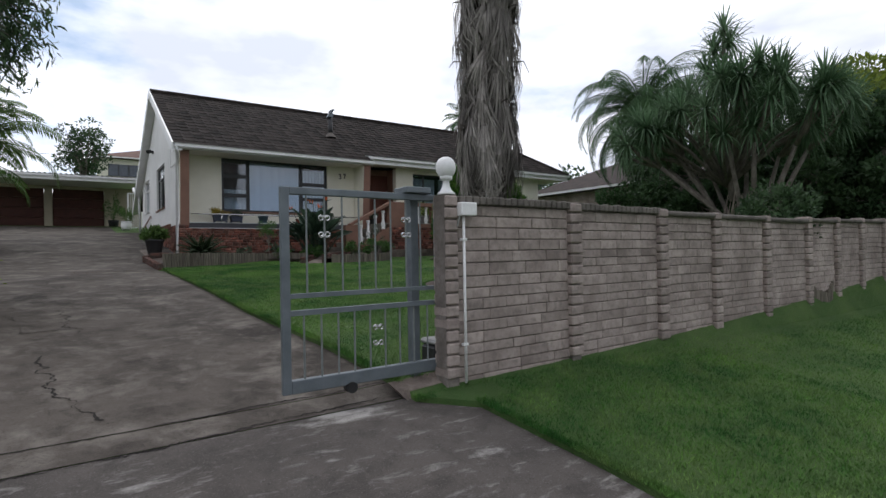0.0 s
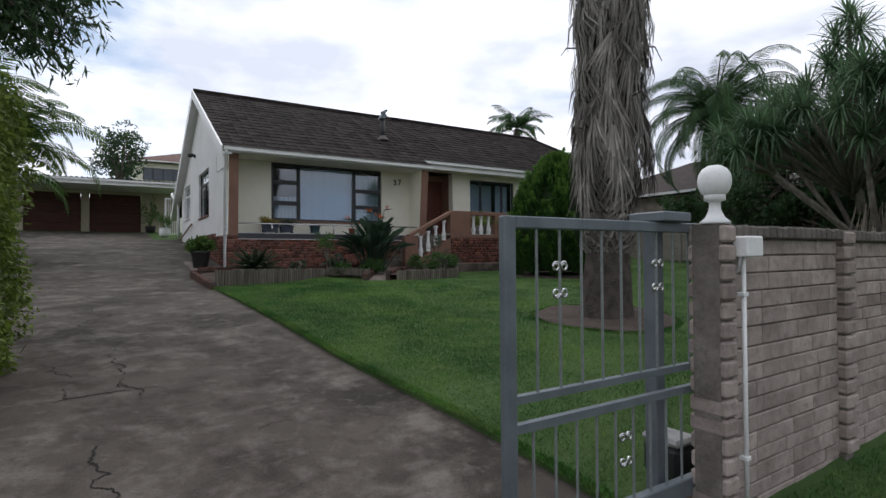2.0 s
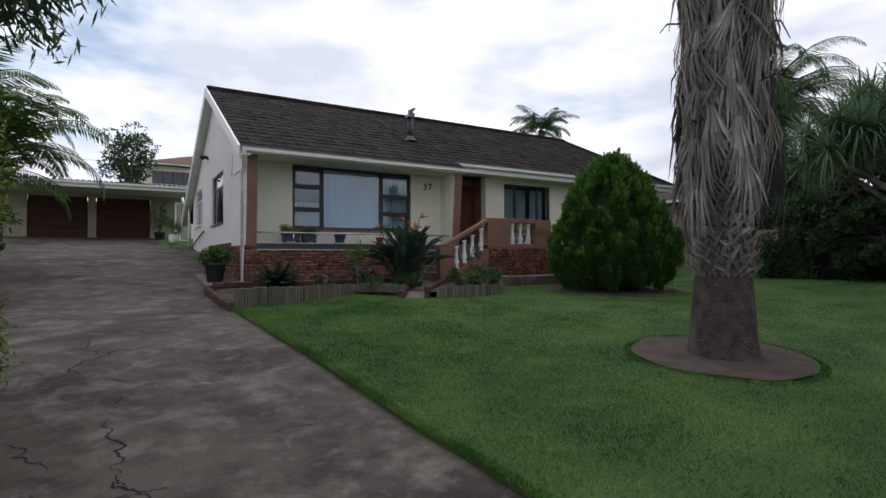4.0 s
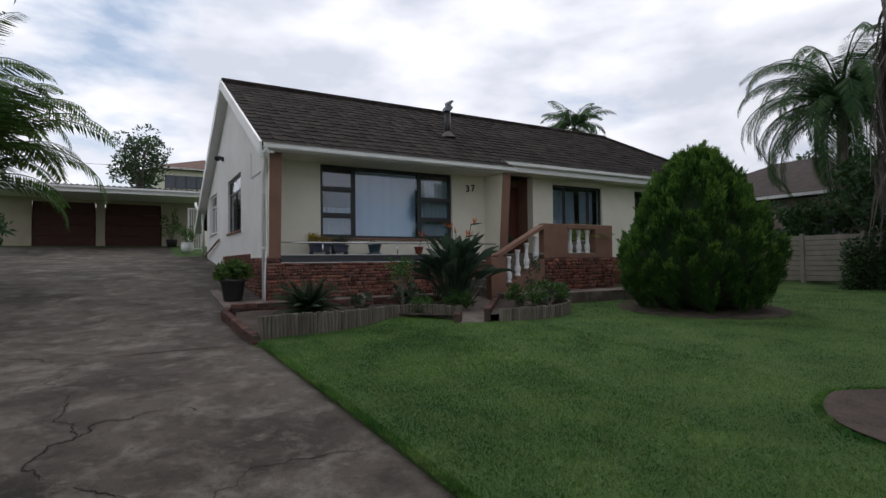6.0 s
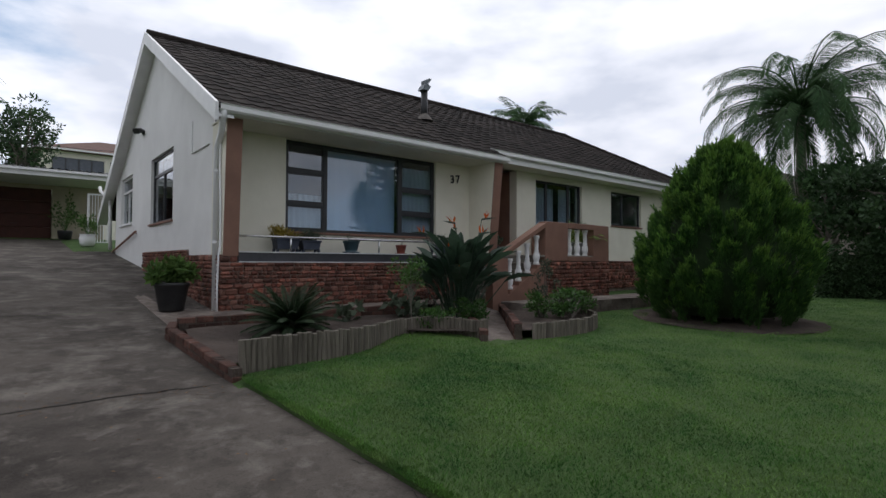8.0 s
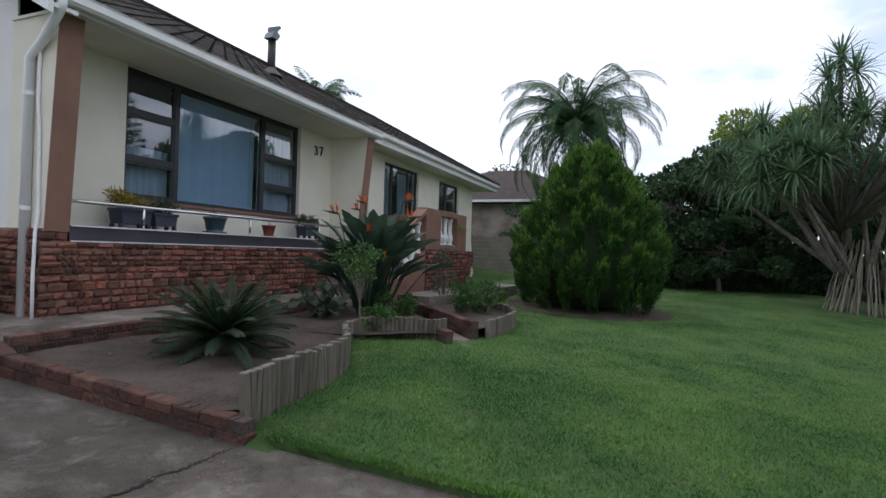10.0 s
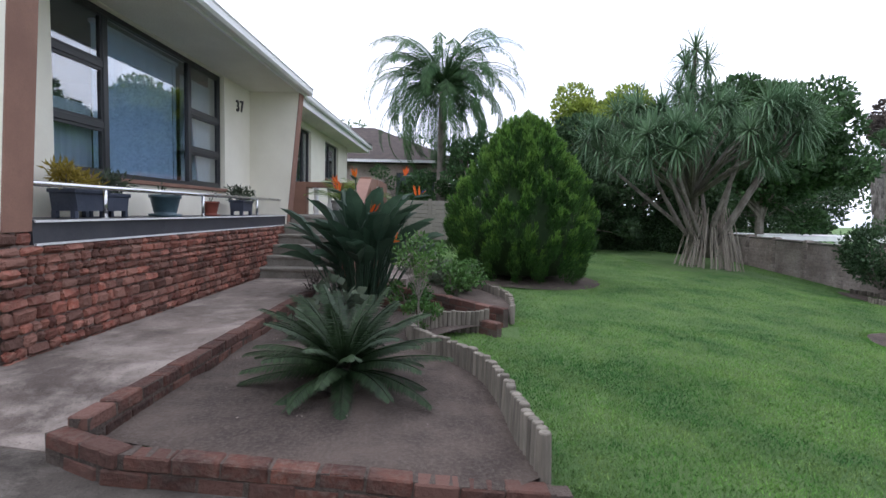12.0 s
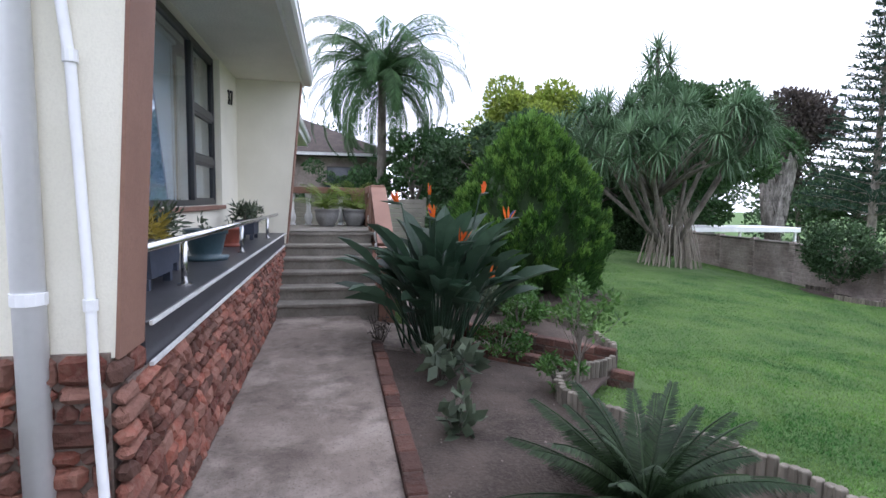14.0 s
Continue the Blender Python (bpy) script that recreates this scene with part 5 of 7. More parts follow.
def grass(name, label, boxes, tall):
    X, Y = [], []
    for x0, x1, y0, y1, per in boxes:
        n = int((x1 - x0) * (y1 - y0) * per)
        X.append(rng.uniform(x0, x1, n)), Y.append(rng.uniform(y0, y1, n))
    n = 16000
    Y.append(rng.uniform(-1.5, 12.75, n))
    X.append(np.interp(Y[-1], [-3.3, 1.58, 2.88, 2.93, 4.84, 6.72, 8.71, 10.68, 12.75, 12.8, 16.4, 16.45, 26.9, 27.1, 34], [3.30, 3.09, 2.94, 2.52, 2.43, 2.23, 2.13, 2.0, 1.915, 1.865, 2.1, 2.85, 2.85, 3.35, 3.35]) + rng.uniform(-0.015, 0.07, n))
    ring, out = rng.uniform(0, 2 * math.pi, 3600), rng.uniform(0.97, 1.07, 3600)
    X.append(6.28 + out * np.cos(ring) * (1 + 0.05 * np.sin(3 * ring))), Y.append(6.74 + out * np.sin(ring))
    x, y = np.concatenate(X), np.concatenate(Y)
    edge = np.interp(y, [-3.3, 1.58, 2.88, 2.93, 4.84, 6.72, 8.71, 10.68, 12.75, 12.8, 16.4, 16.45, 26.9, 27.1, 34], [3.30, 3.09, 2.94, 2.52, 2.43, 2.23, 2.13, 2.0, 1.915, 1.865, 2.1, 2.85, 2.85, 3.35, 3.35])
    keep = (x > edge - 0.014 + 0.012 * np.sin(y * 9) * np.sin(y * 3.3))
    for poly in (bed1, BED2, tree_ring, [(5.19, 12.64), (5.74, 12.59), (7.40, 14.70), (6.0, 15.4)], [(7.29, 13.98), (8.59, 13.75), (12.19, 13.67), (12.19, 14.74), (7.30, 14.80)], [(9.33, 10.87), (10.90, 10.56), (12.07, 11.27), (12.09, 12.70), (10.74, 13.33), (9.35, 12.92)], [(2.70, 2.75), (3.30, 2.73), (3.33, 2.97), (2.70, 2.98)], [(13.02, 4.75), (17.5, 4.6), (17.5, 8.2), (13.34, 7.49)]):
        keep &= ~in_poly(poly, x, y)
    fy = 3.03 + 0.017 * (x - 3)
    keep &= (y < fy - 0.02) | (y > fy + 0.22)
    keep &= ~((y > 14.8) & (x < 11.3))
    x, y = x[keep], y[keep]
    n = len(x)
    base = np.stack([x, y, zs(x, y) - 0.004], 1)
    way = unit(rng.normal(size=(n, 3)) * np.array([0.55, 0.55, 0.1]) + np.array([0, 0, 1.0]))
    o = new(name, leaf_mesh(name, base, way, rng.uniform(0.5, 1.15, n) * tall, rng.uniform(0.004, 0.009, n), GRASS, 0.3))
    return tagged(o, label, "grass", "", "stuff")


grass("lawn_grass", "short mown green lawn grass", [(1.9, 4.6, 5.5, 14.0, 5200), (4.6, 6.5, 3.5, 14.0, 3300), (1.9, 4.6, 3.5, 5.5, 3000), (6.5, 11, 3.5, 14.5, 1700), (11, 18, 3.5, 14.5, 900)], 0.032)
grass("verge_grass", "short green roadside verge grass", [(2.4, 6.5, -1.5, 3.4, 3400), (6.5, 15, -1.0, 3.6, 1300)], 0.045)

# big fan palm with a skirt of dead leaves
fan = thing("fan_palm", "tall fan palm wrapped in a skirt of dead leaves", "palm", (6.20, 6.74, 0.9))
px, py = 6.34, 6.74
pz = ground_z(px, py)
t = Shape()
prof = [(0.46, -0.1), (0.395, 0.04), (0.365, 0.2), (0.35, 0.5), (0.325, 0.8), (0.31, 0.95), (0.30, 1.15), (0.28, 1.6), (0.27, 2.5), (0.25, 5.0), (0.23, 9.5)]
t.lathe(prof, (px, py, pz), 28)
part("trunk", t, DARKBARK, fan, "dark rough swollen trunk base", True)
boots = Shape()
for k in range(7):
    z = pz + 0.95 + k * 0.15
    r = float(np.interp(z - pz, [p[1] for p in prof], [p[0] for p in prof]))
    n = 17
    for i in range(n):
        a = 2 * math.pi * (i + 0.5 * (k % 2)) / n + U(-.1, .1)
        h = Vector((math.cos(a), math.sin(a), 0))
        s1 = Vector((-math.sin(a), math.cos(a), 0))
        b0 = Vector((px, py, z)) + h * (r - 0.03)
        for sg in (-1, 1):
            tip = b0 + s1 * sg * U(0.05, 0.12) + h * U(0.07, 0.15) + Vector((0, 0, U(0.10, 0.22)))
            boots.blade([b0 - s1 * sg * 0.08, b0 + h * 0.06 + Vector((0, 0, 0.07)), tip], [0.052, 0.034, 0.010], tuple(h), 0.35)
part("bark_layer", boots, THATCH, fan, "criss-cross split grey leaf bases")
skirt = Shape()
for k in range(430):
    a = U(0, 2 * math.pi)
    z = pz + 2.35 + 7.0 * (k / 430.0) + U(-.15, .15)
    r = 0.30 + U(0.0, 0.21) + 0.05 * math.sin(3 * a + z)
    h = Vector((math.cos(a), math.sin(a), 0))
    s1 = Vector((-math.sin(a), math.cos(a), 0))
    b0 = Vector((px, py, z)) + h * (r + 0.02)
    ln = U(0.7, 1.25)
    fanw = U(0.10, 0.34)
    for j in range(13):
        f = (j - 6) / 6
        tip = b0 + s1 * fanw * f * 1.3 + h * (U(-0.05, 0.10) - 0.07 * abs(f)) - Vector((0, 0, ln * (1 - 0.28 * abs(f)) * U(0.85, 1.1)))
        mid = b0.lerp(tip, 0.5) + h * U(0.03, 0.10)
        skirt.blade([b0 + s1 * f * 0.03, mid, tip], [0.006, 0.0165, 0.003], tuple(h), 0.3)
    if k % 3 == 0:
        skirt.tube([b0 + Vector((0, 0, 0.5)) - h * 0.15, b0], [0.018, 0.012], 5)
part("dead_leaf_skirt", skirt, THATCH, fan, "grey hanging dead fan leaves")
for k in range(26):
    a, z = U(0, 2 * math.pi), pz + U(2.6, 6.0)
    h = Vector((math.cos(a), math.sin(a), 0))
    b0 = Vector((px, py, z)) + h * 0.3
    part("broken_stalk", Shape().tube([b0, b0 + h * 0.35 + Vector((0, 0, U(-.05, .1))), b0 + h * U(0.36, 0.5) + Vector((0, 0, U(-.25, .1)))], [0.016, 0.012, 0.006], 5), DARKBARK, fan)

fan.rotation_euler = (0, radians(2.2), 0)

# clipped conifer
con = thing("conifer_bush", "dense rounded bright green conifer bush on lawn", "bush", (10.67, 11.89, 1.3))
cx, cy, cz, cr, ch = 10.53, 11.94, ground_z(10.53, 11.94) + 0.03, 1.44, 3.32


def egg(t):
    """Radius of the bush at height share t."""
    return cr * (0.74 + 0.26 * math.sin(min(1, t / 0.30) * math.pi / 2)) * (1 - max(0, (t - 0.24) / 0.76) ** 1.55) ** 0.88


# closed hull inside the sprays, coloured dark as the shade in their gaps
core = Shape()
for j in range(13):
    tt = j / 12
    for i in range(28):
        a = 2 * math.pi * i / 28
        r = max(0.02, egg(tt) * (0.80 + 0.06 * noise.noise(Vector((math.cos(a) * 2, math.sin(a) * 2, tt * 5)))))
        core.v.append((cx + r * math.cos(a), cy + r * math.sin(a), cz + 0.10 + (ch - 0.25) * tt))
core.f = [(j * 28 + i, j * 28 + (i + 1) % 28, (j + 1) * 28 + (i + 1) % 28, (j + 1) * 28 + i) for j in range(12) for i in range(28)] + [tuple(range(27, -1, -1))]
part("shade_core", core, LEAFSHADE, con, "solid core darkened for shade between leaves", True)
P, D, L = [], [], []
lobes = []
for k in range(260):
    tt = ((k + 0.5) / 260) ** 0.9 * 0.97
    a = k * 2.39996 + U(-.3, .3)
    lobes.append((a, tt, egg(tt) * U(0.87, 1.04), U(0.09, 0.17)))
S_ = []
for k in range(2340):
    a, tt, r, w = lobes[k % 260]
    d = ball(1)[0]
    h = np.array([math.cos(a), math.sin(a), 0.3])
    d = d if d @ h > -0.2 else -d
    c = np.array([cx + r * math.cos(a), cy + r * math.sin(a), cz + 0.05 + ch * tt * 0.93]) + d * np.array([w, w, w * 1.55]) * U(0.8, 1.0)
    out = np.array([math.cos(a) * 0.55, math.sin(a) * 0.55, 0.75 + tt * 0.6])
    out /= np.linalg.norm(out)
    n = 64
    ln = U(0.14, 0.28)
    s = rng.uniform(0, 1, (n, 1))
    P.append(c - out * 0.06 + out * s * ln + rng.normal(size=(n, 3)) * 0.045 * (1.1 - s))
    D.append(out * 1.1 + rng.normal(size=(n, 3)) * 0.34)
    L.append(rng.uniform(0.06, 0.12, n)), S_.append(s[:, 0] + 0.5 * d[2] + rng.normal(size=n) * 0.15)
tip_ = np.concatenate(S_) > 0.86
P, D, L = np.concatenate(P), np.concatenate(D), np.concatenate(L)
mesh_part("sprays", leaf_mesh("sprays", P[~tip_], D[~tip_], L[~tip_], L[~tip_] * 0.17, CONIFER), con, "upright green leaf sprays")
mesh_part("young_growth", leaf_mesh("young_growth", P[tip_], D[tip_], L[tip_], L[tip_] * 0.17, CONTIP), con, "bright yellow green young tips")
part("trunk", Shape().tube([(cx, cy, cz - 0.2), (cx, cy, cz + 0.5)], [0.14, 0.10], 8).tube([(cx, cy, cz), (cx - 0.5, cy - 0.6, cz + 0.6)], [0.07, 0.04], 6).tube([(cx, cy, cz), (cx - 0.2, cy - 0.9, cz + 0.5)], [0.06, 0.03], 6), BARK, con)
soil("conifer_soil", [(cx + 1.62 * math.cos(i * math.pi / 16), cy + 1.62 * math.sin(i * math.pi / 16)) for i in range(32)], lambda x, y: ground_z(x, y) + 0.015, "bare brown soil under conifer bush")

# screw pine with stilt roots
pan = thing("screw_pine", "large branching screw pine with pale stilt roots", "tree", (14.62, 6.04, 1.1))
qx, qy = 14.66, 6.03
qz = ground_z(qx, qy)
wood, roots = Shape(), Shape()
heads = []
prng = random.Random(5)
for i in range(11):
    a = i * 2 * math.pi / 11 + prng.uniform(-.25, .25)
    base = Vector((qx + 0.34 * math.cos(a), qy + 0.62 * math.sin(a), qz + prng.uniform(0.7, 1.2)))
    reach = prng.uniform(1.1, 2.6)
    elbow = base + Vector((math.cos(a) * reach * 0.5, math.sin(a) * reach * 0.75, prng.uniform(1.3, 1.9)))
    wood.tube([Vector((qx, qy, qz + 0.3)), base, elbow], [0.075, 0.07, 0.055], 8)
    for j in range(5):
        b = a + prng.uniform(-0.8, 0.8)
        rr = prng.uniform(0.5, 1.3)
        tip = elbow + Vector((math.cos(b) * rr * 0.8, math.sin(b) * rr, prng.uniform(0.45, 2.0 - 0.4 * rr)))
        wood.tube([elbow, elbow.lerp(tip, 0.5) + Vector((0, 0, -0.08)), tip], [0.055, 0.045, 0.038], 7)
        heads.append((tip, (tip - elbow).normalized()))
for z, r, m in ((6.25, 0.5, 5), (5.7, 1.15, 9), (5.1, 1.9, 12), (4.5, 2.5, 13)):
    for i in range(m):
        a = i * 2 * math.pi / m + prng.uniform(-.3, .3)
        tip = Vector((qx + r * math.cos(a) * 0.8, qy + r * math.sin(a), z + prng.uniform(-.25, .25)))
        wood.tube([Vector((qx, qy, qz + 1.9)), Vector((qx, qy, qz + 1.9)).lerp(tip, 0.6) + Vector((0, 0, 0.15)), tip], [0.045, 0.045, 0.036], 6)
        heads.append((tip, Vector((math.cos(a) * 0.4, math.sin(a) * 0.4, 1)).normalized()))
heads += [(Vector((qx + a, qy + b, z)), Vector((a, b, 1)).normalized()) for a, b, z in ((0.1, 0.0, 7.45), (0.05, 0.3, 6.95), (-0.1, -0.3, 7.0))]
wood.tube([(qx, qy, qz + 1.5), (qx, qy, 5.0), (qx + 0.1, qy, 7.45)], [0.12, 0.09, 0.06], 8)
def drawn_in(p):
    """The crown leans towards the house side."""
    k = min(max((p[2] - qz - 0.5) / 1.5, 0.0), 1.0)
    return Vector((p[0], p[1] + k * (0.62 - 0.17 * (p[1] - qy)), p[2]))


wood.v = [tuple(drawn_in(p)) for p in wood.v]
heads = [(drawn_in(p), d) for p, d in heads]
part("trunk", wood, BARK, pan, "grey forking branches", True)
for i in range(84):
    a = prng.uniform(0, 2 * math.pi)
    k = prng.uniform(0.35, 1.0)
    foot = Vector((qx + 0.70 * k * math.cos(a), qy + 1.14 * k * math.sin(a), 0))
    foot.z = ground_z(foot.x, foot.y) - 0.05
    head = Vector((qx + 0.42 * k * math.cos(a), qy + (0.66 * k) * math.sin(a), qz + prng.uniform(1.1, 1.75)))
    part("stilt_root", Shape().tube([head, head.lerp(foot, 0.5) + Vector((prng.uniform(-.04, .04), prng.uniform(-.04, .04), 0)), foot], [0.010, 0.012, 0.015], 6, False), ROOTS, pan, "", True)
strap = Shape()
for tip, d in heads:
    n = 66
    for i in range(n):
        a = i * 2.39996
        e = 1.30 - 2.15 * (i / n) + prng.uniform(-.1, .1)
        side = d.orthogonal().normalized()
        o = (side * math.cos(a) + d.cross(side) * math.sin(a))
        w = (o * math.cos(e) + d * math.sin(e)).normalized()
        ln = prng.uniform(0.50, 0.80)
        p1 = tip + w * ln * 0.45
        dr = prng.uniform(0.05, 0.34) * (1.0 if e < 0.6 else 0.35)
        p2 = tip + w * ln * 0.78 - Vector((0, 0, dr * 0.35))
        p3 = tip + w * ln - Vector((0, 0, dr))
        strap.blade([tip, p1, p2, p3], [0.018, 0.021, 0.014, 0.002], (0, 0, 1), 0.35)
    for i in range(5):
        a = prng.uniform(0, 6.28)
        o = Vector((math.cos(a), math.sin(a), 0)) * 0.1
        strap.blade([tip - d * 0.1, tip - d * 0.1 + o - Vector((0, 0, 0.25)), tip + o * 1.3 - Vector((0, 0, prng.uniform(0.5, 0.8)))], [0.02, 0.02, 0.004], (0, 1, 0), 0.2)
part("strap_leaves", strap, PANDAN, pan, "long spiny strap leaves in tufts")

# cycad
cyc = thing("cycad", "low dark green cycad with stiff feather fronds", "cycad", (3.00, 14.14, 1.45))
part("stem", Shape().lathe([(0.13, -0.05), (0.15, 0.05), (0.13, 0.16), (0.06, 0.22)], (3.00, 14.14, 1.47), 14), DARKBARK, cyc, "squat scaly stem")
lists, rib = ([], [], [], [], []), Shape()
for i in range(54):
    az = i * 2.39996 + U(-.1, .1)
    li = -0.08 + 1.36 * (i / 54) ** 0.95
    frond(*lists, rib, (3.00, 14.14, 1.64), az, li, U(0.62, 0.76) * (1.0 - 0.10 * (i > 40)), 84, 0.11, 0.0098, U(0.5, 0.85), 0.6, 0.0)
part("frond_ribs", rib, CYCAD, cyc)
flush_fronds("fronds", lists, CYCAD, cyc, "stiff arching green fronds")

# bird of paradise
stre = thing("strelitzia", "clump of bird of paradise with orange flowers", "plant", (6.26, 14.58, 1.5))
paddle = Shape()
sx, sy, sz = 6.21, 14.55, 1.5
for i in range(105):
    a = U(0, 2 * math.pi)
    rr = U(0, 0.34)
    lean = U(0.03, 0.70)
    h = Vector((math.cos(a), math.sin(a), 0))
    b0 = Vector((sx, sy, sz)) + h * rr
    ln = U(0.60, 1.05) * (1.05 - 0.33 * lean)
    w = (h * math.sin(lean) + Vector((0, 0, 1)) * math.cos(lean)).normalized()
    p1 = b0 + w * ln
    paddle.tube([b0, b0.lerp(p1, 0.5), p1], [0.012, 0.010, 0.008], 5, False)
    bl = U(0.40, 0.62)
    d2 = (w + h * U(0.1, 0.7)).normalized()
    ps = [p1 + d2 * bl * f + h * 0.10 * f * f - Vector((0, 0, 0.10 * f * f * lean * 2)) for f in (0, 0.25, 0.55, 0.82, 1.0)]
    paddle.blade(ps, [0.015, 0.078, 0.104, 0.066, 0.004], tuple(Vector((U(-.5, .5), U(-.5, .5), 1)) - h * 0.9), U(0.35, 0.8))
part("leaves", paddle, STREL, stre, "stiff grey-green paddle leaves")
for dx, dy, z, az in ((0.0, 0.10, 3.12, 3.0), (-0.15, -0.66, 2.90, 5.2), (-0.35, -0.12, 2.68, 4.4), (0.10, -0.47, 3.16, 5.6), (-0.40, -0.40, 2.32, 4.9), (-0.62, 0.15, 2.92, 2.6), (0.25, 0.35, 3.05, 1.2)):
    b0 = Vector((sx + dx * 0.3, sy + dy * 0.3, sz + 0.2))
    tip = Vector((sx + dx, sy + dy, z))
    h = Vector((math.cos(az), math.sin(az), 0.12)).normalized()
    part("flower_stalk", Shape().tube([b0, b0.lerp(tip, 0.6), tip], [0.009, 0.008, 0.008], 6).tube([tip, tip + h * 0.10, tip + h * 0.24], [0.014, 0.017, 0.002], 6), STREL, stre)
    fl = Shape()
    for k in range(6):
        u = (Vector((0, 0, 1)) * U(0.7, 1.1) + h * U(-0.3, 0.8) + Vector((U(-.25, .25), U(-.25, .25), 0))).normalized()
        q = tip + h * U(0.02, 0.09)
        fl.blade([q, q + u * 0.065, q + u * U(0.11, 0.16)], [0.007, 0.015, 0.002], (U(-1, 1), U(-1, 1), 0.2), 0.3)
    f = part("petals", fl, ORANGE, stre, "pointed orange petals")
    part("tongue", Shape().blade([tip + h * 0.06, tip + h * 0.12 + Vector((0, 0, 0.06)), tip + h * 0.18 + Vector((0, 0, 0.09))], [0.004, 0.007, 0.001]), BLUEPET, f, "blue tongue")


def shrub(name, label, at, r, mat, clumps, per, leaf, stems=5, cat="shrub", wide=0.5):
    ob = thing(name, label, cat, at)
    st, cl = Shape(), []
    for i in range(clumps):
        d = ball(1)[0]
        c = Vector(at) + Vector((d[0] * r[0] * 0.8, d[1] * r[1] * 0.8, r[2] * (1.05 + d[2] * 0.75)))
        k = U(0.22, 0.4)
        cl.append((tuple(c), (r[0] * k, r[1] * k, r[2] * k)))
        if i < stems * 3:
            st.tube([Vector(at) - Vector((0, 0, 0.03)), Vector(at).lerp(c, 0.5) + Vector((U(-.03, .03), U(-.03, .03), 0.03)), c], [0.012, 0.008, 0.003], 5, False)
    part("stem", st, BARK, ob)
    P, D = foliage(cl, per, leaf, leaf, 0.4, 0.1)
    mesh_part("leaves", leaf_mesh("leaves", P, D, rng.uniform(0.7, 1.3, len(P)) * leaf, rng.uniform(0.8, 1.2, len(P)) * leaf * wide, mat), ob)
    return ob


shrub("shrub", "small leggy light green shrub in garden bed", (4.94, 13.71, 1.47), (0.24, 0.22, 0.16), SHRUB, 12, 50, 0.05)
sap = thing("sapling", "thin stemmed young green sapling in bed", "sapling", (4.61, 13.72, 1.45))
st, cl = Shape().tube([(4.61, 13.72, 1.40), (4.59, 13.73, 1.75), (4.57, 13.72, 2.1)], [0.011, 0.009, 0.006], 6), []
for i in range(22):
    c = Vector((4.55 + U(-.20, .20), 13.71 + U(-.2, .2), 2.28 + U(-.17, .20)))
    part("twig", Shape().tube([(4.585, 13.725, U(1.8, 2.08)), c], [0.005, 0.002], 5, False), BARK, sap)
    cl.append((tuple(c), (0.07, 0.07, 0.06)))
part("stem", st, BARK, sap)
P, D = foliage(cl, 34, 0.05, 0.03, 0.3, 0.1)
mesh_part("leaves", leaf_mesh("leaves", P, D, rng.uniform(0.035, 0.07, len(P)), rng.uniform(0.015, 0.028, len(P)), SHRUB), sap)
shrub("shrub", "small bright green shrub beside garden path", (5.91, 13.96, 1.5), (0.36, 0.30, 0.18), SHRUB, 16, 70, 0.05)
shrub("leafy_plant", "broad leaved grey green seedling in soil", (4.18, 14.79, 1.5), (0.16, 0.13, 0.20), GREYLEAF, 8, 6, 0.13, 4, "plant", 0.75)
shrub("leafy_plant", "broad leaved grey green plant below strelitzia", (5.20, 14.70, 1.5), (0.30, 0.25, 0.22), GREYLEAF, 10, 9, 0.16, 4, "plant", 0.7)
shrub("shrub", "low spreading green shrub in small bed", (7.49, 13.15, 1.52), (0.45, 0.35, 0.24), SHRUB, 16, 70, 0.06)
shrub("succulent", "grey green rosette plants in small bed", (7.94, 13.51, 1.55), (0.3, 0.3, 0.2), GREYLEAF, 12, 60, 0.09)
shrub("shrub", "loose green shrub in small bed", (6.99, 13.36, 1.52), (0.4, 0.3, 0.22), SHRUB, 14, 60, 0.06)
shrub("shrub", "leggy green shrub before porch wall", (8.00, 14.08, 1.55), (0.3, 0.2, 0.45), GREYLEAF, 10, 60, 0.05)
wisp = thing("dry_plant", "dry reddish twiggy plant against stone wall", "plant", (6.1, 15.1, 1.5))
tw = Shape()
for i in range(14):
    a = U(0, 6.28)
    e = Vector((6.1 + 0.16 * math.cos(a), 15.15 + 0.12 * math.sin(a), 1.66 + U(0.1, 0.35)))
    tw.tube([(6.1, 15.15, 1.6), e], [0.006, 0.003], 5, False)
    for k in range(5):
        tw.leaf(Vector((6.1, 15.15, 1.6)).lerp(e, U(0.4, 1)), (U(-1, 1), U(-1, 1), U(-.3, .8)), 0.06, 0.03)
part("stem", tw, DARKBARK, wisp)

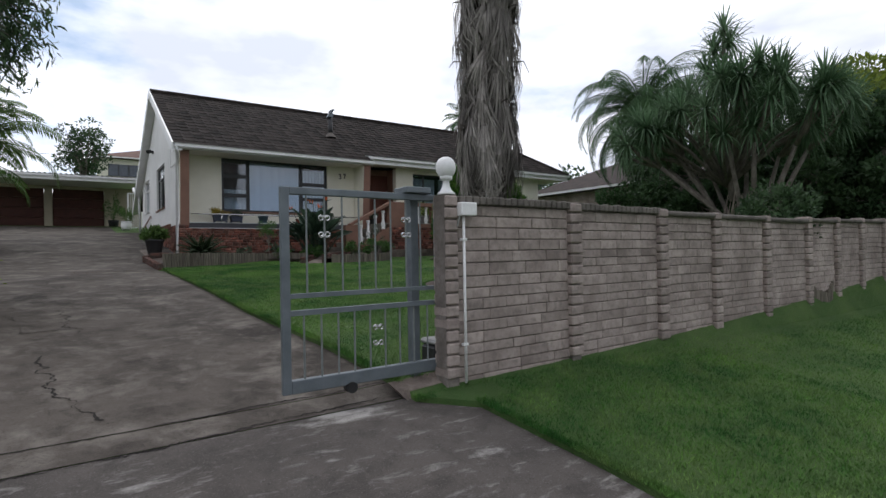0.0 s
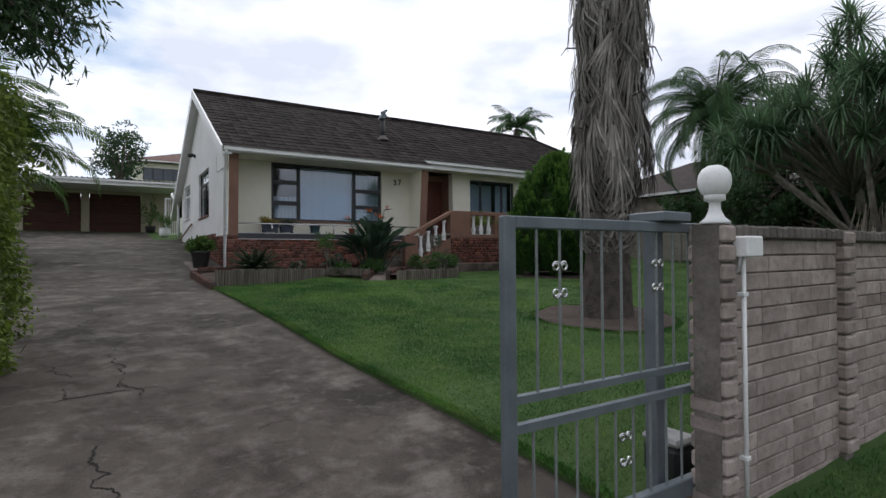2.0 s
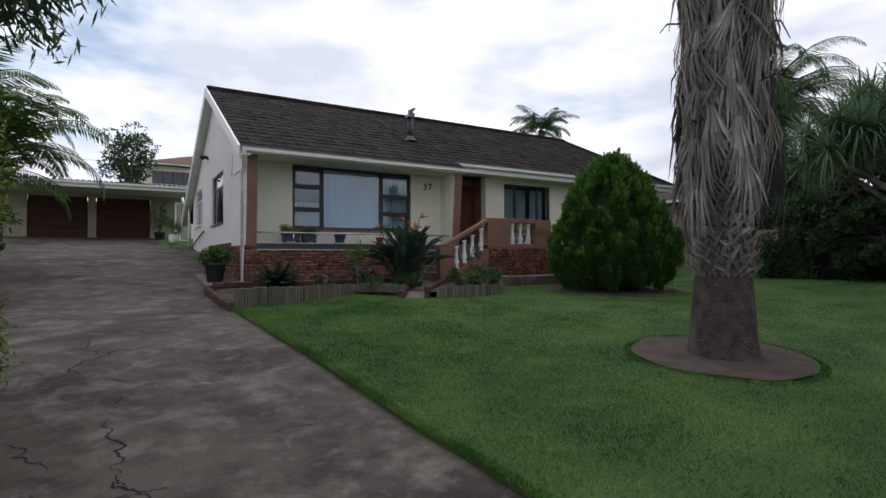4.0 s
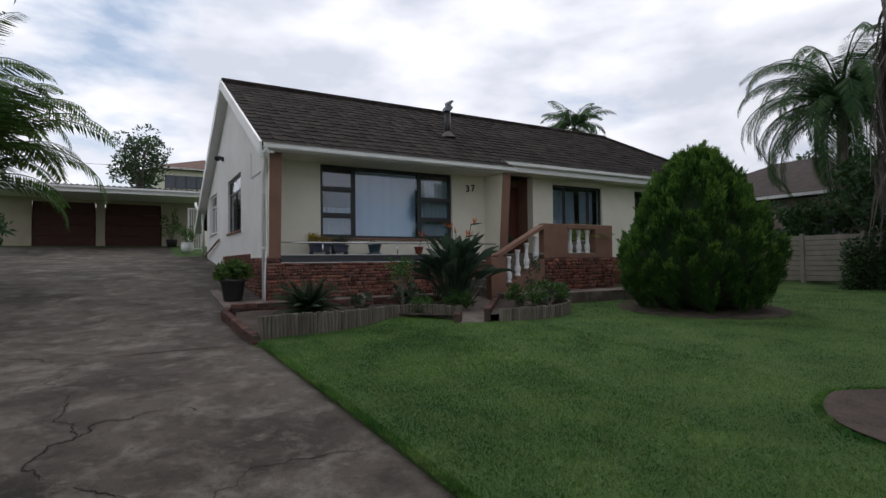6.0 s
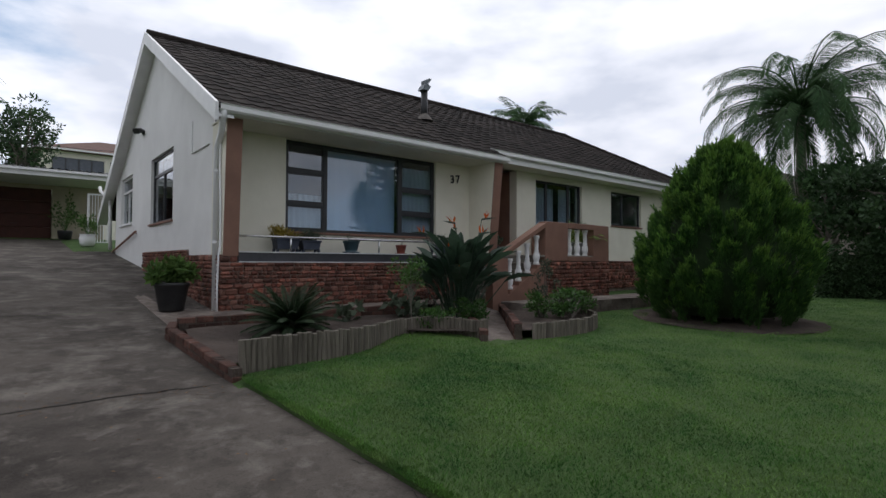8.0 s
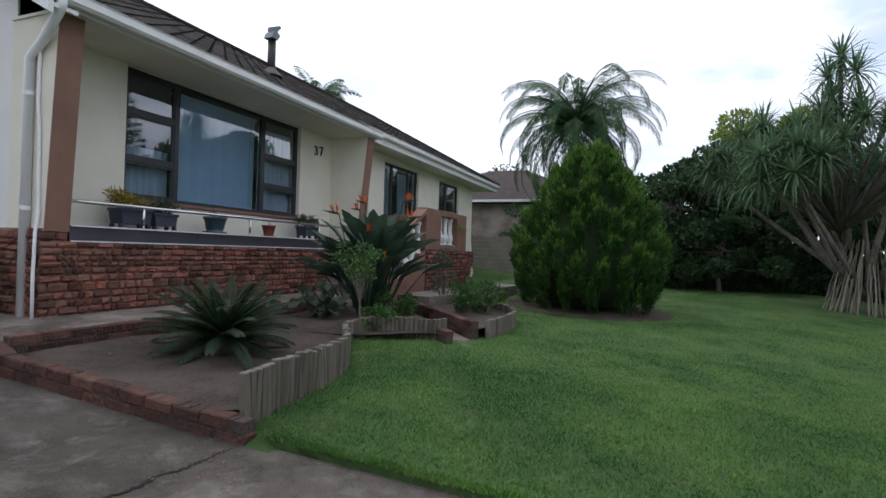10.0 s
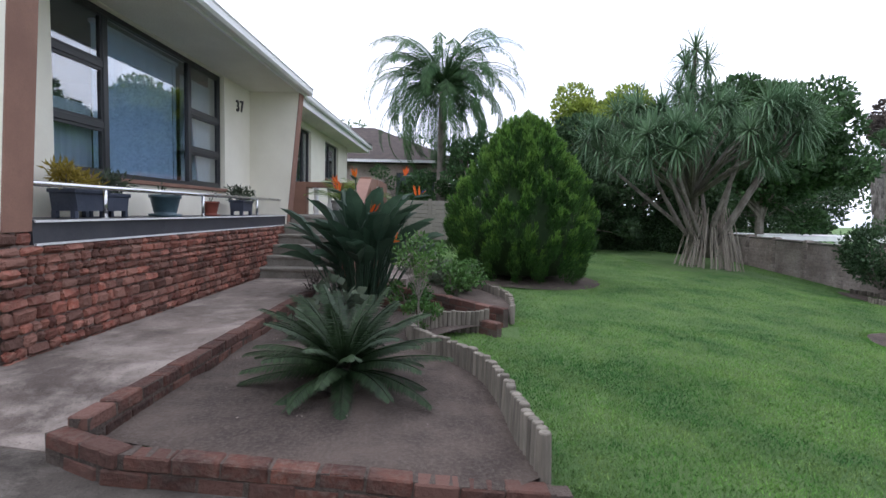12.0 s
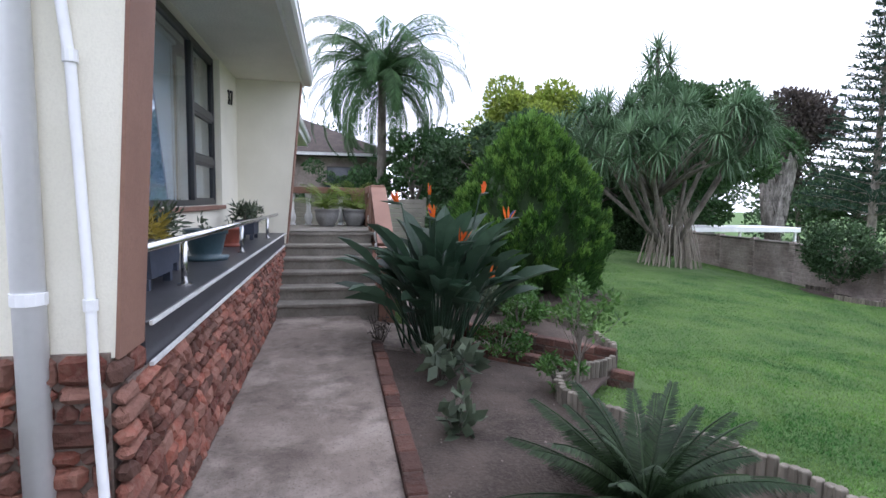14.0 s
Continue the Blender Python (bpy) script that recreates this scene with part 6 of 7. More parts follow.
# pots
def pot(name, label, at, profile, mat, plant_mat=None, plant=(0.25, 0.2), per=40, clumps=14, leaf=0.07, wide=0.4):
    ob = thing(name, label, "plant pot", at)
    part("pot", Shape().lathe(profile, at, 22), mat, ob, "", True)
    h = profile[-1][1]
    part("soil", Shape().lathe([(0.0, h - 0.03), (profile[-1][0] * 0.95, h - 0.03), (profile[-1][0] * 0.95, h - 0.025), (0.0, h - 0.02)], at, 14), SOIL, ob)
    if plant_mat:
        r, z = plant
        cl = []
        st = Shape()
        for i in range(clumps):
            a, k = U(0, 6.28), U(0.1, 1.0) ** 0.6
            c = (at[0] + math.cos(a) * r * k, at[1] + math.sin(a) * r * k, at[2] + h + z * U(0.25, 1.0) * (1.15 - 0.5 * k))
            cl.append((c, (r * 0.26, r * 0.26, z * 0.26)))
            st.tube([(at[0], at[1], at[2] + h - 0.03), c], [0.008, 0.003], 5, False)
        part("stem", st, plant_mat, ob)
        P, D = foliage(cl, per, leaf, leaf, 0.35, 0.1)
        mesh_part("leaves", leaf_mesh("leaves", P, D, rng.uniform(0.7, 1.3, len(P)) * leaf, rng.uniform(0.8, 1.2, len(P)) * leaf * wide, plant_mat), ob)
    return ob


pot("potted_plant", "large black pot of leafy green plant by driveway", (2.2, 16.78, 1.665), [(0.17, 0.0), (0.18, 0.02), (0.24, 0.38), (0.26, 0.40), (0.26, 0.44), (0.24, 0.44)], BLACK, ARECA, (0.30, 0.34), 34, 26, 0.12, 0.42)


def trough(at, w, d, h, mat, label, plant_mat, plant=(0.28, 0.2)):
    ob = thing("planter", label, "planter", at)
    x, y, z = at
    for sx in (-1, 1):
        for sy in (-1, 1):
            part("leg", Shape().box((x + sx * (w / 2 - 0.03) - 0.02, y + sy * (d / 2 - 0.03) - 0.02, z), (x + sx * (w / 2 - 0.03) + 0.02, y + sy * (d / 2 - 0.03) + 0.02, z + 0.06)), mat, ob)
    part("trough", Shape().prism([(-w / 2 + 0.03, 0.06), (w / 2 - 0.03, 0.06), (w / 2, h), (-w / 2, h)], 1, -d / 2, d / 2, pose(x, y, z)), mat, ob)
    part("rim", Shape().box((x - w / 2 - 0.012, y - d / 2 - 0.012, z + h - 0.03), (x + w / 2 + 0.012, y + d / 2 + 0.012, z + h + 0.006), cut=0.006), mat, ob)
    P, D = foliage([((x + U(-w / 2, w / 2), y + U(-.08, .08), z + h + plant[1] * U(0.1, 0.8)), (0.09, 0.09, 0.07)) for _ in range(14)], 45, 0.06, 0.02, 0.5, 0.1)
    mesh_part("leaves", leaf_mesh("leaves", P, D, rng.uniform(0.04, 0.10, len(P)), rng.uniform(0.012, 0.022, len(P)), plant_mat), ob)
    st = Shape()
    for k in range(8):
        st.tube([(x + (k - 3.5) * w / 9, y, z + h - 0.02), (x + (k - 3.5) * w / 8, y + U(-.08, .08), z + h + plant[1] * 0.7)], [0.008, 0.004], 5, False)
    part("stem", st, BARK, ob)
    return ob


trough((3.98, 16.62, LEDGE), 0.42, 0.22, 0.24, BLUEPOT, "blue grey planter of yellow succulents on ledge", YELLOWLEAF)
trough((4.47, 16.70, LEDGE), 0.36, 0.20, 0.22, BLUEPOT, "blue planter of low succulents on ledge", GREYLEAF)
trough((7.50, 16.62, LEDGE), 0.40, 0.20, 0.22, BLUEPOT, "blue grey planter of dark succulents on ledge", GREYLEAF)
pot("plant_pot", "teal glazed pot on saucer standing on ledge", (5.27, 16.58, LEDGE), [(0.16, 0.0), (0.17, 0.03), (0.11, 0.035), (0.12, 0.06), (0.15, 0.20), (0.165, 0.205), (0.165, 0.24), (0.15, 0.24)], TEALPOT, GREYLEAF, (0.06, 0.10), 4, 3, 0.06)
pot("plant_pot", "small red pot on saucer standing on ledge", (6.46, 16.62, LEDGE), [(0.11, 0.0), (0.12, 0.02), (0.075, 0.022), (0.08, 0.04), (0.105, 0.16), (0.115, 0.165), (0.115, 0.19), (0.10, 0.19)], TERRA, GREYLEAF, (0.05, 0.12), 5, 3, 0.05)
POTP = [(0.13, 0.0), (0.15, 0.03), (0.20, 0.14), (0.215, 0.22), (0.20, 0.25), (0.23, 0.27), (0.23, 0.31), (0.20, 0.31)]
for x, y in ((10.75, 15.75), (10.85, 15.25)):
    ob = pot("potted_palm", "grey cement pot with feathery young palm on porch", (x, y, PORCHZ), POTP, GREYPOT)
    lists, rib = ([], [], [], [], []), Shape()
    for i in range(15):
        frond(*lists, rib, (x, y, PORCHZ + 0.3), i * 2.39996, U(0.5, 1.35), U(0.55, 0.85), 26, 0.20, 0.012, U(1.0, 1.6), 0.3, 0.15)
    part("frond_ribs", rib, LIME, ob)
    flush_fronds("fronds", lists, LIME, ob)
pot("potted_plant", "dark pot with grey succulent beside stair pier", (9.3, 16.75, PORCHZ), [(0.10, 0), (0.14, 0.2), (0.14, 0.24)], BLACK, GREYLEAF, (0.2, 0.25), 25, 12, 0.09)
pot("potted_plant", "white painted pot by garage side gate", (2.35, 29.0, ground_z(2.35, 29.0)), [(0.15, 0), (0.22, 0.1), (0.24, 0.3), (0.2, 0.36), (0.24, 0.42)], WHITE, SHRUB, (0.3, 0.6), 30, 14, 0.1)
pot("potted_plant", "dark pot with small tree by garage wall", (2.0, 32.6, ground_z(2.0, 32.6)), [(0.2, 0), (0.25, 0.3), (0.25, 0.34)], BLACK, SHRUB, (0.4, 1.3), 30, 14, 0.13)

# palms and trees around
feather_palm("queen_palm", "tall grey trunked palm with arching feather fronds", (21.7, 13.85, 1.9), 5.75, 0.17, 56, 4.3, PALM, 0.66, 0.020, 2.75, (-0.5, 1.45), 150, 0.55)
feather_palm("queen_palm", "feathery palm rising behind house roof", (22.0, 27.0, 2.5), 7.4, 0.16, 20, 2.3, PALM, 0.6, 0.07, 1.9, (0.0, 1.3), 30, 0.4)
feather_palm("areca_palm", "clump of feathery palms beside driveway", (-2.75, 18.6, ground_z(-2.75, 18.6)), 3.6, 0.08, 20, 2.5, ARECA, 0.55, 0.05, 1.9, (0.2, 1.35), 38, 0.25, BARK, ((0, 0, 1.0), (0.5, -0.4, 0.75), (-0.5, 0.3, 0.85), (0.1, 0.6, 0.6)))

hedge = thing("hedge", "tall light green creeper hedge beside driveway", "hedge", (-1.35, 7.9, 0.8))
P, D = [], []
n = 15000
f = rng.uniform(0, 1, n)
px_ = np.where(f < 0.62, -0.86 + rng.normal(size=n) * 0.05, rng.uniform(-1.9, -0.86, n))
py_ = np.where(f < 0.62, rng.uniform(6.2, 9.3, n), np.where(f < 0.8, 6.2, 9.3) + rng.normal(size=n) * 0.05)
pz_ = 0.85 + rng.uniform(0, 1, n) * (2.9 + 0.25 * np.sin(py_ * 3))
bul = 0.10 * np.sin(pz_ * 4 + py_ * 3) + 0.06 * np.sin(py_ * 9)
Pn = np.stack([px_ + bul * (f < 0.62), py_ + bul * (f >= 0.62), pz_], 1)
Dn = rng.normal(size=(n, 3)) * 0.6 + np.array([0.5, -0.3, -0.5])
mesh_part("leaves", leaf_mesh("leaves", Pn, Dn, rng.uniform(0.05, 0.11, n), rng.uniform(0.02, 0.045, n), leafy("hedge_green", (0.10, 0.16, 0.025), (0.18, 0.24, 0.045), 0.4)), hedge)
# solid box behind the leaves, its dark colour stands for the hedge's inner shade
part("shade_core", Shape().box((-1.85, 6.25, 0.6), (-0.93, 9.25, 3.7), cut=0.15), LEAFSHADE, hedge, "solid core darkened for shade between leaves")

lim = thing("weeping_tree", "overhanging branches with narrow drooping dark leaves", "tree", (-2.9, 9.6, 0.9))
wd = Shape()
wd.tube([(-2.9, 9.6, 0.7), (-2.8, 9.5, 3.0), (-2.4, 9.3, 5.2)], [0.16, 0.12, 0.08], 8)
P, D = [], []
for i in range(140):
    e = Vector((U(-2.8, -0.35), U(7.6, 9.8), U(4.5, 6.6)))
    if i < 70:
        e = Vector((U(-1.0, 0.02), U(8.2, 9.2), U(4.15, 5.6)))
    b0 = Vector((-2.4, 9.3, U(4.6, 5.4)))
    m1 = b0.lerp(e, 0.6) + Vector((0, 0, 0.35))
    wd.tube([b0, m1, e], [0.03, 0.014, 0.005], 5, False)
    for k in range(80):
        q = m1.lerp(e, U(0, 1.05)) + Vector((U(-.16, .16), U(-.16, .16), U(-.2, .12)))
        P.append(q), D.append((U(-.5, .7), U(-.6, .6), U(-1.2, 0.1)))
part("trunk", wd, BARK, lim)
P, D = np.array(P, float), np.array(D, float)
mesh_part("leaves", leaf_mesh("leaves", P, D, rng.uniform(0.10, 0.2, len(P)), rng.uniform(0.02, 0.04, len(P)), DARKTREE), lim)

shrub("shrub", "mixed dark green shrubs along driveway edge", (-2.5, 15.2, ground_z(-2.5, 15.2)), (0.8, 1.6, 0.7), MIDTREE, 30, 90, 0.12, 5)
shrub("shrub", "mixed green shrubs beneath palms by driveway", (-2.9, 20.5, ground_z(-2.9, 20.5)), (0.9, 2.0, 0.9), MIDTREE, 30, 90, 0.14, 5)
shrub("shrub", "mixed green shrubs at driveway edge near garage", (-4.2, 26, ground_z(-4.2, 26)), (0.9, 3.0, 1.0), DARKTREE, 30, 90, 0.16, 5)
shrub("round_bush", "rounded dark green bush in lawn ring", (11.16, 3.91, ground_z(11.16, 3.91) + 0.3), (0.85, 0.72, 0.74), DARKTREE, 46, 130, 0.09, 5, "bush")
soil("bush_ring_soil", [(11.16 + 0.9 * math.cos(i * math.pi / 12), 3.86 + 0.7 * math.sin(i * math.pi / 12)) for i in range(24)], lambda x, y: ground_z(x, y) + 0.02, "bare soil ring under rounded bush")
log_edge([(11.16 + 0.95 * math.cos(i * math.pi / 12), 3.86 + 0.72 * math.sin(i * math.pi / 12)) for i in range(8, 25)], "ring of short weathered logs round bush", lambda x, y: ground_z(x, y) - 0.08)

broad_tree("background_tree", "dense dark green trees along east boundary", (19.2, 10.2, 1.6), 4.6, (1.3, 2.6), DARKTREE, 34, 330, 0.17, BARK, 0.12, 0.05)
broad_tree("background_tree", "dense dark green trees along east boundary", (19.0, 6.4, 1.5), 5.0, (1.3, 2.4), DARKTREE, 34, 330, 0.17, BARK, 0.12, 0.05)
broad_tree("background_tree", "dense dark green shrubs in boundary corner", (17.9, 8.8, 1.4), 2.7, (0.9, 2.4), DARKTREE, 30, 330, 0.15, BARK, 0.08, 0.0)
broad_tree("background_tree", "loose mid green tree beside queen palm", (20.5, 12.8, 1.7), 4.6, (1.6, 1.5), MIDTREE, 22, 220, 0.15, BARK, 0.12, 0.15)
broad_tree("yellow_tree", "yellow green leafy tree behind boundary", (27, 5.6, 1.4), 7.8, (2.5, 3.2), YELLOWTREE, 64, 640, 0.22, BARK, 0.2, 0.3)
broad_tree("background_tree", "tall rounded green tree behind screw pine", (24.5, -1.2, 0.6), 8.8, (3.0, 4.0), MIDTREE, 60, 620, 0.24, BARK, 0.24, 0.15)
broad_tree("background_tree", "dark green street trees beyond wall", (31, -5.0, 0.2), 7.0, (3.0, 4.6), DARKTREE, 46, 420, 0.22, BARK, 0.2, 0.05)
broad_tree("dusky_tree", "tall dusky purple leaved tree far off", (46, -27.5, 0), 15.0, (4.0, 4.2), PURPLETREE, 44, 380, 0.42, BARK, 0.3, 0.35)
broad_tree("background_tree", "dark green trees in far street", (46, -17, 0), 9.0, (4, 6), DARKTREE, 34, 230, 0.4, BARK, 0.3, 0.05)
broad_tree("background_tree", "dark green trees in far street", (40, -30, 0), 7.5, (4, 6), DARKTREE, 30, 230, 0.4, BARK, 0.3, 0.0)
broad_tree("background_tree", "bushy green tree rising behind garage roof", (0.9, 45.0, 4.0), 7.9, (1.6, 1.6), DARKTREE, 44, 90, 0.2, BARK, 0.15, 0.35)
broad_tree("background_tree", "green trees behind neighbour house", (34, 20, 2), 6.5, (3, 5), MIDTREE, 26, 240, 0.25, BARK, 0.2, 0.1)
broad_tree("background_tree", "green bushes beside neighbour house", (20.6, 14.6, 1.8), 3.0, (1.0, 1.0), MIDTREE, 18, 220, 0.13, BARK, 0.08, 0.0)

broad_tree("background_tree", "dense dark green trees along east boundary", (19.4, 4.6, 1.3), 5.6, (1.3, 1.8), DARKTREE, 34, 300, 0.17, BARK, 0.12, 0.0)
broad_tree("background_tree", "dense dark green trees along east boundary", (20.2, 8.2, 1.4), 5.6, (1.4, 2.8), DARKTREE, 34, 320, 0.18, BARK, 0.12, 0.1)
broad_tree("background_tree", "green bushes before neighbour house", (22.6, 15.6, 1.8), 3.0, (0.9, 2.0), MIDTREE, 24, 240, 0.13, BARK, 0.08, 0.0)
broad_tree("background_tree", "green trees behind house next door", (29, 9.5, 1.6), 6.2, (2.0, 2.8), MIDTREE, 30, 260, 0.2, BARK, 0.15, 0.1)
for x, y, h, w in ((60, 16, 8, 9), (62, 2, 9, 9), (58, -10, 9, 8), (56, -40, 9, 9), (44, -46, 8, 9), (26, -52, 8, 10), (8, -54, 8, 10), (-12, -52, 8, 10), (-30, 30, 8, 8), (-18, 46, 7, 7), (24, 56, 8, 10), (44, 44, 8, 10)):
    broad_tree("distant_trees", "dark green tree clump in the distance", (x, y, ground_z(x, y) - 0.3), h, (w * 0.6, w * 0.8), DARKTREE, 22, 150, 0.6, BARK, 0.3, 0.0)
hedge2 = thing("boundary_hedge", "tall dark shaded hedge along east boundary", "hedge", (18.9, 8, 1.2))
n = 14000
hy = rng.uniform(3.7, 12.6, n)
Ph = np.stack([18.4 + rng.normal(size=n) * 0.08 + 0.12 * np.sin(hy * 5), hy, 1.0 + rng.uniform(0, 1, n) * (1.9 + 0.25 * np.sin(hy * 2.3))], 1)
mesh_part("leaves", leaf_mesh("leaves", Ph, rng.normal(size=(n, 3)) + np.array([-0.6, 0, 0.2]), rng.uniform(0.08, 0.16, n), rng.uniform(0.04, 0.08, n), DARKTREE), hedge2)
# filler box, coloured as the shade seen between hedge leaves
part("shade_core", Shape().box((18.45, 3.7, 0.7), (19.1, 12.6, 2.7), cut=0.2), LEAFSHADE, hedge2, "solid core darkened for shade between leaves")
nor = thing("norfolk_pine", "tall dark tiered norfolk pine beyond street", "tree", (34, -24.5, 0))
tr = Shape().tube([(34, -24.5, -0.5), (34, -24.5, 20)], [0.35, 0.05], 8)
P, D = [], []
for k in range(22):
    z = 2.5 + k * 0.78
    r = (20 - z) * 0.27 + 0.3
    for i in range(7):
        a = i * 2 * math.pi / 7 + k * 0.5
        h = np.array([math.cos(a), math.sin(a), 0.0])
        tr.tube([(34, -24.5, z), (34 + h[0] * r, -24.5 + h[1] * r, z + 0.18 * r)], [0.05, 0.015], 5, False)
        m = int(30 * r) + 10
        t_ = rng.uniform(0.15, 1, (m, 1))
        s_ = np.array([-h[1], h[0], 0.0])
        P.append(np.array([34, -24.5, z]) + h * r * t_ + np.array([0, 0, 0.18 * r]) * t_ + s_ * rng.normal(size=(m, 1)) * 0.25)
        D.append(h * 0.5 + rng.normal(size=(m, 3)) * 0.4 + np.array([0, 0, 0.5]))
part("trunk", tr, BARK, nor)
P, D = np.concatenate(P), np.concatenate(D)
mesh_part("needles", leaf_mesh("needles", P, D, rng.uniform(0.25, 0.5, len(P)), 0.10, PINE), nor)

fan2 = thing("fan_palm", "fan palm with dead leaf skirt beyond wall", "palm", (27.5, -9.6, 0.2))
bx, by = 27.5, -9.6
part("trunk", Shape().lathe([(0.45, 0), (0.4, 2), (0.35, 6.2)], (bx, by, 0.0), 14), DARKBARK, fan2)
sk = Shape()
for k in range(150):
    a, z = U(0, 6.28), 1.6 + 3.9 * k / 150
    h = Vector((math.cos(a), math.sin(a), 0))
    s1 = Vector((-h.y, h.x, 0))
    r = 0.45 + 0.45 * (k / 150)
    b0 = Vector((bx, by, z + 0.8)) + h * r
    for j in range(6):
        ff = (j - 2.5) / 2.5
        sk.blade([b0, b0 + s1 * ff * 0.2 + h * 0.1 - Vector((0, 0, 0.55)), b0 + s1 * ff * 0.3 - Vector((0, 0, U(0.9, 1.2)))], [0.02, 0.05, 0.008], tuple(h), 0.2)
part("dead_leaf_skirt", sk, THATCH, fan2, "pale hanging dead leaves")
gl = Shape()
for k in range(42):
    a, e = k * 2.4, 1.3 - 1.7 * k / 42
    w = Vector((math.cos(a) * math.cos(e), math.sin(a) * math.cos(e), math.sin(e)))
    b0 = Vector((bx, by, 6.2))
    p1 = b0 + w * U(0.9, 1.2)
    s1 = w.orthogonal().normalized()
    gl.tube([b0, p1], [0.02, 0.012], 5, False)
    for j in range(15):
        an = (j - 7) * 0.2
        d2 = (w * math.cos(an) + s1 * math.sin(an)).normalized()
        gl.blade([p1, p1 + d2 * 0.4, p1 + d2 * 0.75 - Vector((0, 0, 0.22))], [0.01, 0.035, 0.004], (0, 0, 1), 0.2)
part("fan_leaves", gl, PALM, fan2, "green fan leaves")

# ---- neighbours and distance ----
def house(name, label, x0, x1, y0, y1, zb, ze, zr, mat_wall, mat_roof, over=0.5, wins=()):
    ob = thing(name, label, "house", ((x0 + x1) / 2, (y0 + y1) / 2, zb))
    part("wall", Shape().box((x0, y0, zb - 1.0), (x1, y1, ze)), mat_wall, ob)
    a, b, c, d = x0 - over, x1 + over, y0 - over, y1 + over
    h = min(b - a, d - c) / 2
    if b - a > d - c:
        r1, r2 = (a + h * 0.9, (c + d) / 2), (b - h * 0.9, (c + d) / 2)
    else:
        r1, r2 = ((a + b) / 2, c + h * 0.9), ((a + b) / 2, d - h * 0.9)
    rf = Shape()
    V = [(a, c, ze), (b, c, ze), (b, d, ze), (a, d, ze), (*r1, zr), (*r2, zr), (a, c, ze - 0.15), (b, c, ze - 0.15), (b, d, ze - 0.15), (a, d, ze - 0.15)]
    if b - a > d - c:
        F = [(0, 1, 5, 4), (1, 2, 5), (2, 3, 4, 5), (3, 0, 4)]
    else:
        F = [(0, 1, 4), (1, 2, 5, 4), (2, 3, 5), (3, 0, 4, 5)]
    rf.add(V, F + [(6, 7, 1, 0), (7, 8, 2, 1), (8, 9, 3, 2), (9, 6, 0, 3), (9, 8, 7, 6)])
    part("roof", rf, mat_roof, ob)
    part("gutter", Shape().box((a - 0.06, c - 0.06, ze - 0.12), (b + 0.06, c, ze)).box((a - 0.06, c, ze - 0.12), (a, d, ze)), WHITE, ob)
    for wx0, wx1, wz0, wz1, face in wins:
        if face == "s":
            w = part("window", Shape().box((wx0, y0 - 0.03, wz0), (wx1, y0 - 0.005, wz1)), FRAME, ob)
            k = max(1, int((wx1 - wx0) / 0.7))
            for i in range(k):
                q = (wx1 - wx0) / k
                part("pane", Shape().box((wx0 + i * q + 0.05, y0 - 0.04, wz0 + 0.05), (wx0 + (i + 1) * q - 0.05, y0 - 0.032, wz1 - 0.05)), GLASSFAR, w)
        else:
            w = part("window", Shape().box((x0 - 0.03, wx0, wz0), (x0 - 0.005, wx1, wz1)), FRAME, ob)
            part("pane", Shape().box((x0 - 0.04, wx0 + 0.05, wz0 + 0.05), (x0 - 0.032, wx1 - 0.05, wz1 - 0.05)), GLASSFAR, w)
    return ob


GLASSFAR = material("far_window_glass", (0.05, 0.065, 0.085), (0.07, 0.085, 0.11), rough=0.1, bump=0.0, spec=0.6)
house("neighbour_house", "brown tiled bungalow next door to the east", 24.5, 34, 13.5, 24, 1.8, 5.05, 7.3, BLOCKREST, OLDROOF, 0.6, ((14.2, 16.0, 3.2, 4.5, "w"),))
house("far_house", "two storey cream house behind the garage", 2.2, 12, 55.0, 64, 4, 10.6, 12.3, PLASTER, FARROOF, 0.5, ((2.8, 6.0, 8.9, 10.0, "s"), (6.4, 8.6, 8.9, 10.0, "s")))
nf = thing("side_fence", "beige precast concrete slat fence beside neighbour, darkened for plant shade", "fence", (19.6, 14, 1.7))
for i in range(9):
    part("slat", Shape().box((19.55, 12.5, 1.65 + i * 0.165), (19.60, 19.5, 1.65 + i * 0.165 + 0.155), cut=0.012), SLATFENCE, nf)
for y in (12.5, 14.2, 15.9, 17.6, 19.3):
    part("post", Shape().box((19.50, y - 0.06, 1.5), (19.64, y + 0.06, 3.2), cut=0.01), SLATFENCE, nf)
ws = thing("white_carport", "long white flat roofed carport across street", "carport", (25, -4.6, 0.3))
part("roof", Shape().box((24.0, -8.0, 1.75), (26.5, -1.0, 2.0), cut=0.02), WHITE, ws)
for y in (-7.8, -4.5, -1.2):
    part("post", Shape().box((24.1, y - 0.05, -0.2), (24.2, y + 0.05, 1.75)), WHITE, ws)
um = thing("white_canopy", "white peaked garden canopies far beyond wall", "canopy", (35, -6.8, 0))
for y in (-6.1, -7.6):
    part("canopy", Shape().add([(34.2, y - 0.75, 2.2), (35.7, y - 0.75, 2.2), (35.7, y + 0.75, 2.2), (34.2, y + 0.75, 2.2), (34.95, y, 2.85)], [(0, 1, 4), (1, 2, 4), (2, 3, 4), (3, 0, 4), (3, 2, 1, 0)]), WHITE, um)
    part("pole", Shape().tube([(34.95, y, 0), (34.95, y, 2.6)], 0.03, 6), STEEL, um)
cable = thing("overhead_cable", "thin dark overhead cable behind garage", "cable", (-8, 40, 8))
for px0 in (-12, 12):
    part("pole", Shape().tube([(px0, 42, 2.5), (px0, 42, 9.4)], [0.13, 0.09], 10), BARK, cable)
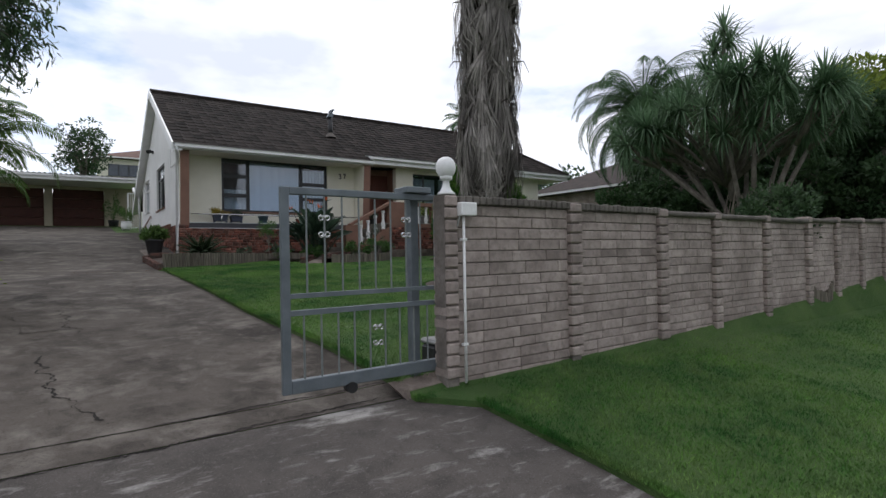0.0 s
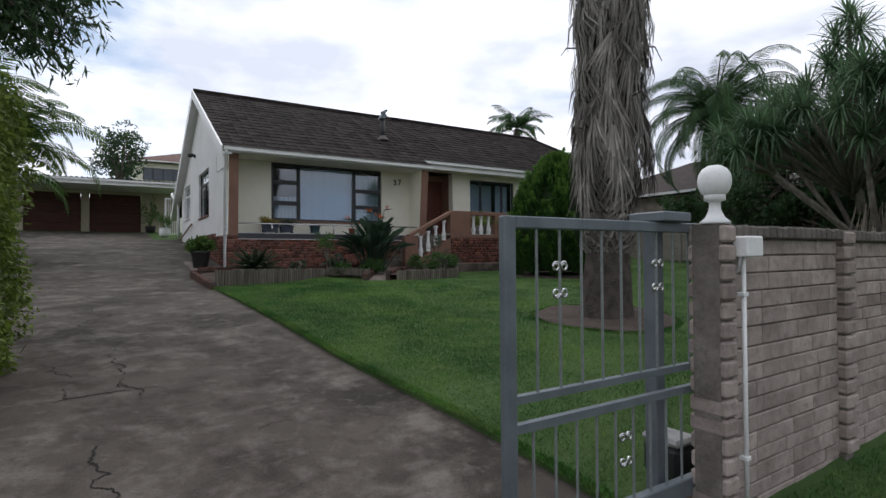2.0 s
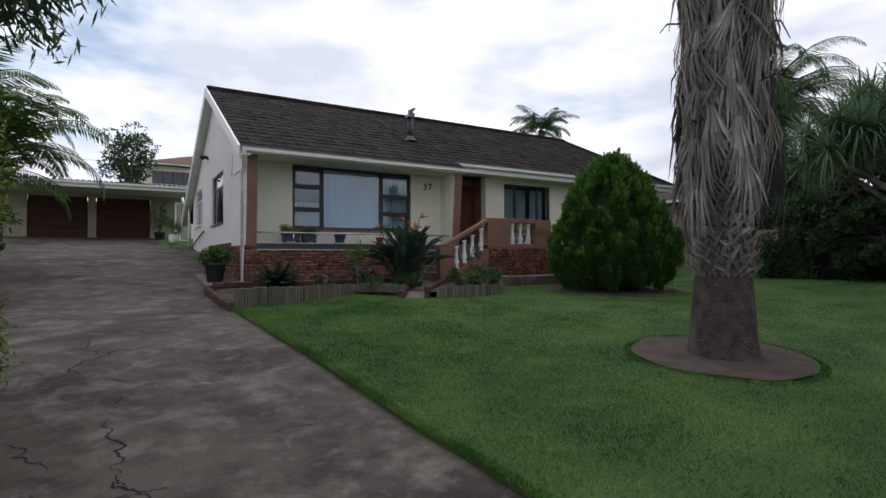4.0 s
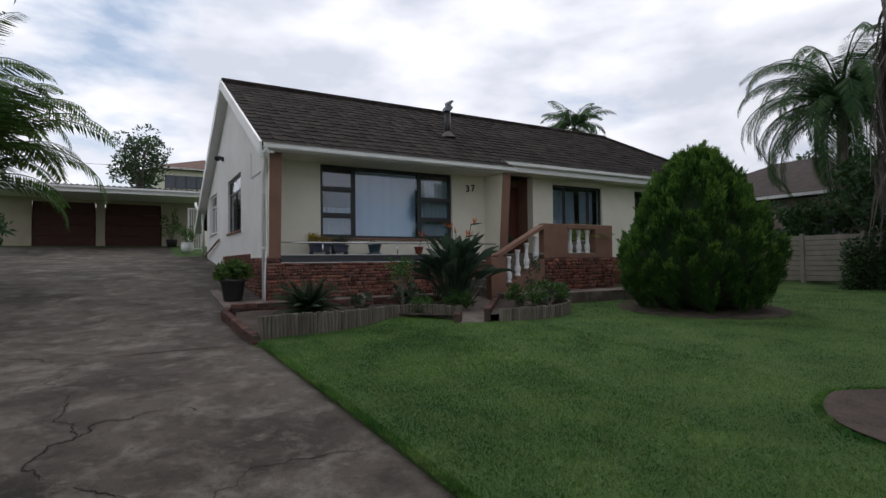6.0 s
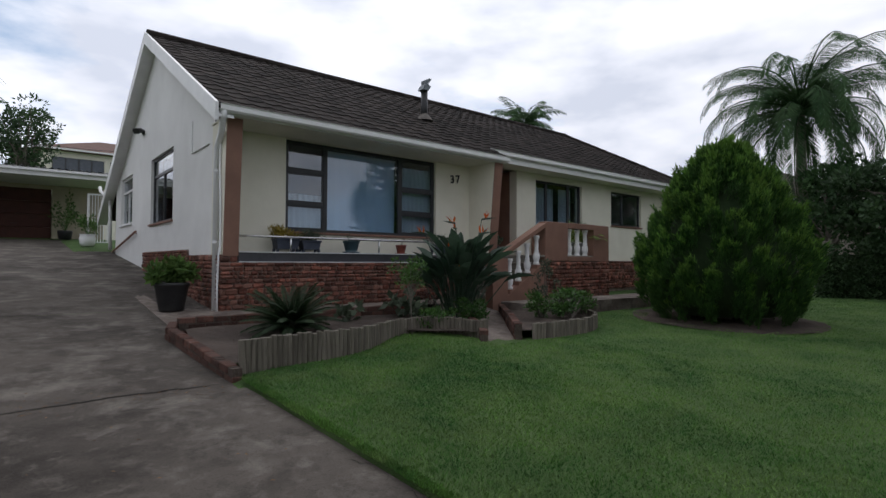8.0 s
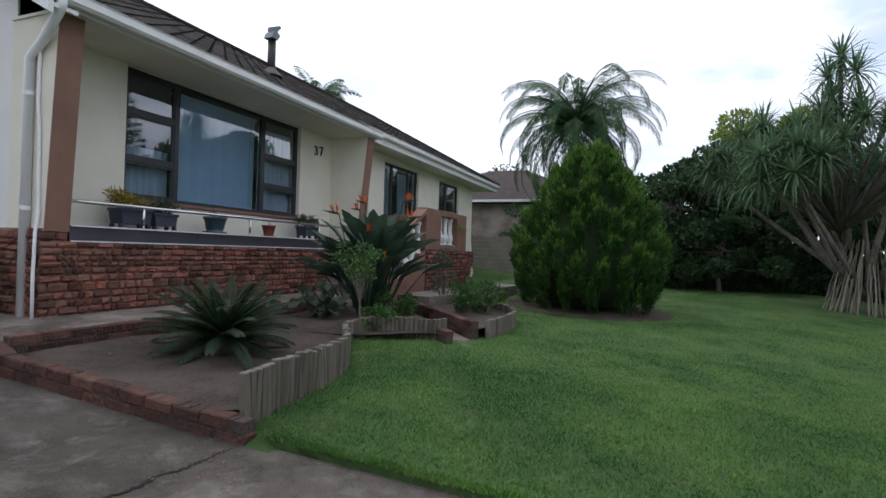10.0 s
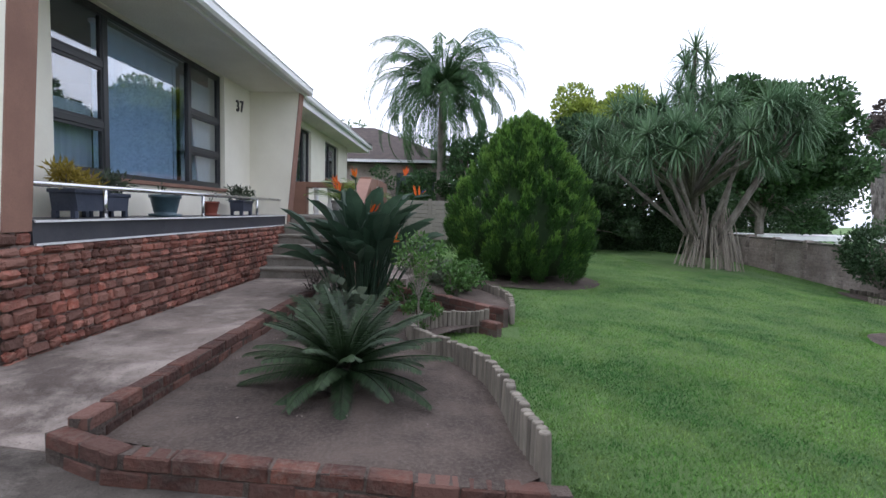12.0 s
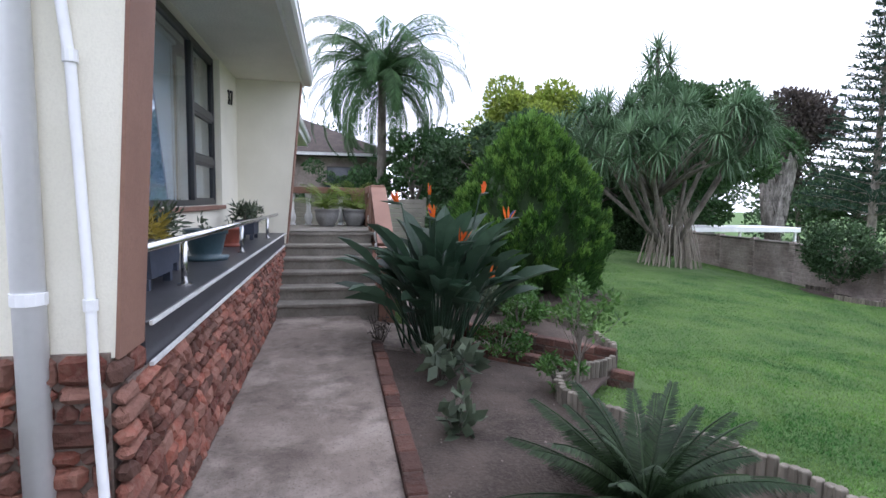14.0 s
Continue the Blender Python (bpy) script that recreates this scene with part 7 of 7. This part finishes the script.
part("wire", Shape().tube([(-12, 42, 8.6), (-4, 42, 8.35), (4, 42, 8.5), (12, 42, 9)], 0.012, 5), BLACK, cable)

# ---- cracks in the concrete ----
crng = random.Random(3)


def jag(pts, rough=0.16, rounds=4):
    """Break a line into ever shorter, ever less displaced pieces."""
    for _ in range(rounds):
        q = [pts[0]]
        for (a, b), (c, e) in zip(pts, pts[1:]):
            k = rough * crng.gauss(0, 0.7)
            q += [((a + c) / 2 - k * (e - b), (b + e) / 2 + k * (c - a)), (c, e)]
        pts = q
    return [pts[0]] + [(x + crng.uniform(-.007, .007), y + crng.uniform(-.012, .012)) for x, y in pts[1:-1]] + [pts[-1]]


def crack(pts, w=0.010, rough=0.20, rounds=5):
    pts = jag(pts, rough, rounds)
    s = Shape()
    for i, (x, y) in enumerate(pts):
        a, b = pts[max(i - 1, 0)], pts[min(i + 1, len(pts) - 1)]
        d = Vector((b[0] - a[0], b[1] - a[1], 0)).normalized()
        k = max(0.08, 0.55 + 0.75 * noise.noise(Vector((x * 2.3, y * 2.3, 4)))) * crng.uniform(0.6, 1.2)
        n = Vector((-d.y, d.x, 0)) * w * 1.05 * k * (0.2 if i in (0, len(pts) - 1) else 1)
        for q in (Vector((x, y, 0)) - n, Vector((x, y, 0)) + n):
            s.v.append((q.x, q.y, ground_z(q.x, q.y) - 0.041))
    s.f = [(2 * i, 2 * i + 1, 2 * i + 3, 2 * i + 2) for i in range(len(pts) - 1)]
    return part("crack", s, CRACK, driveway)


crack([(0.02, 5.65), (0.01, 5.04), (0.15, 4.88), (0.14, 4.33), (0.30, 4.08), (0.45, 3.67)], 0.011)
crack([(-0.42, 6.69), (-0.12, 6.73), (0.47, 6.76)], 0.010, 0.06)
crack([(0.17, 6.99), (0.34, 6.55)], 0.014)
crack([(0.23, 6.90), (0.23, 7.49), (0.10, 8.03), (0.21, 8.75)], 0.010)
crack([(-0.39, 7.96), (-0.19, 6.68)], 0.008)
crack([(0.40, 8.93), (0.08, 9.26), (-0.23, 9.65), (0.02, 10.06), (0.21, 10.42), (0.55, 10.49), (0.90, 10.34)], 0.011)
crack([(0.02, 10.06), (-0.11, 10.53), (-0.11, 11.24), (-0.28, 11.59), (-0.28, 12.27), (-0.08, 12.78), (-0.56, 13.09), (-0.87, 13.17)], 0.011)
crack([(0.14, 12.87), (0.83, 12.91), (1.32, 12.90), (1.81, 12.85)], 0.017, 0.05)
crack([(0.81, 8.72), (1.24, 9.01), (1.57, 9.00), (2.00, 8.97)], 0.008)
crack([(1.91, 10.76), (2.03, 10.02)], 0.009)
crack([(-0.9, 17.02), (0.1, 17.03), (0.9, 17.1)], 0.02, 0.03)
crack([(-0.35, 3.11), (0.48, 3.07), (0.91, 3.10), (1.80, 3.14), (2.59, 3.12)], 0.012, 0.05)
crack([(-0.36, 3.43), (0.54, 3.40), (1.50, 3.45), (2.47, 3.44)], 0.012, 0.02)
crack([(0.96, 7.39), (1.28, 7.34), (1.58, 7.35)], 0.006)
crack([(1.03, 5.44), (1.29, 5.51)], 0.006)
crack([(0.30, 6.02), (0.81, 6.20), (1.23, 6.17)], 0.003)
crack([(2.13, 16.7), (2.16, 16.28), (2.17, 15.64)], 0.010)

# ---- stones of the plinth ----
def stone_mesh(w, h, seed):
    r = random.Random(seed)
    s = Shape().box((-w / 2, -0.035, -h / 2), (w / 2, 0.02, h / 2), cut=0.019)
    s.v = [(x + r.uniform(-.006, .006), y + (r.uniform(-.016, .006) if y < 0 else 0), z + r.uniform(-.006, .006)) for x, y, z in s.v]
    return s


STONES = {}
srng = random.Random(21)


def lay_stones(parent, u0, u1, z0, z1, place, limit, course=0.080):
    """Random coursed stones between u0 and u1; place(u, z) gives a pose. Past limit they are joined."""
    rest, z, count = Shape(), z0, 0
    while z < z1 - 0.03:
        h = min(course * srng.uniform(0.72, 1.3), z1 - z)
        if z1 - z - h < 0.04:
            h = z1 - z
        u = u0
        while u < u1 - 0.02:
            w = min(srng.choice((0.07, 0.09, 0.12, 0.15, 0.20)), u1 - u)
            if u1 - u - w < 0.06:
                w = u1 - u
            m = place(u + w / 2, z + h / 2) @ pose(0, 0, 0, srng.uniform(-2, 2), srng.uniform(-2.5, 2.5), srng.uniform(-1.5, 1.5))
            key = (round(w, 2), round(h, 2), srng.randrange(3))
            if count < limit:
                if key not in STONES:
                    STONES[key] = stone_mesh(max(w - 0.007, 0.03), max(h - 0.006, 0.02), hash(key) % 999).mesh("stone", STONE)
                o = new("stone", STONES[key])
                o.parent, o.matrix_basis = parent, m
                count += 1
            else:
                q = stone_mesh(max(w - 0.007, 0.03), max(h - 0.006, 0.02), srng.randrange(999))
                rest.add([m @ Vector(p) for p in q.v], q.f)
            u += w
        z += h
    if rest.v:
        tagged(part("stones", rest, STONEREST, parent), "", "", "", "stuff")


STONEREST = material("red_stone_rest", (0.080, 0.018, 0.013), (0.255, 0.088, 0.058), scale=4.0, rough=0.88, bump=1.0, fine=26, c=(0.24, 0.165, 0.125), island=0.55, alt=(0.155, 0.082, 0.062), detail=8, bump_dist=0.02)
plinth = bpy.data.objects["plinth"]
lay_stones(plinth, GABLE - 0.07, 3.05, 2.43, 2.52, lambda u, z: pose(u, FRONT + 0.035, z), 300)
lay_stones(plinth, GABLE - 0.07, FIN0 + 0.1, 1.60, 2.425, lambda u, z: pose(u, FRONT + 0.012, z), 296)
lay_stones(plinth, FRONT + 0.04, 18.4, 1.62, 2.548, lambda u, z: pose(GABLE - 0.04, u, z, 0, 0, -90), 0)
lay_stones(plinth, 18.4, 22.3, 1.9, 2.65, lambda u, z: pose(GABLE - 0.04, u, z, 0, 0, -90), 0)
lay_stones(plinth, 11.2, EAST, 1.65, 2.49, lambda u, z: pose(u, RWALL - 0.08, z), 0)
lay_stones(bpy.data.objects["porch_base"], 8.95, PX1, 1.66, 2.46, lambda u, z: pose(u, PY0 + 0.01, z), 90)

# ---- roof tiles ----
def tile_shape(w, l, m=None):
    s = Shape()
    k = 6
    for j, y in enumerate((0.0, l)):
        for i in range(k + 1):
            x = w * i / k
            zz = (0.022, 0.007, 0.0, 0.0, 0.0, 0.007, 0.022)[i] + (0.016 if j == 0 else 0.0)
            s.v.append((x, y, zz))
    n = k + 1
    s.f = [(i, i + 1, n + i + 1, n + i) for i in range(k)]
    for i in range(n):
        x, y, zz = s.v[i]
        s.v.append((x, y, zz - 0.024))
    s.f += [(2 * n + i, 2 * n + i + 1, i + 1, i) for i in range(k)]
    return s


TW, TL = 0.30, 0.345
tile_me = tile_shape(TW * 1.0, TL + 0.05).mesh("tile", ROOF)
pitch = math.degrees(math.atan(SLOPE))
tilt = Matrix.Rotation(math.atan(SLOPE), 4, "X")
rest, unit_tile, count = Shape(), tile_shape(TW, TL + 0.05), 0
step_y = TL * math.cos(math.atan(SLOPE))
nrow = int((RIDGE_Y - EAVE_Y) / step_y)
trng = random.Random(9)
for r in range(nrow + 1):
    y = EAVE_Y - 0.04 + r * step_y
    if y > RIDGE_Y - 0.1:
        break
    x = ROOF_X0 + 0.01
    while x < ROOF_X1 - TW:
        ok = x < 8.9 or y > EAVE2_Y - 0.2
        lim = ROOF_X1 - (ROOF_X1 - HIPX) * (y - EAVE2_Y) / (RIDGE_Y - EAVE2_Y)
        if ok and x + TW < lim:
            m = Matrix.Translation((x, y, roof_z(y, x) + 0.005 + trng.uniform(-.003, .003))) @ tilt @ Matrix.Rotation(trng.uniform(-.01, .01), 4, "Z")
            if count < 300 and x < 9.2 and r < 11:
                o = new("tile", tile_me)
                o.parent, o.matrix_basis = roof, m
                count += 1
            else:
                rest.add([m @ Vector(p) for p in unit_tile.v], unit_tile.f)
        x += TW
tagged(part("tiles", rest, ROOFREST, roof), "", "", "", "stuff")
ridge = Shape()
x = ROOF_X0
while x < HIPX:
    ridge.tube([(x, RIDGE_Y, roof_z(RIDGE_Y, x)), (x + 0.42, RIDGE_Y, roof_z(RIDGE_Y, x) + 0.012)], [0.115, 0.105], 10)
    x += 0.40
a, b = Vector((HIPX, RIDGE_Y, roof_z(RIDGE_Y, HIPX))), Vector((ROOF_X1, EAVE2_Y, roof_z(EAVE2_Y)))
for i in range(14):
    ridge.tube([a.lerp(b, i / 14), a.lerp(b, (i + 1.05) / 14)], [0.10, 0.11], 8)
part("ridge_tiles", ridge, ROOFREST, roof)

# ---- concrete bricks of the boundary wall ----
BW, BH = 0.46, 0.104
block_me = [Shape().box((-w / 2 + 0.0012, -0.022, -BH / 2 + 0.003), (w / 2 - 0.0012, 0.02, BH / 2 - 0.003), cut=0.007).mesh("brick", BLOCK) for w in (BW, BW * 0.62, BW * 0.8)]
rest, count = Shape(), 0
frng = random.Random(4)
for a, b in zip(FENCE, FENCE[1:]):
    a2, b2 = a + 0.09, b - 0.075
    ang = math.degrees(math.atan(0.017))
    zt = fence_top(a) - 0.075
    for face in (0, 1):
        z = zt
        while z > 0.42:
            h = frng.choice((0.088, 0.098, 0.104, 0.118))
            z -= h
            u = a2
            while u < b2 - 0.01:
                i = frng.randrange(3)
                w = (BW, BW * 0.62, BW * 0.8)[i]
                w = min(w, b2 - u)
                if b2 - u - w < 0.10:
                    w = b2 - u
                x = u + w / 2
                y = fence_y(x) + (0.05 if face == 0 else 0.12)
                m = pose(x, y + frng.uniform(-.004, .004), z + h / 2, 0, frng.uniform(-.25, .25), ang + (180 if face else 0))
                if face == 0 and count < 300 and x < 7.5:
                    o = new("brick", block_me[i])
                    o.parent = fence_wall
                    o.matrix_basis = m @ Matrix.Diagonal((w / (BW, BW * 0.62, BW * 0.8)[i], 1, h / BH, 1))
                    count += 1
                else:
                    q = Shape().box((-w / 2 + 0.0012, -0.022, -h / 2 + 0.003), (w / 2 - 0.0012, 0.02, h / 2 - 0.003), m, 0.006)
                    rest.add(q.v, q.f)
                u += w
tagged(part("bricks", rest, BLOCKREST, fence_wall), "", "", "", "stuff")
for i, x in enumerate(FENCE):
    y = fence_y(x)
    zt = fence_top(x) + 0.0
    pier = part("pier", Shape().box((x - 0.065, y - 0.005, 0.2), (x + 0.065, y + 0.15, zt + 0.005)), FENCEMORTAR, fence_wall, "rusticated concrete pier")
    w = 0.088 if i else 0.062
    off = 0.0
    for k in range(15):
        z = zt - (k + 0.5) * 0.105
        if z < 0.3:
            break
        o = part("pier_block", Shape().box((x - w + off + frng.uniform(-.004, .004), y - 0.036, z - 0.046), (x + w + off, y + 0.182, z + 0.046), cut=0.013), BLOCK, pier)
for i, (a, b) in enumerate(zip(FENCE, FENCE[1:])):
    u, z = a + 0.09, fence_top(a) - 0.075
    if i < 2:
        while u < b - 0.09:
            y = fence_y(u)
            part("coping_brick", Shape().box((u + 0.003, y - 0.02, z + 0.002), (u + 0.072, y + 0.17, z + 0.075 + frng.uniform(-.006, .006)), cut=0.010), COPING, fence_wall)
            u += 0.077
    else:
        y0, y1 = fence_y(a), fence_y(b)
        part("coping", Shape().box((a + 0.08, min(y0, y1) - 0.03, z - 0.01), (b - 0.08, max(y0, y1) + 0.17, z + 0.055), cut=0.02), COPING, fence_wall)

# fallen leaves and pebbles on the bed
bits = Shape()
for k in range(110):
    x, y = U(2.1, 5.6), U(13.4, 15.1)
    z = soil1(x, y) + 0.03
    r = U(0.004, 0.012)
    bits.add([(x - r, y, z), (x, y - r * 0.7, z + r * 0.3), (x + r, y, z), (x, y + r * 0.7, z + r * 0.4)], [(0, 1, 2, 3)])
tagged(part("pebbles", bits, PATHCON), "scattered small pebbles and dry leaves on soil", "pebbles", "", "stuff")

# dry leaves blown along the driveway joint
LITTER = material("dry_leaf", (0.10, 0.055, 0.028), (0.20, 0.115, 0.055), scale=9, rough=0.9, bump=0.1, island=0.4)
fallen = Shape()
for k in range(170):
    x = U(0.2, 1.85)
    y = (12.82 + 0.10 * math.sin(x * 3) + crng.gauss(0, 0.16)) if k < 120 else U(8.5, 13.5)
    z = ground_z(x, y) - 0.036
    a, r = U(0, 6.28), U(0.006, 0.019)
    c0, s0 = math.cos(a) * r, math.sin(a) * r
    fallen.add([(x - c0, y - s0, z), (x + s0 * 0.4, y - c0 * 0.4, z + r * 0.3), (x + c0, y + s0, z + 0.002), (x - s0 * 0.4, y + c0 * 0.4, z + r * 0.25)], [(0, 1, 2, 3)])
tagged(part("leaf_litter", fallen, LITTER), "scattered dry brown leaves on concrete driveway", "leaf litter", "", "stuff")
